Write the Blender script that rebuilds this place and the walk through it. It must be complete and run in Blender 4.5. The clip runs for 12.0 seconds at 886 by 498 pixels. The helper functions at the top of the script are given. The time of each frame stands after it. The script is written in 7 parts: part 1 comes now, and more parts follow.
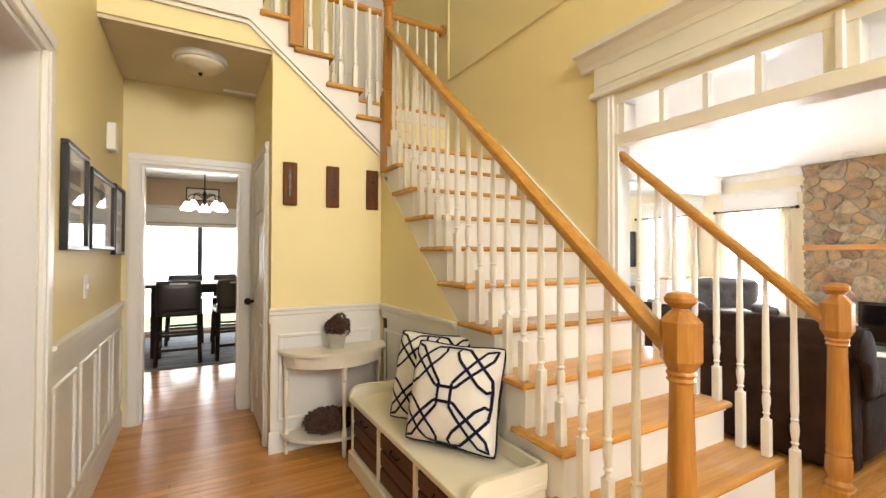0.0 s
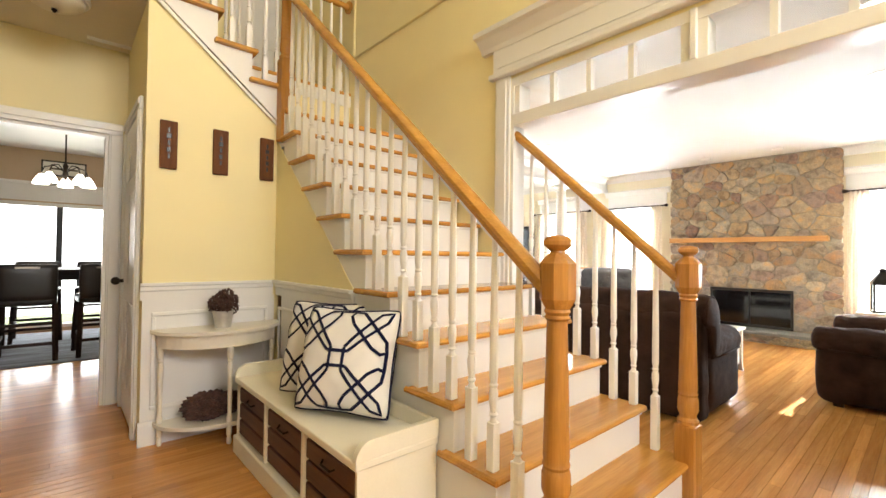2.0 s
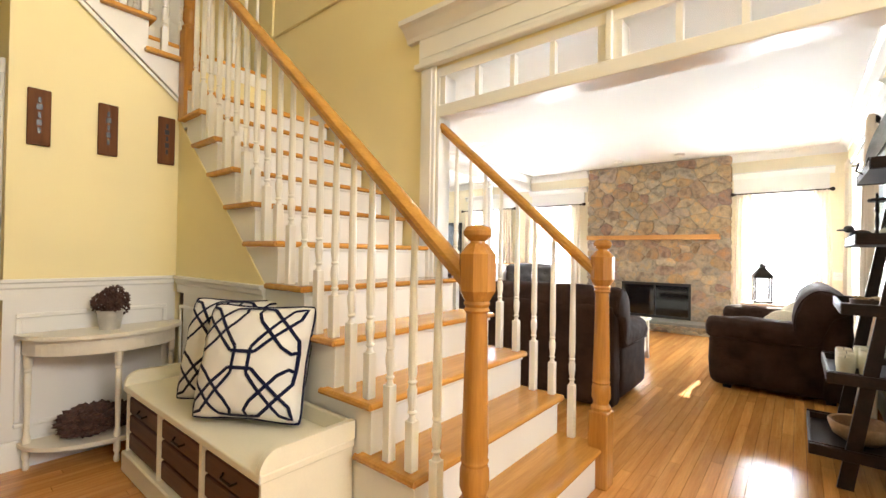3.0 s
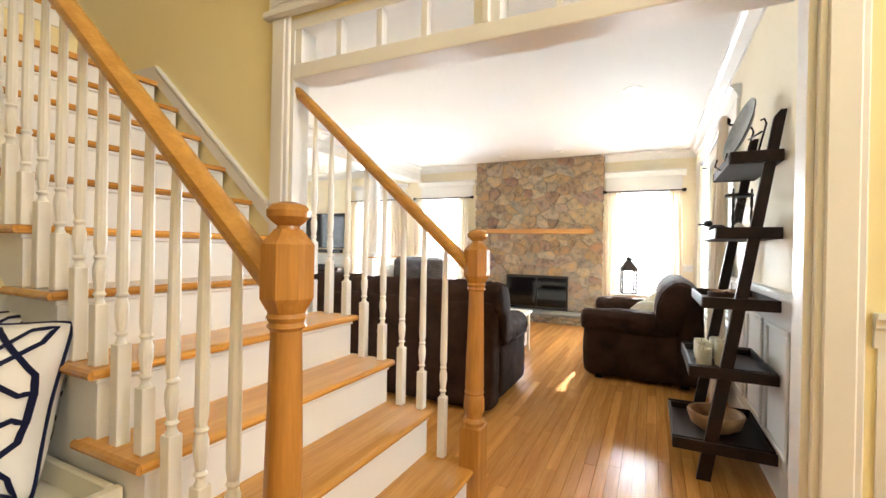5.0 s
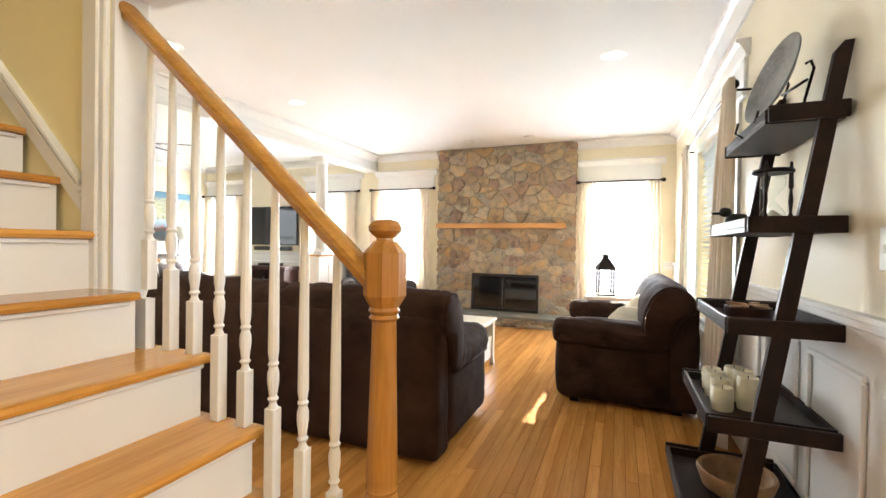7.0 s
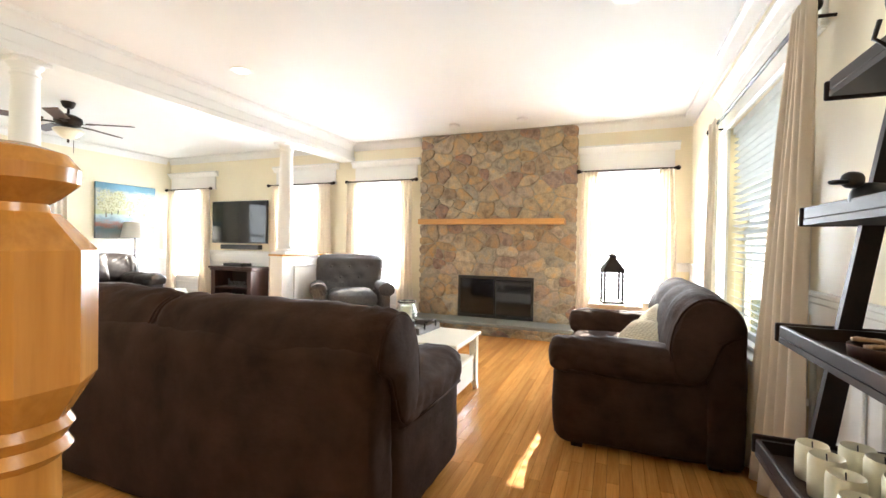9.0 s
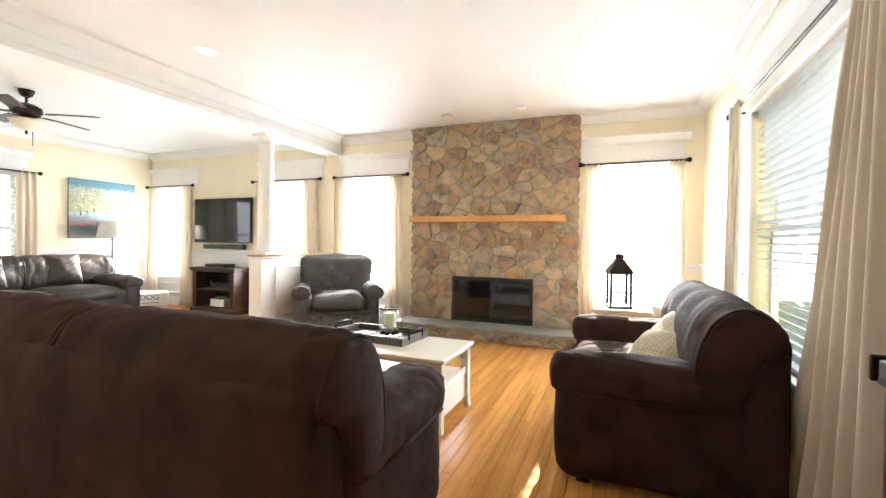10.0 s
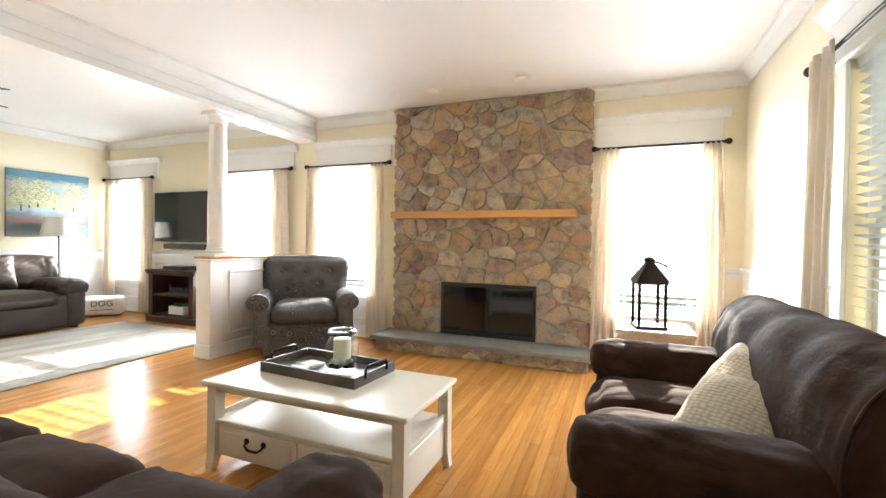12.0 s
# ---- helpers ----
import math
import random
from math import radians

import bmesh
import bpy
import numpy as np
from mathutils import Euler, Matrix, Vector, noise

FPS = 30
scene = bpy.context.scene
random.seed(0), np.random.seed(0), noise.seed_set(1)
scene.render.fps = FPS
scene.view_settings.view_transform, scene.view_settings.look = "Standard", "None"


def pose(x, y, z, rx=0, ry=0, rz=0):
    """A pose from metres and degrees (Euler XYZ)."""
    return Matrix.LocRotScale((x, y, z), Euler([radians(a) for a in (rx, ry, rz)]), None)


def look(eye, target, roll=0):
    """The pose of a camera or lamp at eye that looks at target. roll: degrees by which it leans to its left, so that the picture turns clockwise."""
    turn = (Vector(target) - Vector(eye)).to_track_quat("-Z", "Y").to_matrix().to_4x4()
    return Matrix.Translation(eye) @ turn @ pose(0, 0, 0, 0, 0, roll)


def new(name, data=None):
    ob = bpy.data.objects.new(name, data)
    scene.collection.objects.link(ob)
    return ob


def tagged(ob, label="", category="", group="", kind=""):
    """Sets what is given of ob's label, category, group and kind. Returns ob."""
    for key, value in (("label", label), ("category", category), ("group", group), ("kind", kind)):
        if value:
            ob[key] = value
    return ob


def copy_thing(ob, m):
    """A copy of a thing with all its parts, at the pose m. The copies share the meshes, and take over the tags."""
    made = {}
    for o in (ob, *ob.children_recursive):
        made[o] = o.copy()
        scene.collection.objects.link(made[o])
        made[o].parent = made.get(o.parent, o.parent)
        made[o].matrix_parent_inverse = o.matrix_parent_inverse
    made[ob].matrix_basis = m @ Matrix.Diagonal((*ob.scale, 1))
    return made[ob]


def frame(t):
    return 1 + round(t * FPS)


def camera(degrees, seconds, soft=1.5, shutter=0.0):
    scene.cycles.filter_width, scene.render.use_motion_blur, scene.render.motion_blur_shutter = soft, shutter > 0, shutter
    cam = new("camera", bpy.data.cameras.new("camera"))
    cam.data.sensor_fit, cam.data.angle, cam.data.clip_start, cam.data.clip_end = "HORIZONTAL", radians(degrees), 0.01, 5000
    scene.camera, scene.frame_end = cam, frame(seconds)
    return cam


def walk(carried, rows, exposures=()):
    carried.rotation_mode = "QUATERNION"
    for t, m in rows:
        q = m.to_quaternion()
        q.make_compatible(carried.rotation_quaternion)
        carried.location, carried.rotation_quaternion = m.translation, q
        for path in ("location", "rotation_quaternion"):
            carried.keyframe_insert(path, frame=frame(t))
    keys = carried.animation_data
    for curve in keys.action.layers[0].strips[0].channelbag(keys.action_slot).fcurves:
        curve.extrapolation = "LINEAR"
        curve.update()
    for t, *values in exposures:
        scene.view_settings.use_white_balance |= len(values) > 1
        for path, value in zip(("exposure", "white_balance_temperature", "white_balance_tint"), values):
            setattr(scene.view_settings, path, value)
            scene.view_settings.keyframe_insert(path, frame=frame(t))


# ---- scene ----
cam = camera(91.4, 12.0)
PATH = [
    (0, (0.135, 0.111, 1.28), (1.122, 1.851, 1.31), 0.1),
    (0.5, (0.144, 0.103, 1.235), (1.21, 1.796, 1.265), 0.3),
    (1, (0.157, 0.095, 1.187), (1.297, 1.738, 1.215), 0.4),
    (1.5, (0.178, 0.09, 1.141), (1.401, 1.672, 1.171), 0.5),
    (2, (0.202, 0.094, 1.113), (1.523, 1.595, 1.145), 0.7),
    (2.5, (0.238, 0.099, 1.102), (1.669, 1.496, 1.129), 0.9),
    (3, (0.281, 0.119, 1.094), (1.826, 1.388, 1.116), 0.9),
    (3.5, (0.337, 0.126, 1.084), (1.982, 1.264, 1.101), 0.9),
    (3.7, (0.375, 0.134, 1.079), (2.055, 1.219, 1.097), 1.1),
    (5.5, (0.823, 0.195, 1.101), (2.643, 1.023, 1.089), 0.9),
    (6, (0.999, 0.207, 1.106), (2.834, 1.004, 1.09), 0.8),
    (6.5, (1.209, 0.256, 1.102), (3.054, 1.026, 1.086), 1.1),
    (7, (1.416, 0.296, 1.113), (3.268, 1.051, 1.093), 0.9),
    (7.5, (1.624, 0.304, 1.096), (3.477, 1.055, 1.081), 1.0),
    (9.5, (2.364, 0.429, 1.103), (4.22, 1.173, 1.078), 0.9),
    (10, (2.555, 0.453, 1.106), (4.411, 1.198, 1.078), 0.8),
    (10.5, (2.754, 0.476, 1.107), (4.609, 1.224, 1.076), 0.8),
    (11, (2.957, 0.509, 1.109), (4.812, 1.258, 1.076), 0.8),
    (11.5, (3.156, 0.562, 1.119), (5.01, 1.313, 1.084), 0.8),
    (12, (3.356, 0.614, 1.113), (5.209, 1.365, 1.082), 0.9),
]
EXPOSURES = [(0.0, 3.25), (3.5, 3.2), (5.5, 3.0), (7.5, 2.93), (9.5, 2.95), (11.0, 2.75), (12.0, 2.58)]
walk(cam, [(t, look(eye, target, roll)) for t, eye, target, roll in PATH], EXPOSURES)

# ---- world, sun, lamps ----
SKY_GAIN = 0.20
SUN_TO = Vector((-1.0, 0.07, -0.53)).normalized()
world = bpy.data.worlds.new("world")
scene.world = world
world.use_nodes = True
wn = world.node_tree.nodes
sky = wn.new("ShaderNodeTexSky")
sky.sky_type, sky.sun_disc = "NISHITA", False
sky.sun_elevation = math.asin(-SUN_TO.z)
sky.sun_rotation = math.atan2(-SUN_TO.x, -SUN_TO.y)
wn["Background"].inputs[1].default_value = 0.06
world.node_tree.links.new(sky.outputs[0], wn["Background"].inputs[0])

sun_data = bpy.data.lights.new("sun", "SUN")
sun_data.energy, sun_data.angle, sun_data.color = 5.0, radians(0.5), (1.0, 0.93, 0.82)
new("sun", sun_data).matrix_world = look((12, -1, 6), Vector((12, -1, 6)) + SUN_TO)


def sky_lamp(name, place, to, w, h, watts, color=(1.0, 0.98, 0.95)):
    """An area lamp that stands in for the light of the sky in an opening."""
    d = bpy.data.lights.new(name, "AREA")
    d.shape, d.size, d.size_y, d.energy, d.color = "RECTANGLE", w, h, watts * SKY_GAIN, color
    ob = new(name, d)
    ob.matrix_world = look(place, to)
    return ob


EAST, SOUTH, NORTH, CEIL = 7.65, -0.36, 7.96, 2.56
EAST_WINDOWS = [(-0.10, 0.69), (3.20, 3.96), (4.64, 5.42), (7.06, 7.80)]
SILL, HEAD = 0.48, 1.98
for a, b in EAST_WINDOWS:
    sky_lamp("east_sky", (EAST + 0.22, (a + b) / 2, 1.23), (0, (a + b) / 2, 1.1), 0.8, 1.5, 205 if a < 4 else 145, (0.88, 0.945, 1.0))
sky_lamp("south_sky", (5.2, SOUTH - 0.24, 1.23), (5.2, 4, 1.0), 1.4, 1.5, 5, (0.72, 0.85, 1.0))
sky_lamp("north_sky", (5.2, NORTH + 0.24, 1.23), (5.2, 4, 1.0), 1.3, 1.5, 16, (0.8, 0.9, 1.0))
sky_lamp("north_sky_west", (3.6, NORTH + 0.24, 1.23), (3.6, 4, 1.0), 0.9, 1.5, 12, (0.8, 0.9, 1.0))
# added fill for the foyer, from an assumed window and door out of view
sky_lamp("foyer_sky", (0.95, -3.55, 3.32), (0.95, 3, 5.0), 1.9, 1.6, 117, (1.0, 0.925, 0.87))
sky_lamp("door_sky", (0.95, -3.54, 1.12), (0.95, 3, 1.0), 1.9, 2.0, 6, (0.78, 0.88, 1.0))
sky_lamp("dining_sky", (0.3, 8.45, 1.0), (0.3, 4, 0.8), 1.9, 1.8, 36, (1.0, 0.99, 0.97))

# ---- materials ----


def nodes_of(name, rough=0.5, metal=0.0, spec=0.5):
    m = bpy.data.materials.new(name)
    m.use_nodes = True
    nt = m.node_tree
    b = nt.nodes["Principled BSDF"]
    b.inputs["Roughness"].default_value = rough
    b.inputs["Metallic"].default_value = metal
    b.inputs["Specular IOR Level"].default_value = spec
    return m, nt, b


def noise_node(nt, scale, detail=4.0, stretch=None, rough=0.55):
    g = nt.nodes.new("ShaderNodeNewGeometry")
    mp = nt.nodes.new("ShaderNodeMapping")
    mp.inputs["Scale"].default_value = stretch or (1, 1, 1)
    n = nt.nodes.new("ShaderNodeTexNoise")
    n.inputs["Scale"].default_value, n.inputs["Detail"].default_value = scale, detail
    n.inputs["Roughness"].default_value = rough
    nt.links.new(g.outputs["Position"], mp.inputs[0])
    nt.links.new(mp.outputs[0], n.inputs["Vector"])
    return n


def ramp(nt, src, stops):
    r = nt.nodes.new("ShaderNodeValToRGB")
    e = r.color_ramp.elements
    while len(e) < len(stops):
        e.new(0.5)
    for k, (p, c) in zip(e, stops):
        k.position, k.color = p, (*c, 1)
    nt.links.new(src, r.inputs[0])
    return r


def shade(c, k):
    return tuple(min(1.0, v * k) for v in c)


def mix(nt, a, b, fac, mode="MIX"):
    m = nt.nodes.new("ShaderNodeMix")
    m.data_type, m.blend_type = "RGBA", mode
    if hasattr(fac, "links"):
        nt.links.new(fac, m.inputs[0])
    else:
        m.inputs[0].default_value = fac
    for k, v in ((6, a), (7, b)):
        if hasattr(v, "links"):
            nt.links.new(v, m.inputs[k])
        else:
            m.inputs[k].default_value = (*v, 1)
    return m.outputs[2]


def bump(nt, b, src, strength, dist=0.002):
    n = nt.nodes.new("ShaderNodeBump")
    n.inputs["Strength"].default_value, n.inputs["Distance"].default_value = strength, dist
    nt.links.new(src, n.inputs["Height"])
    nt.links.new(n.outputs[0], b.inputs["Normal"])


def plain(name, col, rough=0.5, var=0.06, scale=3.0, fine=70.0, relief=0.15, metal=0.0, spec=0.5, stretch=None, dist=0.001):
    """A surface with broad and fine variation."""
    m, nt, b = nodes_of(name, rough, metal, spec)
    big = noise_node(nt, scale, 3.0, stretch)
    small = noise_node(nt, fine, 4.0, stretch)
    c1 = ramp(nt, big.outputs[0], [(0.3, shade(col, 1 - var)), (0.7, shade(col, 1 + var))])
    c2 = ramp(nt, small.outputs[0], [(0.3, (1 - var,) * 3), (0.7, (1.0,) * 3)])
    nt.links.new(mix(nt, c1.outputs[0], c2.outputs[0], 1.0, "MULTIPLY"), b.inputs["Base Color"])
    mr = nt.nodes.new("ShaderNodeMapRange")
    mr.inputs[3].default_value, mr.inputs[4].default_value = max(0.02, rough - 0.06), min(1.0, rough + 0.06)
    nt.links.new(big.outputs[0], mr.inputs[0])
    nt.links.new(mr.outputs[0], b.inputs["Roughness"])
    if relief:
        bump(nt, b, small.outputs[0], relief, dist)
    return m


def cloth(name, col, rough=0.9, var=0.15, sheen=0.3, weave=900.0, relief=0.3, tint=(1, 1, 1), wrinkle=0.0):
    m, nt, b = nodes_of(name, rough, 0.0, 0.1)
    big = noise_node(nt, 6.0, 5.0)
    small = noise_node(nt, weave, 2.0)
    c1 = ramp(nt, big.outputs[0], [(0.3, shade(col, 1 - var)), (0.7, shade(col, 1 + var))])
    nt.links.new(c1.outputs[0], b.inputs["Base Color"])
    b.inputs["Sheen Weight"].default_value = sheen
    b.inputs["Sheen Roughness"].default_value = 0.5
    b.inputs["Sheen Tint"].default_value = (*tint, 1)
    if wrinkle:
        rumple = noise_node(nt, 16.0, 5.0, (1, 1, 1.6), 0.6)
        high = nt.nodes.new("ShaderNodeMath")
        high.operation, high.inputs[1].default_value = "MULTIPLY_ADD", wrinkle
        nt.links.new(rumple.outputs[0], high.inputs[0])
        nt.links.new(small.outputs[0], high.inputs[2])
        bump(nt, b, high.outputs[0], relief, 0.0006)
        return m
    bump(nt, b, small.outputs[0], relief, 0.0006)
    return m


def knit(name, col):
    """Chunky knitted cover: rows of raised stitches."""
    m, nt, b = nodes_of(name, 0.95, 0.0, 0.1)
    tc = nt.nodes.new("ShaderNodeTexCoord")
    mp = nt.nodes.new("ShaderNodeMapping")
    mp.inputs["Scale"].default_value = (1.0, 0.35, 1.5)
    v = nt.nodes.new("ShaderNodeTexVoronoi")
    v.inputs["Scale"].default_value, v.inputs["Randomness"].default_value = 46.0, 0.35
    nt.links.new(tc.outputs["Object"], mp.inputs[0])
    nt.links.new(mp.outputs[0], v.inputs["Vector"])
    # shade in the gaps put into the colour: crowns lighter, between stitches darker
    c = ramp(nt, v.outputs["Distance"], [(0.1, shade(col, 1.1)), (0.7, shade(col, 0.72))])
    nt.links.new(c.outputs[0], b.inputs["Base Color"])
    n = nt.nodes.new("ShaderNodeBump")
    n.invert = True
    n.inputs["Strength"].default_value, n.inputs["Distance"].default_value = 0.8, 0.005
    nt.links.new(v.outputs["Distance"], n.inputs["Height"])
    nt.links.new(n.outputs[0], b.inputs["Normal"])
    return m


def wood(name, dark, light, rough=0.3, along="x", grain=26.0, pieces=False, spec=0.5, vary=0.35, relief=0.12):
    """Grain along one axis; with pieces, each board takes its own tone."""
    m, nt, b = nodes_of(name, rough, 0.0, spec)
    st = {"x": (0.06, 1, 1), "y": (1, 0.06, 1), "z": (1, 1, 0.06)}[along]
    n = noise_node(nt, grain, 6.0, st, 0.65)
    fine = noise_node(nt, grain * 7, 3.0, st)
    c = ramp(nt, n.outputs[0], [(0.28, dark), (0.52, tuple((a + q) / 2 for a, q in zip(dark, light))), (0.72, light)])
    f = ramp(nt, fine.outputs[0], [(0.35, (0.8,) * 3), (0.6, (1.0,) * 3)])
    out = mix(nt, c.outputs[0], f.outputs[0], 0.6, "MULTIPLY")
    if pieces:
        o = nt.nodes.new("ShaderNodeObjectInfo")
        g = nt.nodes.new("ShaderNodeNewGeometry")
        add = nt.nodes.new("ShaderNodeMath")
        fr = nt.nodes.new("ShaderNodeMath")
        add.operation, fr.operation = "ADD", "FRACT"
        nt.links.new(o.outputs["Random"], add.inputs[0])
        nt.links.new(g.outputs["Random Per Island"], add.inputs[1])
        nt.links.new(add.outputs[0], fr.inputs[0])
        tone = ramp(nt, fr.outputs[0], [(0.0, (1 - vary, 1 - vary * 1.15, 1 - vary * 1.3)), (0.5, (0.9, 0.9, 0.9)), (1.0, (1.1, 1.1, 1.1))])
        out = mix(nt, out, tone.outputs[0], 1.0, "MULTIPLY")
    nt.links.new(out, b.inputs["Base Color"])
    bump(nt, b, fine.outputs[0], relief, 0.0006)
    return m


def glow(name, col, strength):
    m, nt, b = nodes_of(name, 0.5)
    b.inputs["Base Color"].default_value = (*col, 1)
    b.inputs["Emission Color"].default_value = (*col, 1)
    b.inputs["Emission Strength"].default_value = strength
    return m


def glass(name, tint=(1, 1, 1), gloss=0.02):
    m = bpy.data.materials.new(name)
    m.use_nodes = True
    nt = m.node_tree
    nt.nodes.remove(nt.nodes["Principled BSDF"])
    tr = nt.nodes.new("ShaderNodeBsdfTransparent")
    tr.inputs[0].default_value = (*tint, 1)
    gl = nt.nodes.new("ShaderNodeBsdfGlossy")
    gl.inputs["Roughness"].default_value = gloss
    lw = nt.nodes.new("ShaderNodeLayerWeight")
    pw = nt.nodes.new("ShaderNodeMath")
    pw.operation, pw.inputs[1].default_value = "POWER", 4.0
    fr = nt.nodes.new("ShaderNodeMath")
    fr.operation, fr.inputs[1].default_value, fr.inputs[2].default_value = "MULTIPLY_ADD", 0.5, 0.04
    nt.links.new(lw.outputs["Facing"], pw.inputs[0])
    nt.links.new(pw.outputs[0], fr.inputs[0])
    mx = nt.nodes.new("ShaderNodeMixShader")
    nt.links.new(fr.outputs[0], mx.inputs[0])
    nt.links.new(tr.outputs[0], mx.inputs[1])
    nt.links.new(gl.outputs[0], mx.inputs[2])
    nt.links.new(mx.outputs[0], nt.nodes["Material Output"].inputs[0])
    return m


def sheer(name, col, through_light=0.4):
    """Thin cloth that lets some light through."""
    m, nt, b = nodes_of(name, 0.95, 0.0, 0.1)
    big = noise_node(nt, 5.0, 4.0, (2, 2, 0.5))
    c = ramp(nt, big.outputs[0], [(0.3, shade(col, 0.94)), (0.7, shade(col, 1.04))])
    nt.links.new(c.outputs[0], b.inputs["Base Color"])
    bump(nt, b, noise_node(nt, 400.0, 2.0).outputs[0], 0.3, 0.0006)
    tl = nt.nodes.new("ShaderNodeBsdfTranslucent")
    nt.links.new(c.outputs[0], tl.inputs[0])
    mx = nt.nodes.new("ShaderNodeMixShader")
    mx.inputs[0].default_value = through_light
    nt.links.new(b.outputs[0], mx.inputs[1])
    nt.links.new(tl.outputs[0], mx.inputs[2])
    nt.links.new(mx.outputs[0], nt.nodes["Material Output"].inputs[0])
    return m


def stone_mat(name, tones, rough=0.85):
    """Field stones: each piece takes its own tone, with blotches and grain."""
    m, nt, b = nodes_of(name, rough, 0.0, 0.3)
    o = nt.nodes.new("ShaderNodeObjectInfo")
    base = ramp(nt, o.outputs["Random"], [(i / (len(tones) - 1), c) for i, c in enumerate(tones)])
    big = noise_node(nt, 9.0, 5.0)
    small = noise_node(nt, 60.0, 6.0, None, 0.7)
    rust = ramp(nt, big.outputs[0], [(0.35, (0.55, 0.52, 0.52)), (0.5, (1, 1, 1)), (0.68, (1.35, 1.02, 0.66))])
    c = mix(nt, base.outputs[0], rust.outputs[0], 0.8, "MULTIPLY")
    f = ramp(nt, small.outputs[0], [(0.3, (0.6,) * 3), (0.65, (1.08,) * 3)])
    nt.links.new(mix(nt, c, f.outputs[0], 0.8, "MULTIPLY"), b.inputs["Base Color"])
    bump(nt, b, small.outputs[0], 0.75, 0.009)
    return m


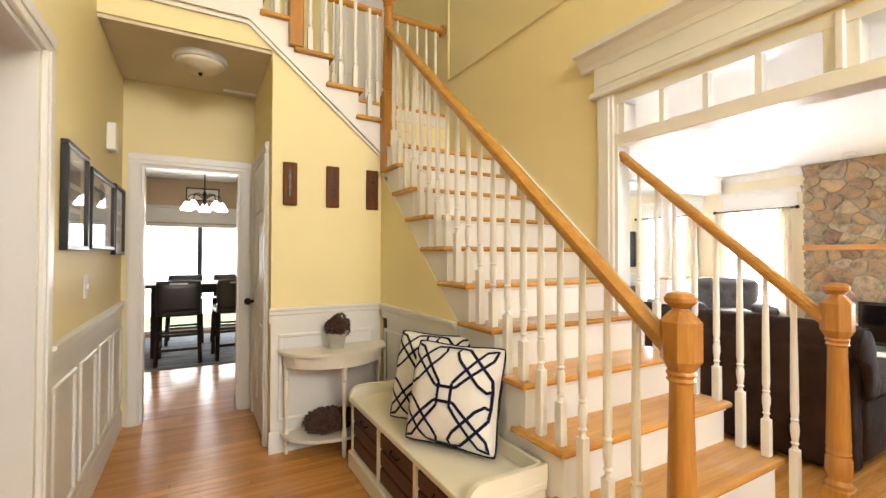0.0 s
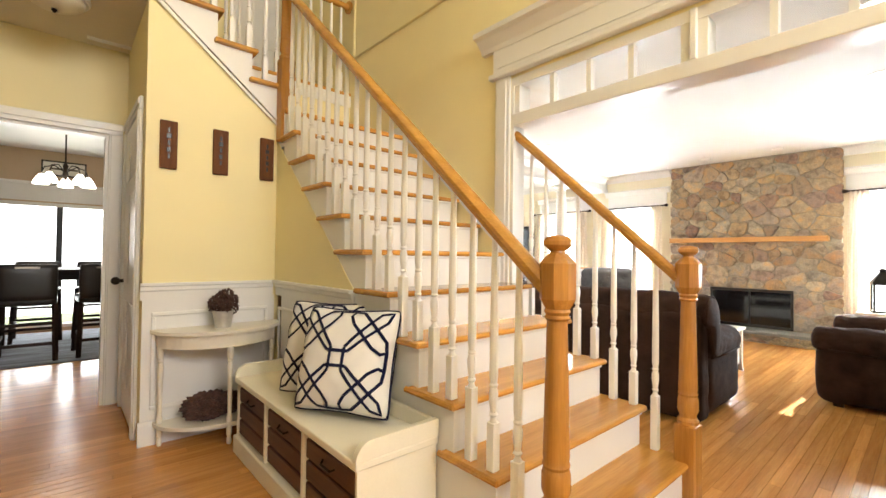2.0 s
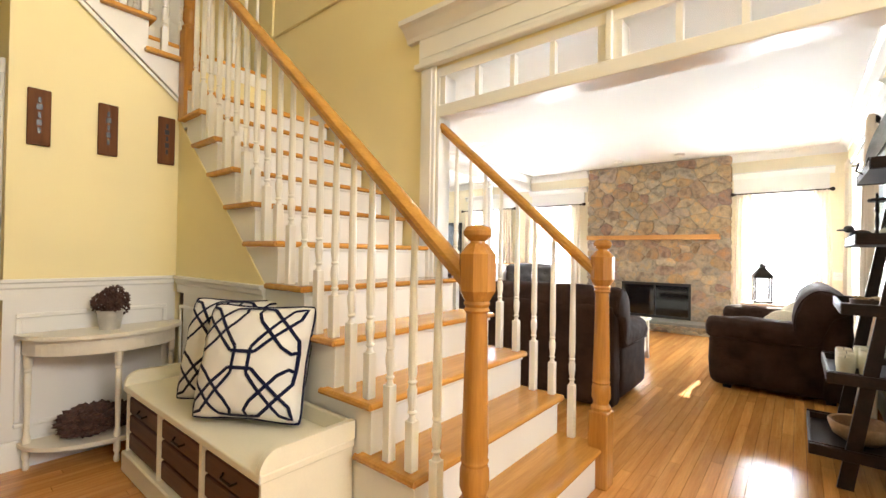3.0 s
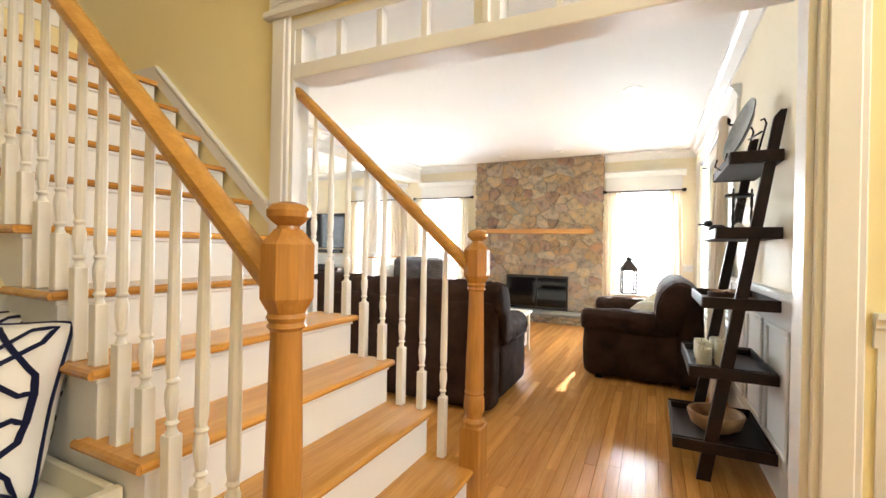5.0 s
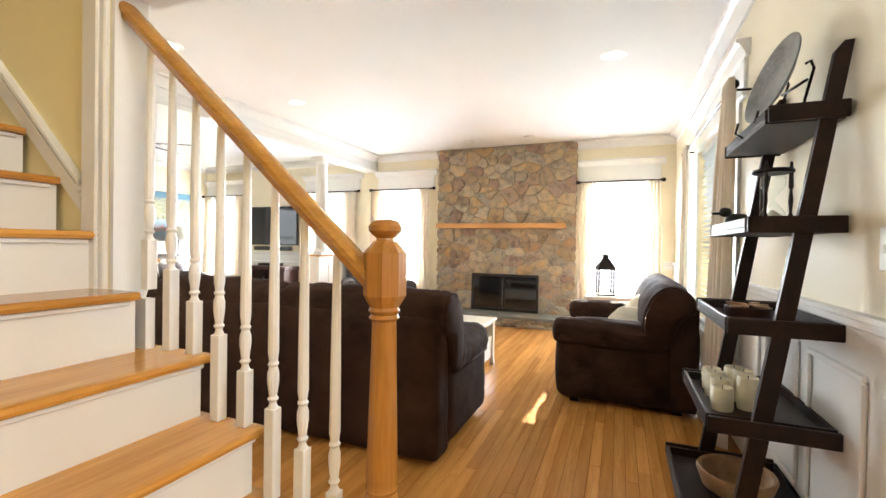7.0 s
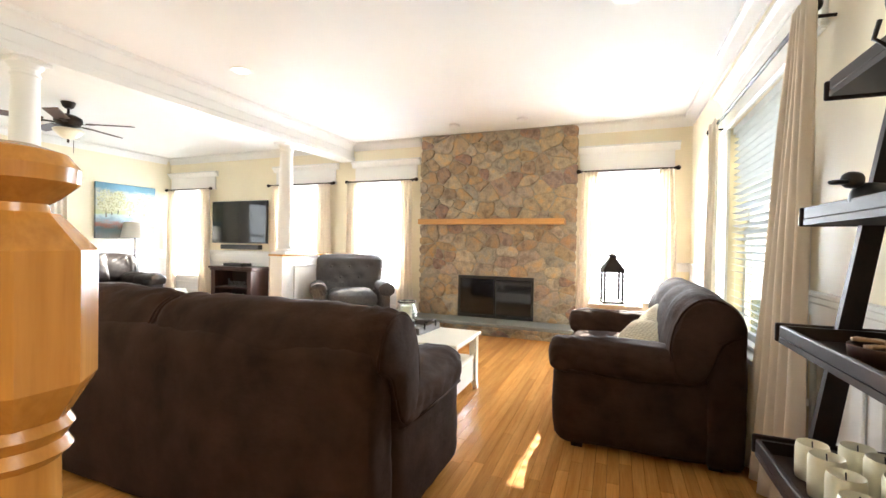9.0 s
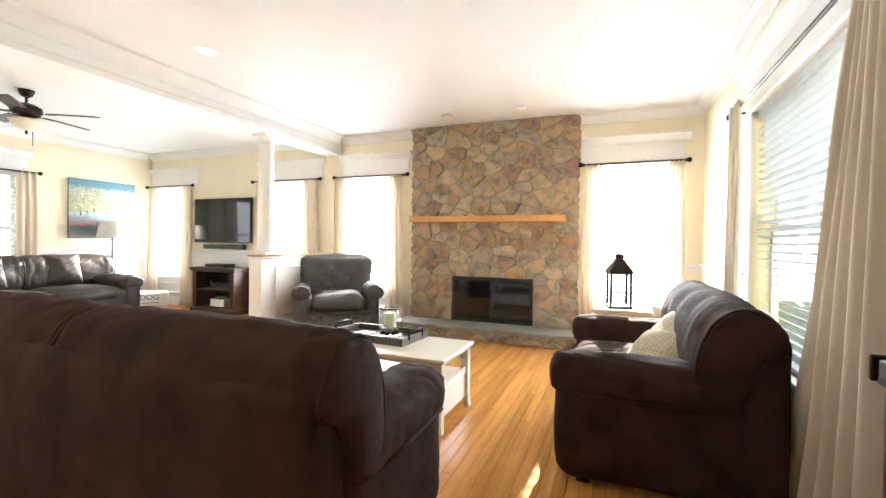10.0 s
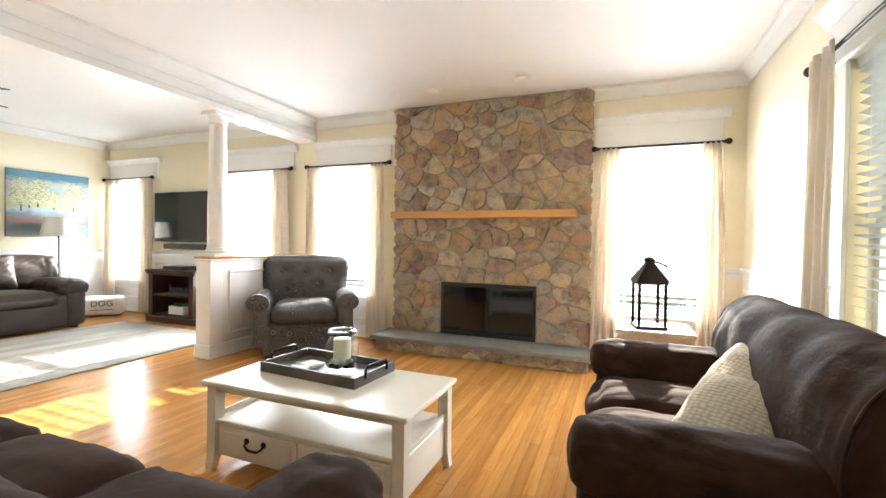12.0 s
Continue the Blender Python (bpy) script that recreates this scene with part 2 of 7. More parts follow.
M = dict(
    yellow=plain("yellow_wall_paint", (0.84, 0.74, 0.42), 0.6, 0.025, 1.5, 220, 0.1),
    cream=plain("cream_wall_paint", (0.81, 0.737, 0.56), 0.6, 0.025, 1.5, 220, 0.1),
    tan=plain("tan_wall_paint", (0.55, 0.42, 0.28), 0.6, 0.03, 1.5, 220, 0.1),
    white=plain("white_trim_paint", (0.78, 0.775, 0.755), 0.35, 0.02, 2.0, 160, 0.06),
    panel=plain("white_panel_paint", (0.76, 0.755, 0.74), 0.4, 0.02, 2.0, 160, 0.06),
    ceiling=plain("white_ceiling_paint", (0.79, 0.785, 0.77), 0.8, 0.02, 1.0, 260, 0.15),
    # beige, darker than the white of the other ceilings
    hallceil=plain("hall_ceiling_beige", (0.70, 0.63, 0.50), 0.8, 0.02, 1.0, 260, 0.15),
    floor=wood("oak_floor", (0.55, 0.225, 0.052), (0.80, 0.41, 0.12), 0.22, "x", 20.0, True, vary=0.21),
    subfloor=plain("floor_gap", (0.10, 0.05, 0.02), 0.6),
    oakx=wood("oak_tread", (0.50, 0.225, 0.042), (0.70, 0.36, 0.082), 0.15, "x", 22.0, True, vary=0.2),
    oaky=wood("oak_rail", (0.40, 0.185, 0.030), (0.57, 0.295, 0.060), 0.25, "y", 22.0),
    oakz=wood("oak_newel", (0.35, 0.150, 0.026), (0.52, 0.245, 0.053), 0.26, "z", 24.0),
    mantel=wood("mantel_wood", (0.55, 0.25, 0.07), (0.72, 0.40, 0.14), 0.4, "y", 22.0),
    baluster=plain("baluster_paint", (0.80, 0.79, 0.76), 0.35, 0.02, 5.0, 120, 0.05),
    stone=stone_mat("field_stone", [(0.30, 0.245, 0.205), (0.44, 0.33, 0.205), (0.54, 0.46, 0.335), (0.385, 0.36, 0.305), (0.48, 0.37, 0.23), (0.32, 0.225, 0.195), (0.52, 0.465, 0.37), (0.42, 0.315, 0.205), (0.345, 0.34, 0.31)]),
    mortar=plain("mortar", (0.37, 0.33, 0.265), 0.95, 0.15, 8.0, 90, 0.6, dist=0.004),
    slate=plain("bluestone_slab", (0.26, 0.28, 0.27), 0.6, 0.12, 4.0, 60, 0.4, dist=0.003),
    brown=cloth("brown_microfibre", (0.038, 0.0195, 0.0135), 0.85, 0.40, 0.025, 500.0, 0.5, (0.50, 0.40, 0.36), 14.0),
    leather=plain("brown_leather", (0.034, 0.022, 0.018), 0.44, 0.18, 8.0, 150, 0.5),
    espresso=wood("espresso_wood", (0.011, 0.0045, 0.003), (0.028, 0.0115, 0.007), 0.5, "x", 20.0, spec=0.25),
    cabinet=wood("cherry_wood", (0.030, 0.010, 0.006), (0.070, 0.025, 0.014), 0.4, "z", 20.0),
    curtain=sheer("cream_curtain", (0.84, 0.76, 0.65)),
    metal=plain("dark_bronze", (0.03, 0.022, 0.018), 0.4, 0.2, 10, 90, 0.2, 0.8),
    black=plain("black_plastic", (0.012, 0.012, 0.013), 0.35, 0.1, 8, 120, 0.1),
    screen=plain("screen_glass", (0.006, 0.007, 0.010), 0.06, 0.05, 4, 60, 0.0),
    blind=sheer("white_blind", (0.84, 0.86, 0.88), 0.45),
    glass=glass("window_glass"),
    jar=glass("jar_glass", (0.96, 0.98, 0.97)),
    furniture=plain("white_furniture_paint", (0.76, 0.71, 0.605), 0.35, 0.04, 4, 110, 0.1),
    bench=plain("cream_bench_paint", (0.84, 0.80, 0.66), 0.4, 0.03, 4, 110, 0.1),
    wicker=wood("walnut_drawer", (0.05, 0.018, 0.010), (0.13, 0.05, 0.026), 0.5, "y", 24.0),
    wax=plain("candle_wax", (0.85, 0.80, 0.62), 0.5, 0.05, 12, 90, 0.1),
    navy=cloth("navy_ribbon", (0.012, 0.014, 0.04), 0.9, 0.1, 0.1, 500.0),
    linen=cloth("white_linen", (0.80, 0.78, 0.74), 0.95, 0.04, 0.2, 500.0),
    ivory=knit("ivory_knit", (0.62, 0.55, 0.42)),
    zinc=plain("zinc", (0.62, 0.60, 0.56), 0.45, 0.12, 9, 60, 0.2, 0.6),
    cone=plain("pine_cone", (0.085, 0.038, 0.026), 0.7, 0.4, 30, 120, 0.6),
    plaque=wood("walnut_plaque", (0.10, 0.036, 0.012), (0.19, 0.072, 0.026), 0.6, "z", 30.0, spec=0.15),
    matte=plain("white_card", (0.80, 0.78, 0.72), 0.8, 0.03),
    photo=plain("grey_blue_print", (0.20, 0.25, 0.30), 0.4, 0.5, 14, 60, 0.0),
    frosted=plain("frosted_glass", (0.72, 0.66, 0.52), 0.35, 0.05, 6, 60, 0.0),
    shade_glow=glow("lit_lamp_glass", (1.0, 0.93, 0.78), 1.2),
    rug=plain("grey_ivory_rug", (0.52, 0.49, 0.43), 0.95, 0.28, 3.0, 240, 0.8, stretch=(0.35, 2.2, 1), dist=0.003),
    rugblue=plain("blue_grey_rug", (0.22, 0.24, 0.27), 0.95, 0.45, 4.0, 200, 0.8, stretch=(0.5, 3.0, 1), dist=0.003),
    lampshade=cloth("linen_lampshade", (0.70, 0.68, 0.62), 0.95, 0.04, 0.1, 300.0),
    pewter=plain("pewter", (0.22, 0.23, 0.23), 0.38, 0.3, 12, 60, 0.3, 0.9),
    basketwood=wood("turned_bowl_wood", (0.28, 0.15, 0.07), (0.52, 0.33, 0.18), 0.55, "x", 18.0),
    sand=plain("pale_sand", (0.75, 0.70, 0.60), 0.9, 0.1),
    tray=wood("grey_tray_wood", (0.055, 0.042, 0.032), (0.12, 0.095, 0.075), 0.5, "y", 24.0),
    green=plain("leaf_green", (0.06, 0.12, 0.04), 0.6, 0.4, 40, 120, 0.3),
    # emissive sheets: the brightness outside the windows put in as glow
    white_glow=glow("glowing_white_sheet", (1.0, 1.0, 1.0), 0.38),
    blue_glow=glow("glowing_blue_sheet", (0.72, 0.81, 1.0), 0.095),
    dab_pale=plain("pale_leaf_paint", (0.48, 0.47, 0.31), 0.6, 0.2, 30, 90, 0.2),
    dab_gold=plain("gold_leaf_paint", (0.27, 0.26, 0.12), 0.6, 0.2, 30, 90, 0.2),
    grass=plain("grass", (0.10, 0.13, 0.05), 0.9, 0.3, 1.5, 30, 0.5),
)



def damask(name):
    """Grey upholstery with woven ring medallions."""
    m, nt, b = nodes_of(name, 0.9, 0.0, 0.2)
    tc = nt.nodes.new("ShaderNodeTexCoord")
    v = nt.nodes.new("ShaderNodeTexVoronoi")
    v.inputs["Scale"].default_value, v.inputs["Randomness"].default_value = 13.0, 0.5
    nt.links.new(tc.outputs["Object"], v.inputs["Vector"])
    s = nt.nodes.new("ShaderNodeMath")
    s.operation = "SINE"
    k = nt.nodes.new("ShaderNodeMath")
    k.operation, k.inputs[1].default_value = "MULTIPLY", 40.0
    nt.links.new(v.outputs["Distance"], k.inputs[0])
    nt.links.new(k.outputs[0], s.inputs[0])
    c = ramp(nt, s.outputs[0], [(0.30, (0.075, 0.070, 0.073)), (0.75, (0.175, 0.168, 0.167))])
    f = noise_node(nt, 300.0, 2.0)
    g = ramp(nt, f.outputs[0], [(0.3, (0.7,) * 3), (0.7, (1.1,) * 3)])
    nt.links.new(mix(nt, c.outputs[0], g.outputs[0], 0.7, "MULTIPLY"), b.inputs["Base Color"])
    bump(nt, b, f.outputs[0], 0.4, 0.001)
    return m


def painted(name, x0, x1, z0, z1):
    """A loose landscape: blue sky, pale trees, dark bank and water with red dabs."""
    m, nt, b = nodes_of(name, 0.6)
    g = nt.nodes.new("ShaderNodeNewGeometry")
    sep = nt.nodes.new("ShaderNodeSeparateXYZ")
    nt.links.new(g.outputs["Position"], sep.inputs[0])
    h = nt.nodes.new("ShaderNodeMapRange")
    h.inputs[1].default_value, h.inputs[2].default_value = z0, z1
    n = noise_node(nt, 9.0, 5.0, (1, 1, 2.2))
    add = nt.nodes.new("ShaderNodeMath")
    add.operation, add.inputs[1].default_value = "MULTIPLY_ADD", 0.22
    nt.links.new(n.outputs[0], add.inputs[0])
    nt.links.new(sep.outputs["Z"], h.inputs[0])
    nt.links.new(h.outputs[0], add.inputs[2])
    c = ramp(nt, add.outputs[0], [(0.12, (0.22, 0.21, 0.20)), (0.28, (0.14, 0.22, 0.25)), (0.36, (0.28, 0.13, 0.10)), (0.45, (0.15, 0.22, 0.26)), (0.52, (0.30, 0.38, 0.40)), (0.58, (0.33, 0.36, 0.18)),
                                 (0.68, (0.36, 0.36, 0.28)), (0.82, (0.26, 0.33, 0.35)), (0.93, (0.36, 0.37, 0.34)), (1.0, (0.08, 0.20, 0.28))])
    nt.links.new(c.outputs[0], b.inputs["Base Color"])
    bump(nt, b, n.outputs[0], 0.3, 0.002)
    return m


M["damask"] = damask("grey_damask")
M["painting"] = painted("landscape_paint", 6.4, 7.34, 1.10, 1.99)

# ---- mesh helpers ----
WORLD = set()


def thing(name, at=(0, 0, 0), label="", category="", group="", kind="", rz=0.0, world_parts=False):
    """An Empty at a thing's base; its parts are given in its own frame, or in the world's."""
    e = new(name)
    e.empty_display_size = 0.1
    e.matrix_basis = pose(*at, 0, 0, rz)
    if world_parts:
        WORLD.add(e.name)
    return tagged(e, label, category, group, kind)


def link(name, me, mat, parent=None, label="", at=None):
    ob = new(name, me)
    if mat and not me.materials:
        me.materials.append(mat)
    if parent:
        ob.parent = parent
        if parent.name in WORLD:
            ob.matrix_parent_inverse = parent.matrix_basis.inverted()
    if at is not None:
        ob.matrix_basis = at if isinstance(at, Matrix) else Matrix.Translation(at)
    return tagged(ob, label)


def mesh_of(name, bm, mat=None, smooth=None):
    bmesh.ops.recalc_face_normals(bm, faces=bm.faces)
    me = bpy.data.meshes.new(name)
    bm.to_mesh(me)
    bm.free()
    if smooth is not None:
        me.shade_smooth()
        if smooth > 0:
            me.set_sharp_from_angle(angle=radians(smooth))
    if mat:
        me.materials.append(mat)
    return me


def part(name, bm, mat, parent=None, label="", smooth=None, at=None):
    return link(name, mesh_of(name, bm, mat, smooth), mat, parent, label, at)


def setting(name, bm, mat, smooth=None, label="", category=""):
    return tagged(part(name, bm, mat, None, label, smooth), label, category, kind="structure")


def bx(x0, x1, y0, y1, z0, z1, bm=None, bevel=0.0, seg=1):
    own = bm is None or bevel
    b = bmesh.new() if own else bm
    v = [b.verts.new(p) for p in ((x0, y0, z0), (x1, y0, z0), (x1, y1, z0), (x0, y1, z0), (x0, y0, z1), (x1, y0, z1), (x1, y1, z1), (x0, y1, z1))]
    for f in ((3, 2, 1, 0), (4, 5, 6, 7), (0, 1, 5, 4), (1, 2, 6, 5), (2, 3, 7, 6), (3, 0, 4, 7)):
        b.faces.new([v[i] for i in f])
    if bevel:
        bmesh.ops.bevel(b, geom=b.edges[:], offset=bevel, segments=seg, affect="EDGES", profile=0.5)
        if bm is not None:
            merge(bm, b)
            return bm
    return b


def merge(bm, other):
    me = bpy.data.meshes.new("tmp")
    other.to_mesh(me)
    other.free()
    bm.from_mesh(me)
    bpy.data.meshes.remove(me)
    return bm


def prism(pts, axis, a, b, bm=None):
    """A profile carried along an axis from a to b. For x the profile is (y, z), for y (x, z), for z (x, y)."""
    bm = bm or bmesh.new()
    put = {"x": lambda p, s: (s, p[0], p[1]), "y": lambda p, s: (p[0], s, p[1]), "z": lambda p, s: (p[0], p[1], s)}[axis]
    r0 = [bm.verts.new(put(p, a)) for p in pts]
    r1 = [bm.verts.new(put(p, b)) for p in pts]
    n = len(pts)
    for i in range(n):
        bm.faces.new((r0[i], r0[(i + 1) % n], r1[(i + 1) % n], r1[i]))
    bm.faces.new(r0[::-1])
    bm.faces.new(r1)
    return bm


def lathe(prof, n=16, c=(0, 0), bm=None):
    """A profile of (radius, z) turned about the z axis."""
    bm = bm or bmesh.new()
    rings = []
    for r, z in prof:
        rings.append([bm.verts.new((c[0] + r * math.cos(2 * math.pi * i / n), c[1] + r * math.sin(2 * math.pi * i / n), z)) for i in range(n)])
    for p, q in zip(rings, rings[1:]):
        for i in range(n):
            bm.faces.new((p[i], p[(i + 1) % n], q[(i + 1) % n], q[i]))
    bm.faces.new(rings[0][::-1])
    bm.faces.new(rings[-1])
    return bm


def tube(pts, r, n=8, bm=None):
    """A round bar along a line of points."""
    bm = bm or bmesh.new()
    pts = [Vector(p) for p in pts]
    rings = []
    for i, p in enumerate(pts):
        d = (pts[min(i + 1, len(pts) - 1)] - pts[max(i - 1, 0)]).normalized()
        u = d.cross(Vector((0, 0, 1)) if abs(d.z) < 0.95 else Vector((1, 0, 0))).normalized()
        w = d.cross(u)
        rings.append([bm.verts.new(p + r * (math.cos(2 * math.pi * k / n) * u + math.sin(2 * math.pi * k / n) * w)) for k in range(n)])
    for a, b in zip(rings, rings[1:]):
        for k in range(n):
            bm.faces.new((a[k], a[(k + 1) % n], b[(k + 1) % n], b[k]))
    bm.faces.new(rings[0][::-1])
    bm.faces.new(rings[-1])
    return bm


def cushion(c, size, r=0.08, puff=(0, 0, 0), cuts=10, rough=0.006, seed=0.0, bm=None, rx=0.0, rz=0.0):
    """A soft upholstered block: rounded edges, swollen faces and slight creases."""
    b = bmesh.new()
    bmesh.ops.create_cube(b, size=2.0)
    bmesh.ops.subdivide_edges(b, edges=b.edges[:], cuts=cuts, use_grid_fill=True)
    h = Vector(size) / 2
    for v in b.verts:
        q = v.co.copy()
        p = Vector((q.x * h.x, q.y * h.y, q.z * h.z))
        inner = Vector([max(-(h[i] - r), min(h[i] - r, p[i])) if h[i] > r else 0.0 for i in range(3)])
        d = p - inner
        p = inner + d.normalized() * min(r, *h) if d.length > 1e-6 else p
        for i in range(3):
            j, k = (i + 1) % 3, (i + 2) % 3
            p[i] += q[i] * puff[i] * max(0.0, 1 - q[j] ** 2) * max(0.0, 1 - q[k] ** 2)
        s = Vector((p.x * 7 + seed, p.y * 7, p.z * 7))
        p += d.normalized() * (noise.noise(s) * rough + noise.noise(s * 3.1) * rough * 0.5 + abs(noise.noise((s.x * 1.6, s.y * 1.6, s.z * 4.0))) * rough * 0.8) if d.length > 1e-6 else Vector()
        v.co = p
    m = Matrix.Translation(c) @ Euler((radians(rx), 0, radians(rz))).to_matrix().to_4x4()
    bmesh.ops.transform(b, matrix=m, verts=b.verts)
    return merge(bm, b) if bm is not None else b


def section(prof, sub=5):
    """A closed smooth curve through the points of a profile."""
    out, n = [], len(prof)
    for i in range(n):
        p0, p1, p2, p3 = (prof[(i + k) % n] for k in (-1, 0, 1, 2))
        for j in range(sub):
            t = j / sub
            out.append(tuple(0.5 * (2 * b + (c - a) * t + (2 * a - 5 * b + 4 * c - d) * t * t + (3 * b - a - 3 * c + d) * t ** 3) for a, b, c, d in zip(p0, p1, p2, p3)))
    return out


def padded(prof, axis, w0, w1, r=0.06, shrink=0.8, seed=0.0, amp=0.008, crease=0.012, n=56, swell=0.03):
    """A stuffed roll: a section carried along x or y, drawn in at its ends, with folds that run out from the seams."""
    pts = section(prof)
    cu = (min(p[0] for p in pts) + max(p[0] for p in pts)) / 2
    cz = (min(p[1] for p in pts) + max(p[1] for p in pts)) / 2
    put = (lambda w, u, z: (w, u, z)) if axis == "x" else (lambda w, u, z: (u, w, z))
    bm = bmesh.new()
    L, m = w1 - w0, len(pts)
    rings = []

    def ring(w, s, out):
        d = min(w - w0, w1 - w)
        res = []
        for i, (u, z) in enumerate(pts):
            a = 2 * math.pi * i / m
            vu, vz = (u - cu) * s, (z - cz) * s
            q = math.hypot(vu, vz) or 1.0
            e = amp * noise.noise((w * 5 + seed, 1.4 * math.cos(a), 1.4 * math.sin(a))) + 0.2 * amp * noise.noise((w * 17, 3 * math.cos(a) + seed, 3 * math.sin(a)))
            fold = max(0.0, 1 - 2.4 * abs(noise.noise((w * 13 + seed, 0.9 * math.cos(a), 0.9 * math.sin(a) + seed)))) ** 2
            e -= crease * fold * math.exp(-max(d, 0) / 0.20)
            e -= 0.35 * crease * max(0.0, 1 - 3.2 * abs(noise.noise((w * 4.5 + 1.3 * math.sin(2 * a) + seed, 1.1 * math.cos(a), 1.7 * math.sin(a) + w * 2)))) ** 2
            e *= min(1.0, s * s)
            res.append(bm.verts.new(put(w + out, cu + vu * (1 + e / q), cz + vz * (1 + e / q))))
        rings.append(res)
    for s, out in ((0.3, -0.016), (0.65, -0.010)):
        ring(w0, shrink * s, out)
    for k in range(n + 1):
        w = w0 + L * (1 - math.cos(math.pi * k / n)) / 2
        d = min(w - w0, w1 - w)
        s = shrink + (1 - shrink) * math.sqrt(max(0.0, 1 - (1 - min(d, r) / r) ** 2))
        ring(w, s * (1 + swell * math.sin(math.pi * (w - w0) / L)), 0.0)
    for s, out in ((0.65, 0.010), (0.3, 0.016)):
        ring(w1, shrink * s, out)
    for p, q in zip(rings, rings[1:]):
        for i in range(m):
            bm.faces.new((p[i], p[(i + 1) % m], q[(i + 1) % m], q[i]))
    bm.faces.new(rings[0][::-1])
    bm.faces.new(rings[-1])
    seams = []
    for w in (w0 + 0.012, w1 - 0.012):
        k = shrink + (1 - shrink) * math.sqrt(max(0.0, 1 - (1 - 0.012 / r) ** 2))
        loop = [put(w, cu + (u - cu) * k, cz + (z - cz) * k) for u, z in pts]
        seams.append(loop + loop[:1])
    return bm, seams


# ---- setting: floor, walls, ceilings ----
FOYER_W, FOYER_S, PLAQUE, STAIR_W, OPEN_W = -0.36, -3.4, 3.10, 1.31, 2.33
FOYER_H = 5.2

g = bx(-400, 400, -400, 400, -0.65, -0.60)
setting("ground", g, M["grass"], label="green lawn around the house", category="lawn")
# glowing sheets added outside so the windows look overexposed, bluish to the south
setting("backdrop_east", bx(EAST + 12, EAST + 12.1, -25, 35, -0.6, 5.0), M["white_glow"])
setting("backdrop_south", bx(-8, 22, -12.1, -12, -0.6, 5.0), M["blue_glow"])
setting("backdrop_north", bx(-12, 22, 16, 16.1, -0.6, 6.0), M["white_glow"])
setting("subfloor", bx(2.42, EAST + 0.15, SOUTH - 0.15, 8.4, -0.60, -0.012, bx(-3.2, 2.42, FOYER_S - 0.15, 8.4, -0.60, -0.012)), M["subfloor"])


def wall_y(name, y0, y1, x0, x1, z0, z1, holes, mat):
    """A wall along x, with openings (x0, x1, z0, z1) through it."""
    bm = bmesh.new()
    xs = x0
    for a, b, c, d in sorted(holes):
        if a > xs:
            bx(xs, a, y0, y1, z0, z1, bm)
        if c > z0:
            bx(a, b, y0, y1, z0, c, bm)
        if d < z1:
            bx(a, b, y0, y1, d, z1, bm)
        xs = b
    if xs < x1:
        bx(xs, x1, y0, y1, z0, z1, bm)
    bmesh.ops.remove_doubles(bm, verts=bm.verts, dist=1e-5)
    return setting(name, bm, mat)


def wall_x(name, x0, x1, y0, y1, z0, z1, holes, mat):
    bm = bmesh.new()
    ys = y0
    for a, b, c, d in sorted(holes):
        if a > ys:
            bx(x0, x1, ys, a, z0, z1, bm)
        if c > z0:
            bx(x0, x1, a, b, z0, c, bm)
        if d < z1:
            bx(x0, x1, a, b, d, z1, bm)
        ys = b
    if ys < y1:
        bx(x0, x1, ys, y1, z0, z1, bm)
    bmesh.ops.remove_doubles(bm, verts=bm.verts, dist=1e-5)
    return setting(name, bm, mat)


# living and family room
wall_x("wall_east", EAST, EAST + 0.15, SOUTH, NORTH, 0, CEIL, [(a, b, SILL, HEAD) for a, b in EAST_WINDOWS], M["cream"])
wall_y("wall_south", SOUTH - 0.15, SOUTH, 2.44, EAST + 0.15, 0, CEIL, [(4.52, 5.90, SILL, HEAD)], M["cream"])
wall_y("wall_north", NORTH, NORTH + 0.15, 2.44, EAST + 0.15, 0, CEIL, [(3.2, 4.0, SILL, HEAD), (4.55, 5.85, SILL, HEAD)], M["cream"])
setting("ceiling", bx(2.44, EAST + 0.15, SOUTH - 0.15, NORTH + 0.15, CEIL, CEIL + 0.12), M["ceiling"])
OPEN_A, OPEN_B, SOFFIT = -0.25, 1.87, 1.94
wall_x("wall_foyer_east", OPEN_W, 2.40, FOYER_S, 4.0, 0, FOYER_H, [(OPEN_A, OPEN_B, 0, 2.25)], M["yellow"])
wall_x("wall_living_west", 2.40, 2.44, SOUTH - 0.15, NORTH + 0.15, 0, CEIL, [(OPEN_A, OPEN_B, 0, 2.25)], M["cream"])
# foyer
wall_x("wall_foyer_west", FOYER_W - 0.12, FOYER_W, FOYER_S, 4.09, 0, FOYER_H, [(0.75, 2.16, 0, 2.02)], M["yellow"])
# unseen front wall, set well back to even out the foyer's fill lamps
wall_y("wall_front", FOYER_S - 0.15, FOYER_S, FOYER_W - 0.12, 2.40, 0, 2.3, [(-0.05, 1.95, 0.0, 2.15)], M["yellow"])
wall_y("wall_front_upper", FOYER_S - 0.15, FOYER_S, FOYER_W - 0.12, 2.40, 2.3, FOYER_H, [(-0.05, 1.95, 2.45, 4.2)], M["yellow"])
setting("foyer_ceiling", bx(FOYER_W - 0.12, 2.40, FOYER_S - 0.15, 6.2, FOYER_H, FOYER_H + 0.1), M["ceiling"])
# the hall under the upper flight
HALL_E, HALL_N, HALL_H = 0.55, 4.09, 2.60

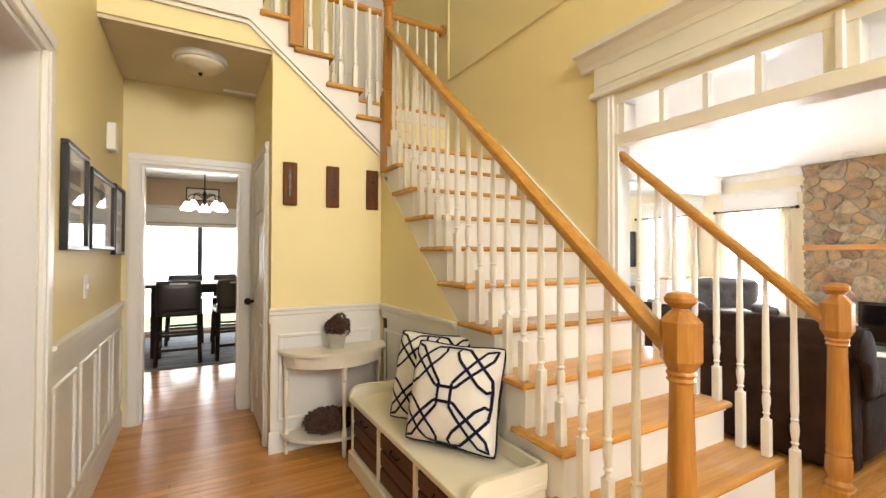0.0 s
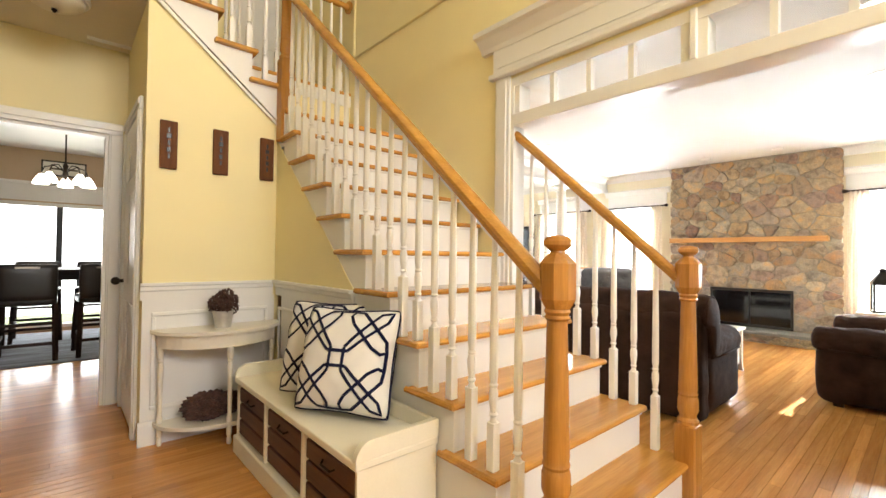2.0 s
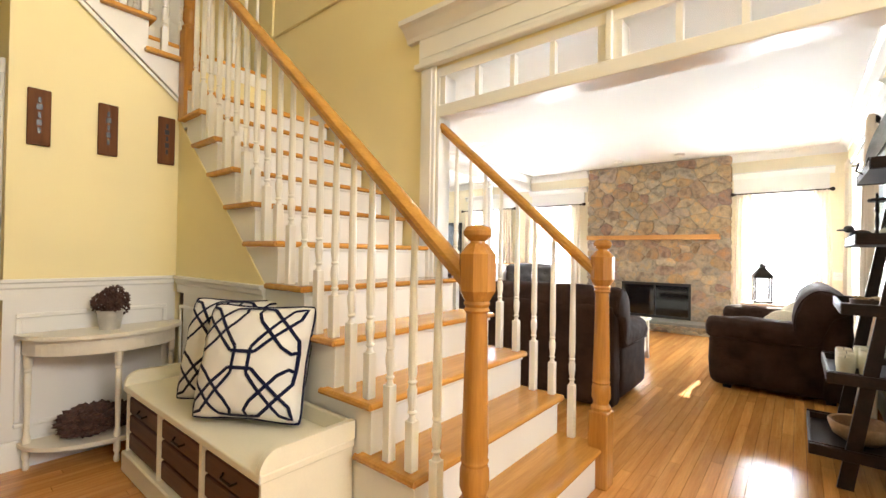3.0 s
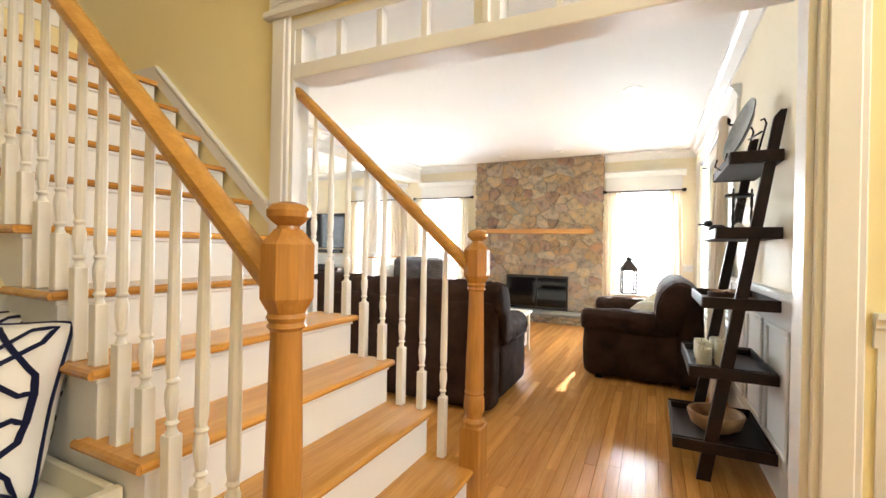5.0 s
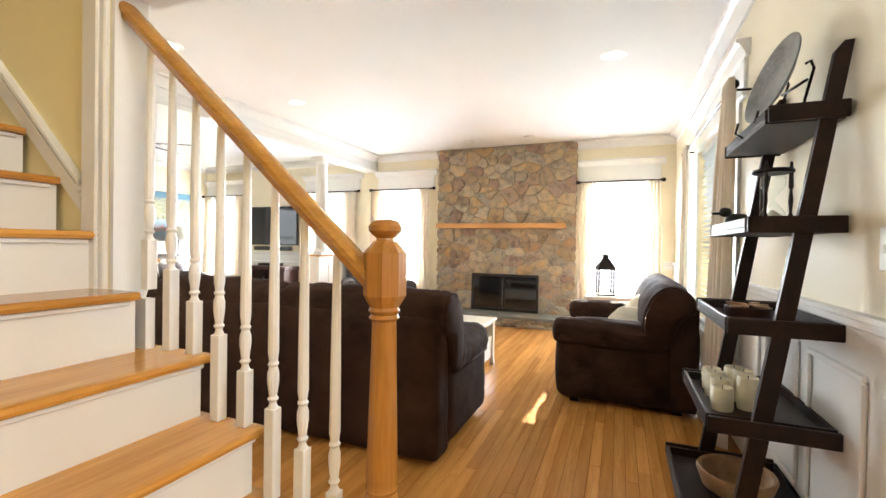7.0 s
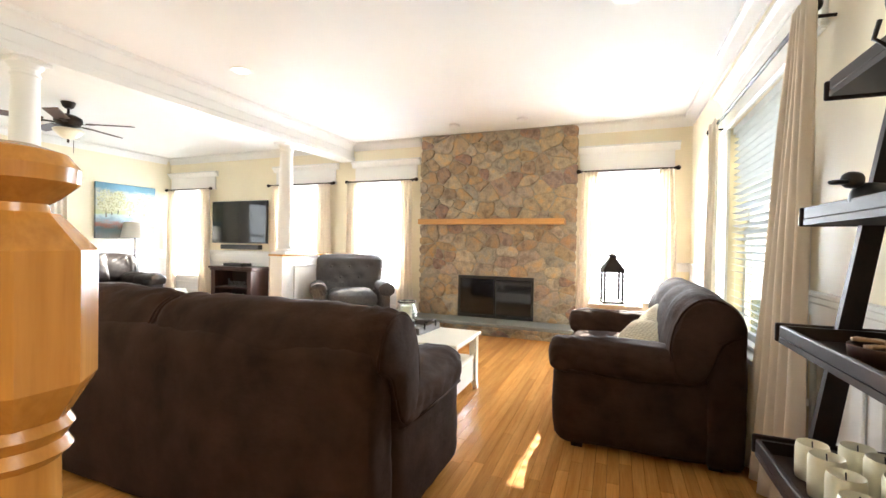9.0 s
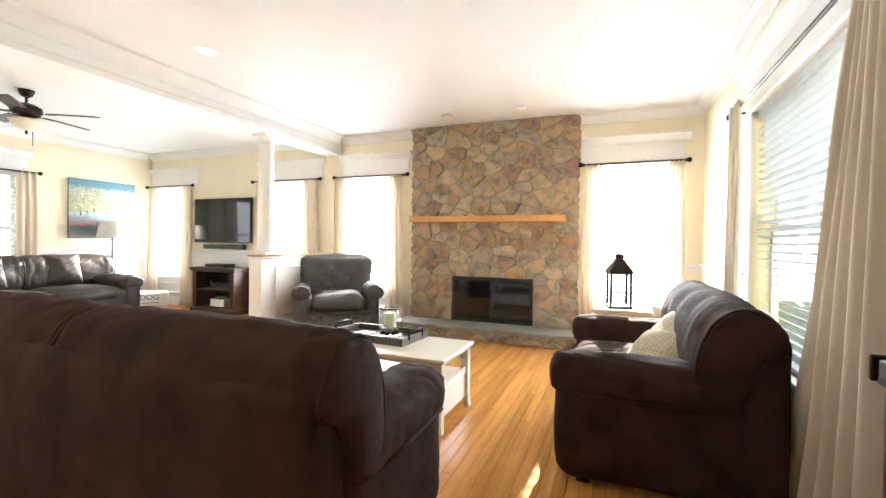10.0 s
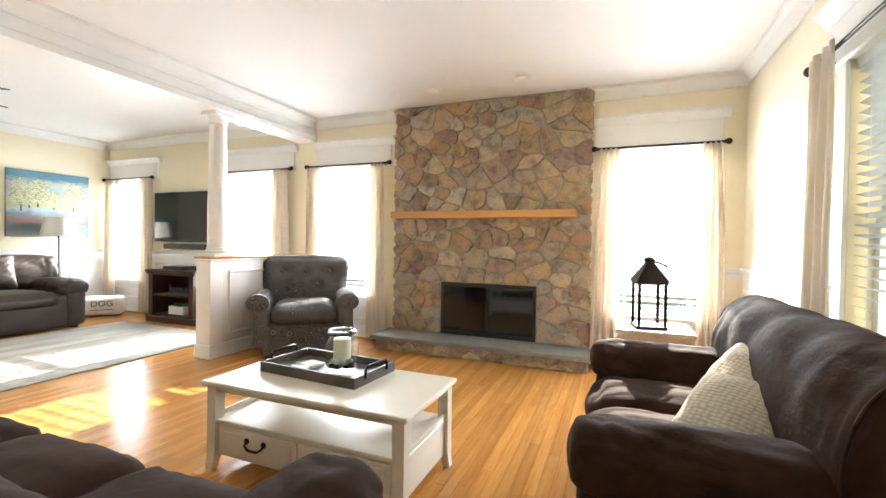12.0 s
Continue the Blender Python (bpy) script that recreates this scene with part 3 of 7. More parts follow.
wall_x("wall_hall_east", HALL_E, HALL_E + 0.10, PLAQUE + 0.10, HALL_N, 0, HALL_H, [], M["yellow"])
wall_y("wall_hall_north", HALL_N, HALL_N + 0.12, FOYER_W - 0.12, HALL_E + 0.10, 0, HALL_H, [(-0.24, 0.44, 0, 1.97)], M["yellow"])
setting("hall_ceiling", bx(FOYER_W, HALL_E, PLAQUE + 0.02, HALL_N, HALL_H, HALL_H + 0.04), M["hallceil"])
# rooms beyond, closed plainly
wall_x("wall_side_room", -2.9, -2.8, 0.2, 3.0, 0, 2.6, [], M["white"])
wall_y("wall_side_room_south", 0.1, 0.2, -2.9, FOYER_W - 0.12, 0, 2.6, [], M["white"])
wall_y("wall_side_room_north", 3.0, 3.1, -2.9, FOYER_W - 0.12, 0, 2.6, [], M["white"])
setting("side_room_ceiling", bx(-2.9, FOYER_W - 0.12, 0.1, 3.1, 2.6, 2.66), M["ceiling"])
# dining room
wall_x("wall_dining_west", -1.9, -1.8, HALL_N + 0.12, 8.2, 0, 2.5, [], M["tan"])
wall_x("wall_dining_east", 1.8, 1.9, HALL_N + 0.12, 8.2, 0, 2.5, [], M["tan"])
wall_y("wall_dining_south", HALL_N + 0.02, HALL_N + 0.12, -1.9, FOYER_W - 0.12, 0, 2.5, [], M["tan"])
wall_y("wall_dining_south_east", HALL_N + 0.02, HALL_N + 0.12, HALL_E + 0.10, 1.9, 0, 2.5, [], M["tan"])
wall_y("wall_dining_north", 8.2, 8.32, -1.9, 1.9, 0, 2.5, [(-0.62, 1.20, 0.05, 1.78)], M["tan"])
setting("dining_ceiling", bx(-1.9, 1.9, HALL_N + 0.12, 8.32, 2.5, 2.56), M["ceiling"])
# upper hall behind the landing
wall_y("wall_landing_north", 3.95, 4.03, 0.66, OPEN_W, 1.9, 2.66, [], M["yellow"])
setting("upper_hall_floor", bx(-0.36, OPEN_W + 0.07, 4.03, 6.2, 2.62, 2.72), M["yellow"])
wall_y("wall_upper_north", 5.6, 5.7, FOYER_W - 0.12, 2.4, 2.72, FOYER_H, [], M["yellow"])
wall_x("wall_upper_west", FOYER_W - 0.12, FOYER_W, 4.09, 5.7, 2.72, FOYER_H, [], M["yellow"])
wall_x("wall_upper_east", OPEN_W, 2.40, 4.0, 5.7, 2.72, FOYER_H, [], M["yellow"])

# ---- mouldings ----
CROWN = [(0, 0), (0.018, 0), (0.026, 0.03), (0.06, 0.075), (0.085, 0.085), (0.09, 0.11), (0, 0.11)]
BASE = [(0, 0), (0.018, 0), (0.018, 0.11), (0.010, 0.135), (0, 0.14)]
RAIL = [(0, 0), (0.012, 0), (0.014, 0.05), (0.022, 0.058), (0.022, 0.078), (0.036, 0.085), (0.036, 0.1), (0, 0.1)]


def run(name, prof, axis, a, b, at, z, sign, mat=None):
    """A moulding along a wall: sign is the side on which it stands proud."""
    pts = [(at + sign * (p[0] - 0.001), z + p[1]) for p in prof]
    return setting(name, prism(pts, axis, a, b), mat or M["white"], 30)


for nm, ax, a, b, at, sg in (("east_a", "y", SOUTH, 0.90, EAST, -1), ("east_b", "y", 2.93, 4.03, EAST, -1), ("east_c", "y", 4.29, NORTH, EAST, -1),
                             ("south", "x", 2.44, EAST - 0.09, SOUTH, 1), ("north", "x", 2.44, EAST - 0.09, NORTH, -1), ("west", "y", SOUTH + 0.09, 4.0, 2.44, 1)):
    run("crown_" + nm, CROWN, ax, a, b, at, CEIL - 0.11, sg)
for nm, ax, a, b, at, sg in (("east_a", "y", SOUTH, 0.84, EAST, -1), ("east_b", "y", 2.93, 4.08, EAST, -1), ("east_c", "y", 4.28, NORTH, EAST, -1),
                             ("south", "x", 2.44, EAST - 0.02, SOUTH, 1), ("north", "x", 2.44, EAST - 0.02, NORTH, -1), ("west", "y", 1.99, 4.0, 2.44, 1),
                             ("foyer_west", "y", 2.26, HALL_N, FOYER_W, 1), ("plaque", "x", HALL_E - 0.01, 1.29, PLAQUE, -1), ("foyer_east", "y", FOYER_S, -0.39, OPEN_W, -1)):
    run("baseboard_" + nm, BASE, ax, a, b, at, 0.0, sg)
RAIL_Z = 0.835
for nm, ax, a, b, at, sg in (("east_a", "y", SOUTH, -0.2, EAST, -1), ("east_c", "y", 5.52, 6.98, EAST, -1), ("east_d", "y", 7.9, NORTH, EAST, -1),
                             ("south", "x", 2.44, 4.42, SOUTH, 1), ("south_b", "x", 6.0, EAST - 0.04, SOUTH, 1), ("north", "x", 5.95, EAST - 0.04, NORTH, -1), ("north_b", "x", 4.1, 4.45, NORTH, -1),
                             ("foyer_west", "y", 2.26, HALL_N - 0.03, FOYER_W, 1), ("plaque", "x", HALL_E - 0.012, 1.29, PLAQUE, -1), ("foyer_east", "y", FOYER_S, -0.39, OPEN_W, -1)):
    run("chair_rail_" + nm, RAIL, ax, a, b, at, RAIL_Z, sg)


def wainscot(name, axis, a, b, at, sign, n, stile=0.09, z0=0.14, z1=RAIL_Z):
    """White lower wall: a thin board, with raised frames round each panel."""
    board = bmesh.new()
    lo, hi = sorted((at, at + sign * 0.006))
    (bx(a, b, lo, hi, z0, z1, board) if axis == "x" else bx(lo, hi, a, b, z0, z1, board))
    setting("wainscot_" + name, board, M["panel"])
    w = (b - a) / n
    for i in range(n):
        p0, p1 = a + i * w + stile / 2, a + (i + 1) * w - stile / 2
        q0, q1 = z0 + 0.06, z1 - 0.07
        bm = bmesh.new()
        d0 = at + sign * 0.005
        for u0, u1, v0, v1 in ((p0, p1, q0, q0 + 0.024), (p0, p1, q1 - 0.024, q1), (p0, p0 + 0.024, q0 + 0.024, q1 - 0.024), (p1 - 0.024, p1, q0 + 0.024, q1 - 0.024)):
            l2, h2 = sorted((d0, d0 + sign * 0.014))
            (bx(u0, u1, l2, h2, v0, v1, bm, 0.005) if axis == "x" else bx(l2, h2, u0, u1, v0, v1, bm, 0.005))
        setting("trim_panel", bm, M["white"])


wainscot("plaque", "x", HALL_E, 1.30, PLAQUE, -1, 1)
wainscot("foyer_west", "y", 2.27, HALL_N, FOYER_W, 1, 4)
wainscot("south", "x", 2.44, 4.40, SOUTH, 1, 4)
wainscot("south_east", "x", 6.0, EAST - 0.02, SOUTH, 1, 3)
wainscot("east_tv", "y", 5.52, 6.96, EAST, -1, 2)
wainscot("north", "x", 5.95, EAST - 0.02, NORTH, -1, 3)
wainscot("foyer_east", "y", FOYER_S, -0.4, OPEN_W, -1, 2)
for a, b in EAST_WINDOWS:
    wainscot("under_window", "y", a - 0.08, b + 0.08, EAST, -1, 1, z1=SILL - 0.04)

# beam between the rooms
bm = bx(2.44, EAST, 4.04, 4.26, 2.30, CEIL)
setting("beam", bm, M["white"])
for sg, at in ((-1, 4.04), (1, 4.26)):
    run("beam_trim", [(0, 0), (0.02, 0), (0.02, 0.05), (0.012, 0.06), (0, 0.06)], "x", 2.44, EAST, at, 2.30, sg)
    run("crown_beam", CROWN, "x", 2.44, EAST - 0.09, at, CEIL - 0.11, sg)


# ---- windows with entablatures, blinds, rods ----
def window(idx, axis, a, b, at, sign, drop=0.0, hood=(None, None)):
    """A window in a wall: frame, sashes, panes, casing, hood and stool."""
    w = thing("window_%d" % idx, kind="structure", label="white sash window with broad crown-moulded head", category="window")

    def box(name, u0, u1, d0, d1, z0, z1, mat, bevel=0.003):
        lo, hi = sorted((at + sign * d0, at + sign * d1))
        bm = bx(u0, u1, lo, hi, z0, z1, None, bevel) if axis == "x" else bx(lo, hi, u0, u1, z0, z1, None, bevel)
        return part(name, bm, mat, w)
    c = 0.085
    box("casing", a - c, a, 0.0, 0.02, SILL, HEAD, M["white"])
    box("casing", b, b + c, 0.0, 0.02, SILL, HEAD, M["white"])
    h0, h1 = hood[0] if hood[0] is not None else a - c - 0.03, hood[1] if hood[1] is not None else b + c + 0.03
    box("frieze", h0 + 0.03, h1 - 0.03, 0.0, 0.022, HEAD, HEAD + 0.22, M["white"])
    prof = [(0, 0), (0.024, 0), (0.03, 0.02), (0.055, 0.06), (0.075, 0.07), (0.075, 0.09), (0, 0.09)]
    pts = [(at + sign * p[0], HEAD + 0.22 + p[1]) for p in prof]
    part("hood", prism(pts, axis, h0 - 0.02, h1 + 0.02), M["white"], w)
    box("bead", h0 + 0.015, h1 - 0.015, 0.0, 0.032, HEAD + 0.005, HEAD + 0.025, M["white"])
    box("sill", a - c - 0.02, b + c + 0.02, -0.1, 0.05, SILL - 0.03, SILL, M["white"])
    mid = (SILL + HEAD) / 2
    for z0, z1, d in ((SILL, mid + 0.02, -0.10), (mid - 0.02, HEAD, -0.12)):
        for u0, u1, v0, v1 in ((a, a + 0.045, z0, z1), (b - 0.045, b, z0, z1), (a + 0.045, b - 0.045, z0, z0 + 0.045), (a + 0.045, b - 0.045, z1 - 0.045, z1)):
            box("sash", u0, u1, d, d - 0.03, v0, v1, M["white"], 0)
        p = box("pane", a + 0.045, b - 0.045, d - 0.012, d - 0.017, z0 + 0.045, z1 - 0.045, M["glass"], 0)
        p.visible_shadow = False
    return w


def blind(axis, a, b, at, sign, tilt=0.0, pitch=0.056):
    """Slatted blind in the window's opening."""
    t = thing("window_blind", ((a + b) / 2, at, SILL) if axis == "x" else (at, (a + b) / 2, SILL), "white slatted window blind, lowered and open", "blind", "blinds in the windows", world_parts=True)
    d = at - sign * 0.045
    bm = bx(a + 0.01, b - 0.01, d - 0.03, d + 0.03, HEAD - 0.05, HEAD - 0.002) if axis == "x" else bx(d - 0.03, d + 0.03, a + 0.01, b - 0.01, HEAD - 0.05, HEAD - 0.002)
    part("headrail", bm, M["blind"], t)
    L = b - a - 0.03
    s = bx(-L / 2, L / 2, -0.025, 0.025, -0.0015, 0.0015)
    me = mesh_of("slat", s, M["blind"])
    n = int((HEAD - 0.07 - SILL - 0.02) / pitch)
    for i in range(n):
        z = HEAD - 0.075 - i * pitch
        m = Matrix.Translation(((a + b) / 2, d, z)) if axis == "x" else Matrix.Translation((d, (a + b) / 2, z)) @ Matrix.Rotation(radians(90), 4, "Z")
        link("slat", me, None, t, at=m @ Matrix.Rotation(radians(tilt), 4, "X"))
    bot = bx(a + 0.015, b - 0.015, d - 0.025, d + 0.025, SILL + 0.004, SILL + 0.022) if axis == "x" else bx(d - 0.025, d + 0.025, a + 0.015, b - 0.015, SILL + 0.004, SILL + 0.022)
    part("bottom_rail", bot, M["blind"], t)
    for u in (a + 0.14, b - 0.14):
        c = ((u, d + sign * 0.026), (u + 0.003, d + sign * 0.028)) if axis == "x" else ((d + sign * 0.026, u), (d + sign * 0.028, u + 0.003))
        part("cord", bx(min(c[0][0], c[1][0]), max(c[0][0], c[1][0]), min(c[0][1], c[1][1]), max(c[0][1], c[1][1]), SILL + 0.02, HEAD - 0.05), M["blind"], t)


def curtain_panel(axis, a, b, at, z0=0.02, z1=2.0, folds=4, amp=0.035, flare=0.25, toward=0, seed=0):
    """A hanging curtain: deep folds, flaring towards the hem."""
    rnd = random.Random(seed)
    nu, nz = folds * 12, 24
    t = thing("curtain", ((a + b) / 2, at, z0) if axis == "x" else (at, (a + b) / 2, z0), "cream cotton curtain hanging from a dark rod", "curtain", "curtains at the windows", world_parts=True)
    bm = bmesh.new()
    ph = [rnd.uniform(-0.5, 0.5) for _ in range(folds + 2)]
    rows = []
    mid, half = (a + b) / 2, (b - a) / 2
    for side in (0.0, 0.004):
        grid = []
        for j in range(nz + 1):
            v = j / nz
            z = z1 + (z0 - z1) * v
            row = []
            for i in range(nu + 1):
                u = i / nu
                k = u * folds
                wob = ph[int(k)] * (1 - k % 1) + ph[int(k) + 1] * (k % 1)
                spread = 1 + flare * (v - 0.55)
                x = mid + toward * flare * half * (v - 0.55) + half * spread * (2 * u - 1) + 0.006 * math.sin(7 * v + 5 * wob)
                off = amp * (0.55 + 0.45 * v) * math.sin(2 * math.pi * k + wob + 0.6 * v * wob) + 0.012 * noise.noise((u * 5, v * 3, seed))
                row.append(bm.verts.new((x, at + off + side, z) if axis == "x" else (at + off + side, x, z)))
            grid.append(row)
        rows.append(grid)
        for j in range(nz):
            for i in range(nu):
                bm.faces.new((grid[j][i], grid[j][i + 1], grid[j + 1][i + 1], grid[j + 1][i]))
    f, k = rows
    for j in range(nz):
        for i in (0, nu):
            bm.faces.new((f[j][i], f[j + 1][i], k[j + 1][i], k[j][i]))
    for i in range(nu):
        for j in (0, nz):
            bm.faces.new((f[j][i], f[j][i + 1], k[j][i + 1], k[j][i]))
    part("drape", bm, M["curtain"], t, smooth=0)
    return t


def rod(axis, a, b, at, z, wall_at):
    t = thing("curtain_rod", ((a + b) / 2, at, z) if axis == "x" else (at, (a + b) / 2, z), "dark bronze curtain rod with round finials", "curtain rod", "rods over the windows", world_parts=True)
    P = (lambda u: (u, at, z)) if axis == "x" else (lambda u: (at, u, z))
    part("bar", tube([P(a), P(b)], 0.010, 10), M["metal"], t, smooth=40)
    for u, s in ((a, -1), (b, 1)):
        bm = bmesh.new()
        bmesh.ops.create_uvsphere(bm, u_segments=12, v_segments=8, radius=0.026, matrix=Matrix.Translation(P(u + s * 0.035)))
        part("finial", bm, M["metal"], t, smooth=0)
        part("collar", tube([P(u + s * 0.002), P(u + s * 0.014)], 0.017, 10), M["metal"], t, smooth=40)
        q = P(u - s * 0.06)
        part("bracket", tube([(q[0], wall_at, z - 0.005), q] if axis == "x" else [(wall_at, q[1], z - 0.005), q], 0.007, 8), M["metal"], t, smooth=40)
    return t


HOODS = [(-0.22, 0.86), (2.96, 4.03), (4.32, 5.52), (6.80, 7.95)]
for i, ((a, b), hd) in enumerate(zip(EAST_WINDOWS, HOODS)):
    window(i + 1, "y", a, b, EAST, -1, hood=hd)
    blind("y", a, b, EAST, -1, -13)
RY = EAST - 0.10
for a, b in ((-0.18, 0.80), (3.00, 4.06), (4.36, 5.54), (6.88, 7.90)):
    rod("y", a, b, RY, 1.985, EAST)
k = 0
for a, b, tw in ((0.60, 0.82, 0.4), (-0.22, -0.02, -0.4), (3.92, 4.10, 0), (3.01, 3.23, -0.3), (4.36, 4.64, 0), (5.36, 5.52, 0), (6.86, 7.10, -0.4), (7.70, 7.90, 0.3)):
    k += 1
    curtain_panel("y", a, b, RY, folds=4, amp=0.028, flare=0.4, toward=tw, seed=k, z1=1.985)
window(5, "x", 4.52, 5.90, SOUTH, 1, hood=(4.30, 6.10))
blind("x", 4.52, 5.90, SOUTH, 1, 17, 0.046)
rod("x", 4.20, 6.04, SOUTH + 0.10, 2.0, SOUTH)
curtain_panel("x", 4.16, 4.60, SOUTH + 0.11, folds=5, amp=0.04, flare=1.1, toward=1.2, seed=21, z1=2.03)
curtain_panel("x", 5.74, 6.02, SOUTH + 0.11, folds=3, amp=0.03, flare=0.1, seed=22, z1=2.03)
window(6, "x", 4.55, 5.85, NORTH, -1)
blind("x", 4.55, 5.85, NORTH, -1, 20)
rod("x", 4.42, 6.0, NORTH - 0.10, 1.985, NORTH)
curtain_panel("x", 5.76, 6.02, NORTH - 0.10, folds=3, amp=0.03, seed=31, z1=1.985)
curtain_panel("x", 4.40, 4.62, NORTH - 0.10, folds=3, amp=0.03, seed=32, z1=1.985)
window(7, "x", 3.2, 4.0, NORTH, -1)
blind("x", 3.2, 4.0, NORTH, -1, 20)

# ---- cased opening with transom lights between foyer and living room ----
op = thing("cased_opening", (OPEN_W, 0.81, 0), "white cased opening with transom panes and crown head", "cased opening", kind="structure", world_parts=True)
X0, X1 = OPEN_W - 0.02, 2.455
for y0, y1 in ((OPEN_B, OPEN_B + 0.12), (OPEN_A - 0.12, OPEN_A)):
    for x0, x1 in ((X0, OPEN_W), (2.44, X1)):
        part("casing", bx(x0, x1, y0, y1, 0, 2.27, None, 0.004), M["white"], op)
    part("casing", bx(X0 - 0.012, X0, y0 + 0.02, y1 - 0.02, 0.16, 2.25, None, 0.005), M["white"], op)
    part("plinth", bx(X0 - 0.016, X0, y0 - 0.003, y1 + 0.003, 0, 0.17, None, 0.004), M["white"], op)
part("jamb", bx(OPEN_W, 2.44, OPEN_B - 0.02, OPEN_B, 0, 2.25), M["white"], op)
part("jamb", bx(OPEN_W, 2.44, OPEN_A, OPEN_A + 0.02, 0, 2.25), M["white"], op)
ya, yb = OPEN_A + 0.02, OPEN_B - 0.02
part("transom_bar", bx(OPEN_W - 0.01, 2.48, ya, yb, SOFFIT, SOFFIT + 0.075, None, 0.004), M["white"], op)
part("transom_head", bx(OPEN_W, 2.44, ya, yb, 2.195, 2.25), M["white"], op)
part("mullion", bx(OPEN_W - 0.012, 2.44, 0.795, 0.825, SOFFIT + 0.075, 2.25, None, 0.004), M["white"], op)
for lo, hi in ((ya, 0.795), (0.825, yb)):
    part("stile", bx(OPEN_W + 0.006, 2.44, lo, lo + 0.042, SOFFIT + 0.075, 2.195), M["white"], op)
    part("stile", bx(OPEN_W + 0.006, 2.44, hi - 0.042, hi, SOFFIT + 0.075, 2.195), M["white"], op)
    w = (hi - lo - 0.084) / 4
    for i in range(4):
        y = lo + 0.042 + i * w
        if i:
            part("muntin", bx(OPEN_W + 0.010, OPEN_W + 0.05, y - 0.014, y + 0.014, SOFFIT + 0.075, 2.195), M["white"], op)
        part("pane", bx(OPEN_W + 0.028, OPEN_W + 0.032, y + (0.014 if i else 0), y + w - (0.014 if i < 3 else 0), SOFFIT + 0.075, 2.195), M["glass"], op).visible_shadow = False
ha, hb = OPEN_A - 0.13, OPEN_B + 0.13
part("frieze", bx(OPEN_W - 0.03, OPEN_W, ha, hb, 2.30, 2.50), M["white"], op)
for z in (2.33, 2.45):
    part("frieze_bead", bx(OPEN_W - 0.036, OPEN_W - 0.03, ha + 0.03, hb - 0.03, z, z + 0.014), M["white"], op)
part("architrave", bx(OPEN_W - 0.05, OPEN_W, ha - 0.03, hb + 0.03, 2.265, 2.30, None, 0.006), M["white"], op)
prof = [(0, 0), (-0.035, 0), (-0.045, 0.025), (-0.09, 0.075), (-0.12, 0.085), (-0.125, 0.115), (0, 0.115)]
part("crown", prism([(OPEN_W + p[0], 2.455 + p[1]) for p in prof], "y", ha - 0.10, hb + 0.10), M["white"], op)
part("frieze", bx(2.44, 2.455, ha, hb, 2.27, 2.45), M["white"], op)

# wall panel mouldings over the stair
for y0, y1, z0, z1 in ((1.0, 3.87, 3.035, 3.06), (3.845, 3.87, 3.06, 4.9)):
    setting("trim_wall", bx(OPEN_W - 0.022, OPEN_W, y0, y1, z0, z1, None, 0.008), M["yellow"])

# ---- staircase ----
RISE, GO, Y1, XL, XR = 0.19, 0.2135, 0.825, 1.275, 2.40
stair = thing("staircase", (1.85, 1.0, 0), "oak and white staircase with turned balusters and oak handrails", "staircase", world_parts=True)


def front(n):
    return Y1 + GO * (n - 1)


for n in range(1, 11):
    y, z = front(n), RISE * n
    xr = XR if y + 0.2 < OPEN_B else OPEN_W - 0.018
    pts = [(y + 0.016, z - 0.027), (y + 0.004, z - 0.024), (y, z - 0.0135), (y + 0.004, z - 0.003), (y + 0.016, z), (y + GO + 0.07, z), (y + GO + 0.07, z - 0.027)]
    part("tread", prism(pts, "x", XL + 0.012, xr), M["oakx"], stair)
    ret = [(XL + 0.012, z - 0.027), (XL + 0.003, z - 0.022), (XL, z - 0.0135), (XL + 0.003, z - 0.005), (XL + 0.012, z)]
    part("nosing", prism(ret, "y", y + 0.004, y + GO + 0.085), M["oakx"], stair)
    part("riser", bx(STAIR_W + 0.03, xr - (0.055 if xr == XR else 0.0), y + 0.028, y + 0.045, z - RISE, z - 0.027), M["white"], stair)
    part("cove", bx(STAIR_W - 0.008, xr - 0.02, y + 0.018, y + 0.028, z - 0.042, z - 0.027, None, 0.003), M["white"], stair)
# stringers: stepped outline down to the floor
for x0, x1, last, nm in ((STAIR_W, STAIR_W + 0.03, 10, "stringer"), (XR - 0.055, XR - 0.025, 5, "stringer")):
    for n in range(1, last + 1):
        part(nm, bx(x0, x1, front(n) + 0.028, front(n + 1) + 0.028, 0, RISE * n - 0.027), M["panel"], stair)
# yellow wall and white wainscot under the flight
sl = RISE / GO
def under(y, drop):
    return RISE + (y - Y1) * sl - drop
setting("wall_under_stair", prism([(2.03, 0.93), (PLAQUE, 0.93), (PLAQUE, under(PLAQUE, 0.32)), (2.03, under(2.03, 0.32))], "x", STAIR_W - 0.006, STAIR_W - 0.001), M["yellow"])
run("chair_rail_stair", RAIL, "y", 2.02, PLAQUE - 0.036, STAIR_W, RAIL_Z, -1)
for a, b in ((2.08, 2.54), (2.60, 3.02)):
    bm = bmesh.new()
    for u0, u1, v0, v1 in ((a, b, 0.74, 0.76), (a, b, 0.2, 0.22), (a, a + 0.02, 0.22, 0.74), (b - 0.02, b, 0.22, 0.74)):
        bx(STAIR_W - 0.012, STAIR_W, u0, u1, v0, v1, bm, 0.004)
    setting("trim_stair_panel", bm, M["white"])
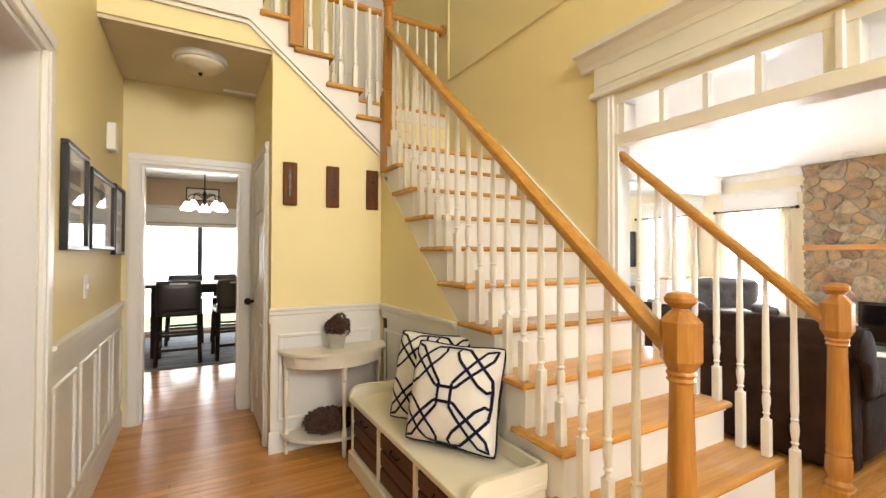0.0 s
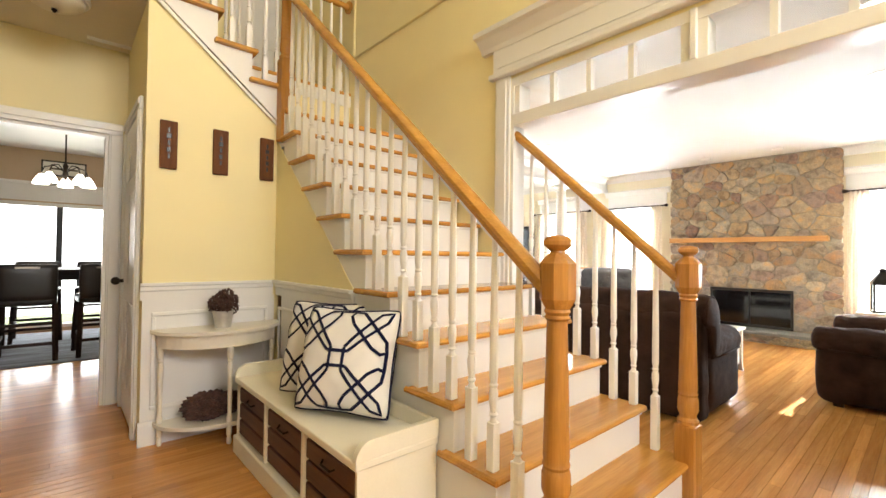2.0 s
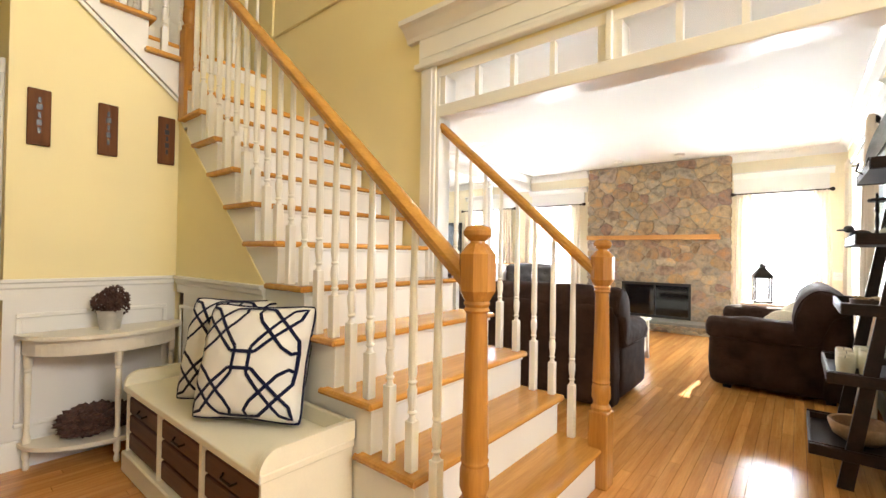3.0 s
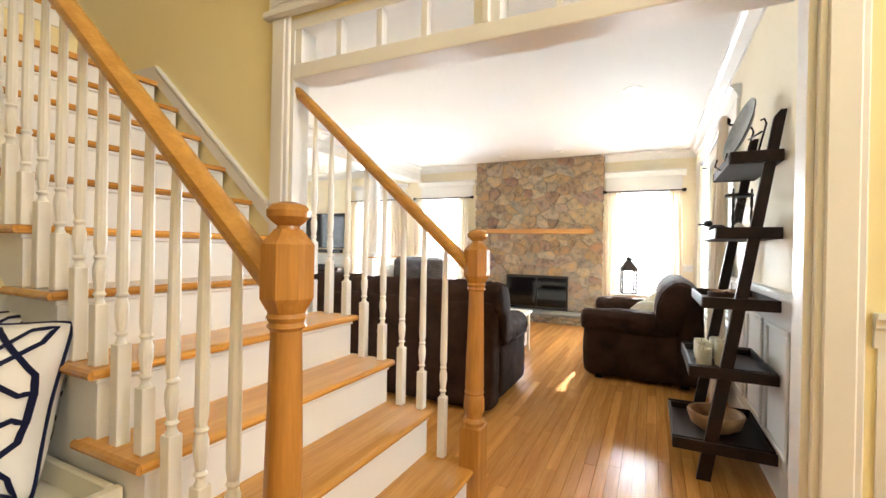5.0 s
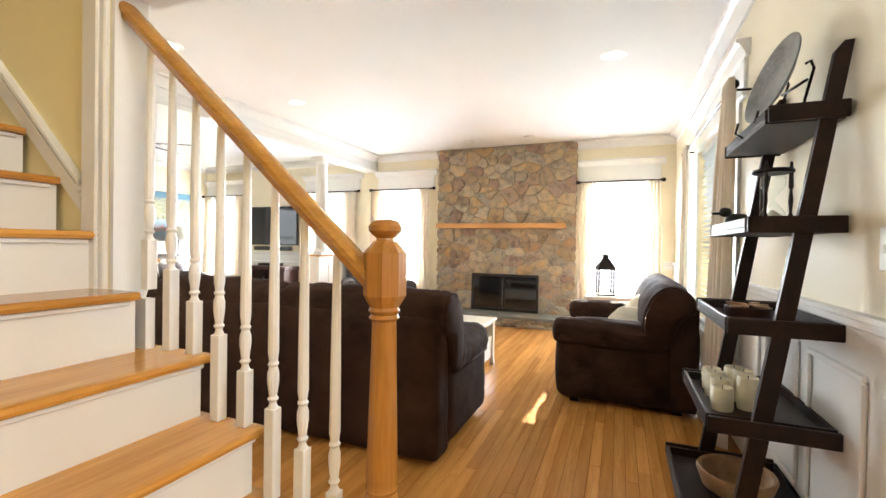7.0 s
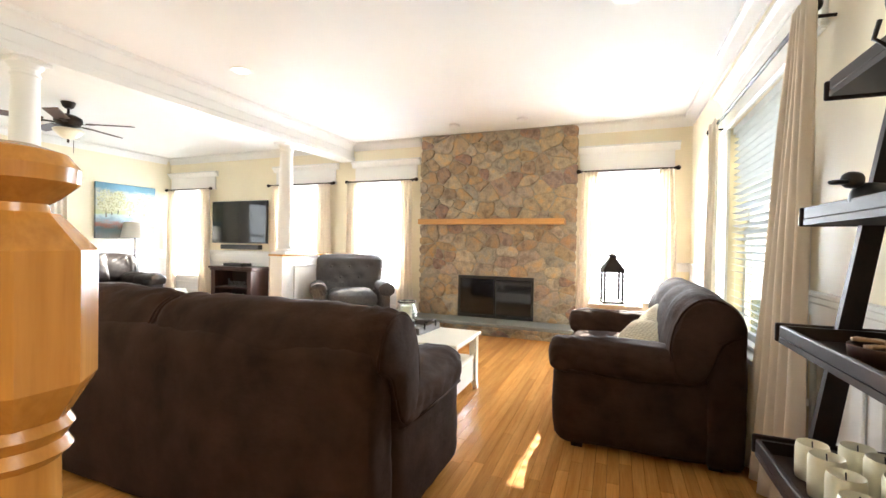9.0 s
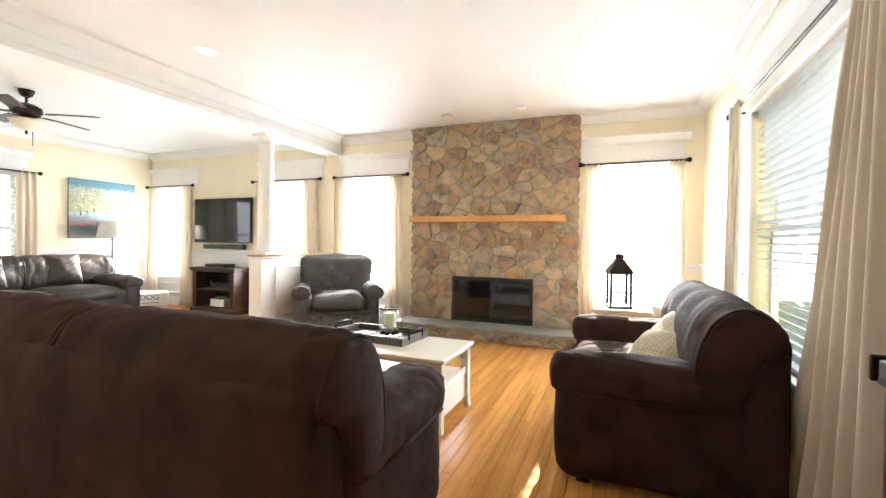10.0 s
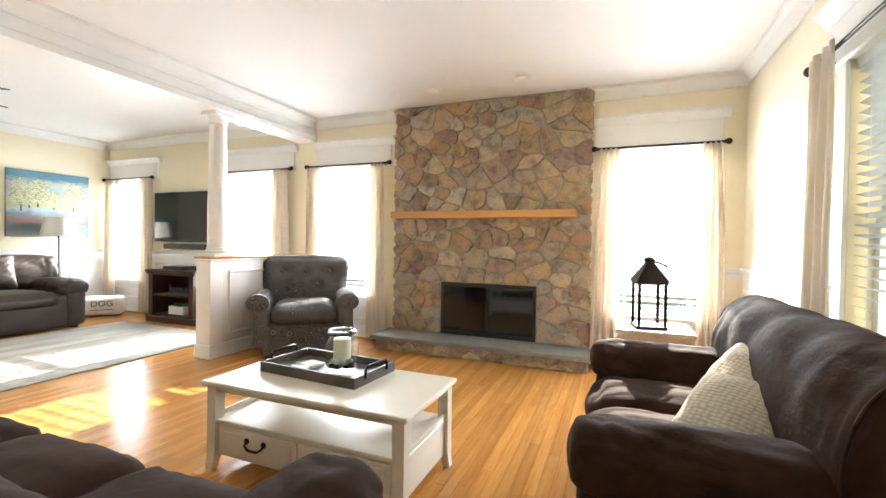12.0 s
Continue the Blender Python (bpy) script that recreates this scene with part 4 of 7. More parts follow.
# skirt board along the wall
pts = [(1.99, under(1.99, 0.02)), (1.99, under(1.99, -0.085)), (2.98, under(2.98, -0.085)), (3.95, under(2.98, -0.085)), (3.95, 2.09), (2.99, 2.09)]
part("skirt_board", prism(pts, "x", OPEN_W - 0.02, OPEN_W), M["white"], stair)
for d in (0.0, 0.03):
    q = [(1.99, under(1.99, -0.085 + d)), (1.99, under(1.99, -0.07 + d)), (2.98, under(2.98, -0.07 + d)), (2.98, under(2.98, -0.085 + d))]
    part("skirt_bead", prism(q, "x", OPEN_W - 0.03 + d * 0.1, OPEN_W - 0.018), M["white"], stair)
# landing and upper flight
LZ = RISE * 11
part("landing", bx(STAIR_W, OPEN_W, front(11), 3.95, LZ - 0.027, LZ), M["oakx"], stair)
part("riser", bx(STAIR_W, OPEN_W - 0.02, front(11) + 0.028, front(11) + 0.045, LZ - RISE, LZ - 0.027), M["white"], stair)
part("landing_fascia", bx(STAIR_W, STAIR_W + 0.02, front(11) + 0.03, 3.10, LZ - 0.25, LZ - 0.027), M["white"], stair)
UX, UY = 1.37, 3.05
for n in range(12, 20):
    x, z = UX - GO * (n - 12), RISE * n
    part("tread", bx(x - GO - 0.05, x, UY, 3.95, z - 0.027, z, None, 0.006), M["oakx"], stair)
    part("riser", bx(x - 0.045, x - 0.03, PLAQUE - 0.01, 3.95, z - RISE, z - 0.027), M["white"], stair)
pts = [(UX - 0.03, LZ - 0.12)]
for n in range(12, 20):
    x, z = UX - GO * (n - 12) - 0.03, RISE * n
    pts += [(x, z - 0.027), (x - GO, z - 0.027)]
xe = pts[-1][0]
pts += [(xe, 2.80), (0.40, 2.80), (1.32, LZ - 0.08)]
part("stringer", prism(pts, "y", PLAQUE - 0.012, PLAQUE - 0.002), M["white"], stair)
for k in (0, 1):
    o = 0.035 * k
    b = [(1.32, LZ - 0.06 - o), (1.32, LZ - 0.08 - o), (0.40, 2.78 - o), (xe, 2.78 - o), (xe, 2.80 - o), (0.41, 2.80 - o)]
    part("stringer_bead", prism(b, "y", PLAQUE - 0.026 + 0.004 * k, PLAQUE - 0.012), M["white"], stair)
setting("wall_plaque", prism([(HALL_E, 0), (STAIR_W + 0.02, 0), (STAIR_W + 0.02, 2.0), (HALL_E, 2.66)], "y", PLAQUE, PLAQUE + 0.10), M["yellow"])
setting("wall_over_hall", prism([(FOYER_W, 2.62), (HALL_E, 2.62), (HALL_E, 2.66), (0.40, 2.79), (FOYER_W, 2.79)], "y", PLAQUE, PLAQUE + 0.10), M["yellow"])


def newel(x, y, z0, top, s=1.0, block_low=0.36):
    """A turned oak newel: square foot, tapered shaft, faceted block and a button cap."""
    nw = link("newel_post", mesh_of("newel_post", bx(x - 0.046 * s, x + 0.046 * s, y - 0.046 * s, y + 0.046 * s, z0, z0 + block_low, None, 0.006), M["oakz"]), None, stair)
    a, b = z0 + block_low, top - 0.222
    L = b - a
    prof = [(0.045, a), (0.047, a + 0.015), (0.036, a + 0.03), (0.036, a + 0.04), (0.044, a + 0.06), (0.043, a + 0.11), (0.038, a + 0.125), (0.042, a + 0.135), (0.038, a + 0.145),
            (0.040, a + 0.16), (0.037, a + L * 0.5), (0.031, b - 0.04), (0.031, b - 0.035), (0.039, b - 0.027), (0.034, b - 0.018), (0.040, b - 0.008), (0.036, b)]
    part("shaft", lathe([(r * s, z) for r, z in prof], 20, (x, y)), M["oakz"], nw, smooth=35)
    bm = bmesh.new()
    q = 0.053 * s
    rows = []
    for rr, z in ((0.036 * s, b), (q, b + 0.03), (q, top - 0.085), (0.028 * s, top - 0.055)):
        ring = []
        for k in range(8):
            ang = math.pi / 8 + k * math.pi / 4
            ring.append(bm.verts.new((x + rr * 1.03 * math.cos(ang), y + rr * 1.03 * math.sin(ang), z)))
        rows.append(ring)
    for p, r in zip(rows, rows[1:]):
        for k in range(8):
            bm.faces.new((p[k], p[(k + 1) % 8], r[(k + 1) % 8], r[k]))
    bm.faces.new(rows[0][::-1])
    bm.faces.new(rows[-1])
    part("block", bm, M["oakz"], nw)
    prof = [(0.024, top - 0.058), (0.022, top - 0.048), (0.030, top - 0.042), (0.042, top - 0.030), (0.043, top - 0.018), (0.034, top - 0.006), (0.015, top)]
    part("cap", lathe([(r * s, z) for r, z in prof], 20, (x, y)), M["oakz"], nw, smooth=35)
    return nw


LX, RX = 1.325, 2.375
newel(LX, front(1) + 0.02, 0, 1.18)
newel(RX, front(1) + 0.02, 0, 1.175)
newel(1.335, 3.04, RISE * 10, 3.35, 1.0, 0.55)
newel(0.69, 3.09, RISE * 14, 3.75, 1.0, 0.45)


def handrail(x, y0, z0, y1, z1):
    prof = [(-0.022, -0.03), (0.022, -0.03), (0.026, -0.012), (0.034, -0.002), (0.033, 0.016), (0.022, 0.028), (0, 0.032), (-0.022, 0.028), (-0.033, 0.016), (-0.034, -0.002), (-0.026, -0.012)]
    bm = bmesh.new()
    a = [bm.verts.new((x + p[0], y0, z0 + p[1])) for p in prof]
    b = [bm.verts.new((x + p[0], y1, z1 + p[1])) for p in prof]
    n = len(prof)
    for i in range(n):
        bm.faces.new((a[i], a[(i + 1) % n], b[(i + 1) % n], b[i]))
    bm.faces.new(a)
    bm.faces.new(b[::-1])
    part("handrail", bm, M["oaky"], stair, smooth=40)


RAIL0 = 0.99
def rail_z(y):
    return RAIL0 + (y - (front(1) + 0.02)) * sl
handrail(LX, front(1) + 0.05, rail_z(front(1) + 0.05), 3.0, rail_z(3.0))
handrail(RX, front(1) + 0.05, rail_z(front(1) + 0.05), OPEN_B + 0.0, rail_z(OPEN_B))


def baluster_mesh(h, low):
    """Square foot, vase turning, long taper to the rail."""
    s = 0.017
    bm = bx(-s, s, -s, s, 0, low, None, 0.002)
    prof = [(0.0155, low - 0.001), (0.010, low + 0.012), (0.010, low + 0.018), (0.016, low + 0.026), (0.011, low + 0.034), (0.0125, low + 0.045), (0.0165, low + 0.075), (0.0165, low + 0.10),
            (0.0115, low + 0.118), (0.016, low + 0.126), (0.0115, low + 0.134), (0.0155, low + 0.16), (0.0145, low + (h - low) * 0.5), (0.0105, h)]
    lathe(prof, 10, (0, 0), bm)
    return mesh_of("baluster", bm, M["baluster"], 35)


near, far = GO * 0.22, GO * 0.72
for x, last in ((LX, 10), (RX, 5)):
    me = {}
    for n in range(1, last + 1):
        for k, off in enumerate((near, far)):
            if n == 1 and k == 0:
                continue
            y = front(n) + off + 0.012
            if x == RX and y > OPEN_B - 0.05:
                continue
            z = RISE * n
            if k not in me:
                h = rail_z(y) - z - 0.025
                me[k] = baluster_mesh(h, 0.165 if k == 0 else 0.165 + sl * (far - near))
            link("baluster", me[k], None, stair, at=(x, y, z))
for n in range(12, 17):
    for off in (0.05, 0.155):
        x = UX - GO * (n - 12) - off
        link("baluster", me[0], None, stair, at=(x, PLAQUE + 0.01, RISE * n))
# upper hall: edge nosing, balustrade and door
guard = thing("balustrade", (1.8, 4.0, 2.72), "oak handrail on white balusters along the upper hall", "balustrade", world_parts=True)
part("nosing", bx(0.3, OPEN_W, 3.925, 4.03, 2.69, 2.72, None, 0.006), M["oakx"], guard)
part("fascia", bx(0.3, OPEN_W, 3.935, 3.95, 2.58, 2.69), M["white"], guard)
part("handrail", tube([(0.3, 3.98, 3.60), (OPEN_W - 0.02, 3.98, 3.60)], 0.03, 12), M["oakx"], guard, smooth=40)
part("rosette", tube([(OPEN_W - 0.025, 3.98, 3.60), (OPEN_W - 0.001, 3.98, 3.60)], 0.06, 16), M["oakx"], guard, smooth=40)
gm = baluster_mesh(0.86, 0.2)
x = 0.45
while x < OPEN_W - 0.06:
    link("baluster", gm, None, guard, at=(x, 3.98, 2.72))
    x += 0.105

# ---- living room: sofas ----
def sofa(name, at, rz, length, D, label, seats=2, mat="brown", backs=None):
    """A padded sofa facing its own +y: x runs along it from 0 to its length, y from the back at 0 to D."""
    s = thing(name, at, label, "sofa", rz=rz)
    m = M[mat]
    aw = 0.27
    part("base", cushion((length / 2, D / 2 + 0.02, 0.22), (length - 0.06, D - 0.10, 0.40), 0.05, (0, 0.01, 0), 12, 0.006), m, s, smooth=0)
    part("backrest_shell", cushion((length / 2, 0.09, 0.385), (length - 0.02, 0.18, 0.73), 0.045, (0, 0.012, 0), 18, 0.007, 3.0), m, s, smooth=0)
    w = (length - 2 * aw) / seats
    for i in range(seats):
        c = aw + w * (i + 0.5)
        part("seat_cushion", cushion((c, D * 0.62, 0.36), (w - 0.008, D * 0.74, 0.18), 0.08, (0, 0.03, 0.03), 12, 0.010, i * 3.3), m, s, smooth=0)
    backs = backs or seats
    bw = (length + 0.03) / backs
    roll = [(0.020, 0.69), (0.022, 0.755), (0.062, 0.825), (0.135, 0.868), (0.218, 0.866), (0.30, 0.79), (0.345, 0.67), (0.352, 0.55), (0.325, 0.45), (0.25, 0.42), (0.185, 0.45), (0.14, 0.55), (0.10, 0.64)]
    for i in range(backs):
        x0 = -0.015 + bw * i
        bm, seams = padded(roll, "x", x0, x0 + bw, 0.10, 0.84, i * 5.1 + length, 0.014, 0.016)
        p = part("back_cushion", bm, m, s, smooth=0)
        for loop in seams:
            part("piping", tube(loop, 0.0055, 6), m, p, smooth=0)
    for x in (aw / 2, length - aw / 2):
        arm = part("arm", cushion((x, D / 2 + 0.06, 0.25), (aw - 0.03, D - 0.16, 0.44), 0.06, (0.012, 0.02, 0), 12, 0.006, x), m, s, smooth=0)
        pad = [(x - 0.138, 0.425), (x - 0.148, 0.48), (x - 0.135, 0.545), (x - 0.075, 0.588), (x, 0.60), (x + 0.075, 0.588), (x + 0.135, 0.545), (x + 0.148, 0.48), (x + 0.138, 0.425), (x + 0.07, 0.41), (x - 0.07, 0.41)]
        bm, seams = padded(pad, "y", 0.17, D + 0.01, 0.11, 0.66, x * 3 + 1, 0.010, 0.016)
        part("arm_pad", bm, m, arm, smooth=0)
        for sx in (-0.141, 0.141):
            part("piping", tube([(x + sx * 0.97, 0.26, 0.432), (x + sx * 1.03, D / 2 + 0.05, 0.430), (x + sx * 1.0, D - 0.09, 0.436)], 0.006, 6), m, arm, smooth=0)
    for x in (0.1, length - 0.1):
        for y in (0.12, D - 0.14):
            part("foot", bx(x - 0.03, x + 0.03, y - 0.03, y + 0.03, 0, 0.04), M["espresso"], s)
    return s


sofa("sofa", (3.36, 3.28, 0), -90, 2.18, 0.90, "dark brown microfibre sofa with padded arms beside the stairs", 3, "brown", 2)
sofa("loveseat", (4.59, -0.20, 0), 0, 1.42, 0.92, "dark brown microfibre loveseat under the blind window", 2, "brown", 1)
sofa("leather_sofa", (6.68, 7.68, 0), 180, 2.10, 1.0, "dark brown leather sofa below the painting", 2, "leather")


def throw_pillow(at, size, tilt, turn, mat, label, category="pillow"):
    t = thing("throw_pillow", at, label, category, rz=turn)
    bm = pillow_mesh(size)
    body = part("cover", bm, M[mat], t, smooth=0, at=Matrix.Rotation(radians(tilt), 4, "X"))
    return t, body


def bulge(u, v, size):
    return 0.225 * size * (max(0.0, 1 - u ** 2) * max(0.0, 1 - v ** 2)) ** 0.42


def pillow_point(u, v, size, side=1):
    """A place on a square pillow standing on its lower edge; u and v from -1 to 1."""
    pinch = 1 - 0.09 * (1 - abs(v)) * abs(u) ** 3 if abs(u) > abs(v) else 1 - 0.09 * (1 - abs(u)) * abs(v) ** 3
    h = size / 2 * (1 - 0.07 * (u * v) ** 4)
    return Vector((u * h * (1 - 0.10 * (1 - v * v) * u * u), side * bulge(u, v, size), size / 2 + v * h * (1 - 0.10 * (1 - u * u) * v * v)))


def pillow_mesh(size, n=22):
    bm = bmesh.new()
    grids = []
    for side in (1, -1):
        g = [[None] * (n + 1) for _ in range(n + 1)]
        for i in range(n + 1):
            for j in range(n + 1):
                if side == -1 and (i in (0, n) or j in (0, n)):
                    g[i][j] = grids[0][i][j]
                    continue
                p = pillow_point(2 * i / n - 1, 2 * j / n - 1, size, side)
                p.y += 0.006 * noise.noise(p * 14)
                g[i][j] = bm.verts.new(p)
        grids.append(g)
        for i in range(n):
            for j in range(n):
                q = (g[i][j], g[i + 1][j], g[i + 1][j + 1], g[i][j + 1])
                bm.faces.new(q if side == -1 else q[::-1])
    return bm


LATTICE = []
for sx in (-1, 1):
    LATTICE.append([(-0.20, sx * 0.13), (0.20, sx * 0.13)])
    LATTICE.append([(sx * 0.13, -0.20), (sx * 0.13, 0.20)])
    LATTICE.append([(sx * 0.93, -0.16), (sx * 0.93, 0.16)])
    LATTICE.append([(-0.16, sx * 0.93), (0.16, sx * 0.93)])
    for sy in (-1, 1):
        # a band from the middle to the corner, and a long hexagon across it
        LATTICE.append([(sx * 0.20, sy * 0.13), (sx * 0.86, sy * 0.70), (sx * 0.91, sy * 0.91), (sx * 0.70, sy * 0.86), (sx * 0.13, sy * 0.20)])
        LATTICE.append([(sx * 0.22, sy * 0.64), (sx * 0.64, sy * 0.22), (sx * 0.82, sy * 0.12), (sx * 0.93, sy * 0.16), (sx * 0.90, sy * 0.34), (sx * 0.34, sy * 0.90), (sx * 0.16, sy * 0.93), (sx * 0.12, sy * 0.82), (sx * 0.22, sy * 0.64)])


def ribbon(line, size, w=0.0085, side=1):
    bm = bmesh.new()
    pts = []
    for a, b in zip(line, line[1:]):
        k = max(2, int(14 * math.hypot(b[0] - a[0], b[1] - a[1])))
        pts += [(a[0] + (b[0] - a[0]) * i / k, a[1] + (b[1] - a[1]) * i / k) for i in range(k)]
    pts.append(line[-1])
    prev = None
    for i, p in enumerate(pts):
        q, r = pts[max(0, i - 1)], pts[min(len(pts) - 1, i + 1)]
        d = Vector((r[0] - q[0], r[1] - q[1])).normalized()
        nx, ny = -d.y * w / size * 1.6, d.x * w / size * 1.6
        pair = []
        for s in (1, -1):
            c = pillow_point(max(-0.99, min(0.99, p[0] + s * nx)), max(-0.99, min(0.99, p[1] + s * ny)), size, side)
            c.y += side * (0.0045 + 0.006 * noise.noise(c * 14))
            pair.append(bm.verts.new(c))
        if prev:
            bm.faces.new((prev[0], pair[0], pair[1], prev[1]))
        prev = pair
    return bm


# ---- foyer: bench with drawers and pillows ----
bench = thing("storage_bench", (1.12, 2.03, 0), "cream storage bench with dark wooden crate drawers beside the stairs", "bench", world_parts=True)
BX0, BX1, BY0, BY1, BZ = 0.955, 1.303, 1.37, 2.68, 0.42
part("seat", bx(BX0 - 0.012, BX1, BY0 - 0.012, BY1 + 0.012, BZ - 0.03, BZ, None, 0.006, 2), M["bench"], bench)
part("back_rim", bx(BX1 - 0.02, BX1, BY0 + 0.02, BY1 - 0.02, BZ, BZ + 0.066, None, 0.005), M["bench"], bench)
for y0, y1 in ((BY0 - 0.012, BY0 + 0.012), (BY1 - 0.012, BY1 + 0.012)):
    arc = [(BX0 - 0.012 + 0.066 * (1 - math.cos(t * math.pi / 16)), BZ + 0.066 * math.sin(t * math.pi / 16)) for t in range(9)]
    part("end_rim", prism(arc + [(BX1, BZ + 0.066), (BX1, BZ)], "y", y0, y1), M["bench"], bench)
    part("end_panel", bx(BX0, BX1, max(y0, BY0), min(y1, BY1) + 0.0, 0.10, BZ - 0.03), M["bench"], bench)
part("plinth", bx(BX0 - 0.015, BX1, BY0 - 0.015, BY1 + 0.015, 0, 0.10, None, 0.006), M["bench"], bench)
part("back_panel", bx(BX1 - 0.012, BX1 - 0.002, BY0 + 0.013, BY1 - 0.013, 0.10, BZ - 0.03), M["bench"], bench)
dw = (BY1 - BY0) / 3
for i in range(3):
    y0 = BY0 + i * dw
    if i:
        part("divider", bx(BX0, BX1 - 0.015, y0 - 0.012, y0 + 0.012, 0.10, BZ - 0.03), M["bench"], bench)
    dr = part("drawer", bx(BX0 + 0.03, BX1 - 0.04, y0 + 0.018, y0 + dw - 0.018, 0.105, BZ - 0.045), M["espresso"], bench, "dark wooden crate drawer")
    for k in range(3):
        z = 0.11 + k * 0.088
        part("slat", bx(BX0 + 0.008, BX0 + 0.030, y0 + 0.018, y0 + dw - 0.018, z, z + 0.078, None, 0.004), M["wicker"], dr)
    part("pull", tube([(BX0 + 0.008, y0 + dw / 2 - 0.05, 0.33), (BX0 - 0.008, y0 + dw / 2 - 0.035, 0.322), (BX0 - 0.008, y0 + dw / 2 + 0.035, 0.322), (BX0 + 0.008, y0 + dw / 2 + 0.05, 0.33)], 0.005, 6), M["metal"], dr, "dark metal pull")
for (x, y, turn, tilt) in ((1.085, 1.745, 121, 17), (1.135, 2.03, 124, 17)):
    t, body = throw_pillow((x, y, BZ + 0.012), 0.47, tilt, turn, "linen", "white square pillow with navy lattice ribbon, leaning on the bench")
    tagged(t, group="lattice pillows on the bench")
    for ln in LATTICE:
        part("ribbon", ribbon(ln, 0.47), M["navy"], body, "navy ribbon")
        part("ribbon", ribbon(ln, 0.47, side=-1), M["navy"], body, "navy ribbon")
    edge = [pillow_point(u, v, 0.47, 1) for u, v in [(-1 + k / 8, -1) for k in range(17)] + [(1, -1 + k / 8) for k in range(17)] + [(1 - k / 8, 1) for k in range(17)] + [(-1, 1 - k / 8) for k in range(17)]]
    part("piping", tube(edge, 0.005, 6), M["navy"], body, "navy piping", smooth=0)

# ---- foyer: half-moon table and what stands on it ----
tb = thing("console_table", (0.955, 3.0, 0), "white half-moon console table with turned legs and low shelf", "table", world_parts=True)


def half_moon(rx, ry, z0, z1, n=28):
    pts = [(0.955 + rx * math.cos(math.pi + math.pi * k / n), 3.085 + ry * math.sin(math.pi + math.pi * k / n)) for k in range(n + 1)]
    return prism(pts, "z", z0, z1)


part("tabletop", half_moon(0.365, 0.30, 0.645, 0.665), M["furniture"], tb)
part("apron", half_moon(0.335, 0.27, 0.565, 0.645), M["furniture"], tb)
part("shelf", half_moon(0.345, 0.28, 0.11, 0.13), M["furniture"], tb)
prof = [(0.010, 0.0), (0.014, 0.01), (0.014, 0.03), (0.010, 0.045), (0.016, 0.06), (0.016, 0.16), (0.011, 0.175), (0.013, 0.3), (0.016, 0.46), (0.012, 0.475), (0.017, 0.485), (0.012, 0.495), (0.018, 0.51), (0.018, 0.566)]
for x, y in ((0.64, 3.045), (1.27, 3.045), (0.955, 2.825)):
    part("leg", lathe(prof, 12, (x, y)), M["furniture"], tb, smooth=35)


def cone_ball(bm, c, r, n, size, rnd):
    """Overlapping scales around a centre."""
    for k in range(n):
        z = 1 - 2 * (k + 0.5) / n
        a = k * 2.39996
        q = math.sqrt(max(0, 1 - z * z))
        d = Vector((q * math.cos(a), q * math.sin(a), z))
        o = Vector(c) + d * r * rnd.uniform(0.86, 1.0)
        u = d.orthogonal().normalized()
        u.rotate(Matrix.Rotation(rnd.uniform(0, 6.28), 3, d))
        w = d.cross(u)
        s = size * rnd.uniform(0.8, 1.2)
        v = [bm.verts.new(o + u * s - d * s * 0.6), bm.verts.new(o + w * s * 0.6), bm.verts.new(o - u * s + d * s * 0.3), bm.verts.new(o - w * s * 0.6), bm.verts.new(o + d * s * 0.9), bm.verts.new(o - d * s * 0.9)]
        for f in ((0, 1, 4), (1, 2, 4), (2, 3, 4), (3, 0, 4), (1, 0, 5), (2, 1, 5), (3, 2, 5), (0, 3, 5)):
            bm.faces.new([v[i] for i in f])


rnd = random.Random(4)
pot = thing("pine_cone_topiary", (0.945, 2.96, 0.665), "small zinc pot holding a ball of brown pine cones", "decoration")
part("pot", lathe([(0.045, 0), (0.058, 0.09), (0.062, 0.092), (0.062, 0.10), (0.056, 0.10), (0.05, 0.08)], 20), M["zinc"], pot, "dull zinc pot", smooth=35)
bm = bmesh.new()
for k in range(9):
    a = k * 2.4
    z = 0.11 + 0.085 * (k / 8)
    rr = 0.05 if k < 6 else 0.025
    cone_ball(bm, (rr * math.cos(a), rr * math.sin(a), z), 0.035, 40, 0.012, rnd)
part("cone_ball", bm, M["cone"], pot)
for k, (x, y, rx, ry) in enumerate(((0.86, 2.93, 0.13, 0.085), (0.98, 2.97, 0.09, 0.08))):
    t = thing("pine_cone", (x, y, 0.13), "large brown pine cone lying on the table shelf", "pine cone", "pine cones on the shelf")
    bm = bmesh.new()
    cone_ball(bm, (0, 0, 0.085), 0.075, 260, 0.02, rnd)
    bmesh.ops.scale(bm, vec=(rx / 0.08, 1, 1.0 if k == 0 else 0.8), verts=bm.verts)
    part("cone_body", bm, M["cone"], t)
t = thing("grey_pot", (1.18, 3.0, 0.13), "dark grey round pot on the table shelf", "pot")
part("pot", lathe([(0.06, 0), (0.085, 0.08), (0.085, 0.16), (0.07, 0.2), (0.062, 0.2), (0.07, 0.15), (0.05, 0.03)], 20), M["pewter"], t, smooth=35)

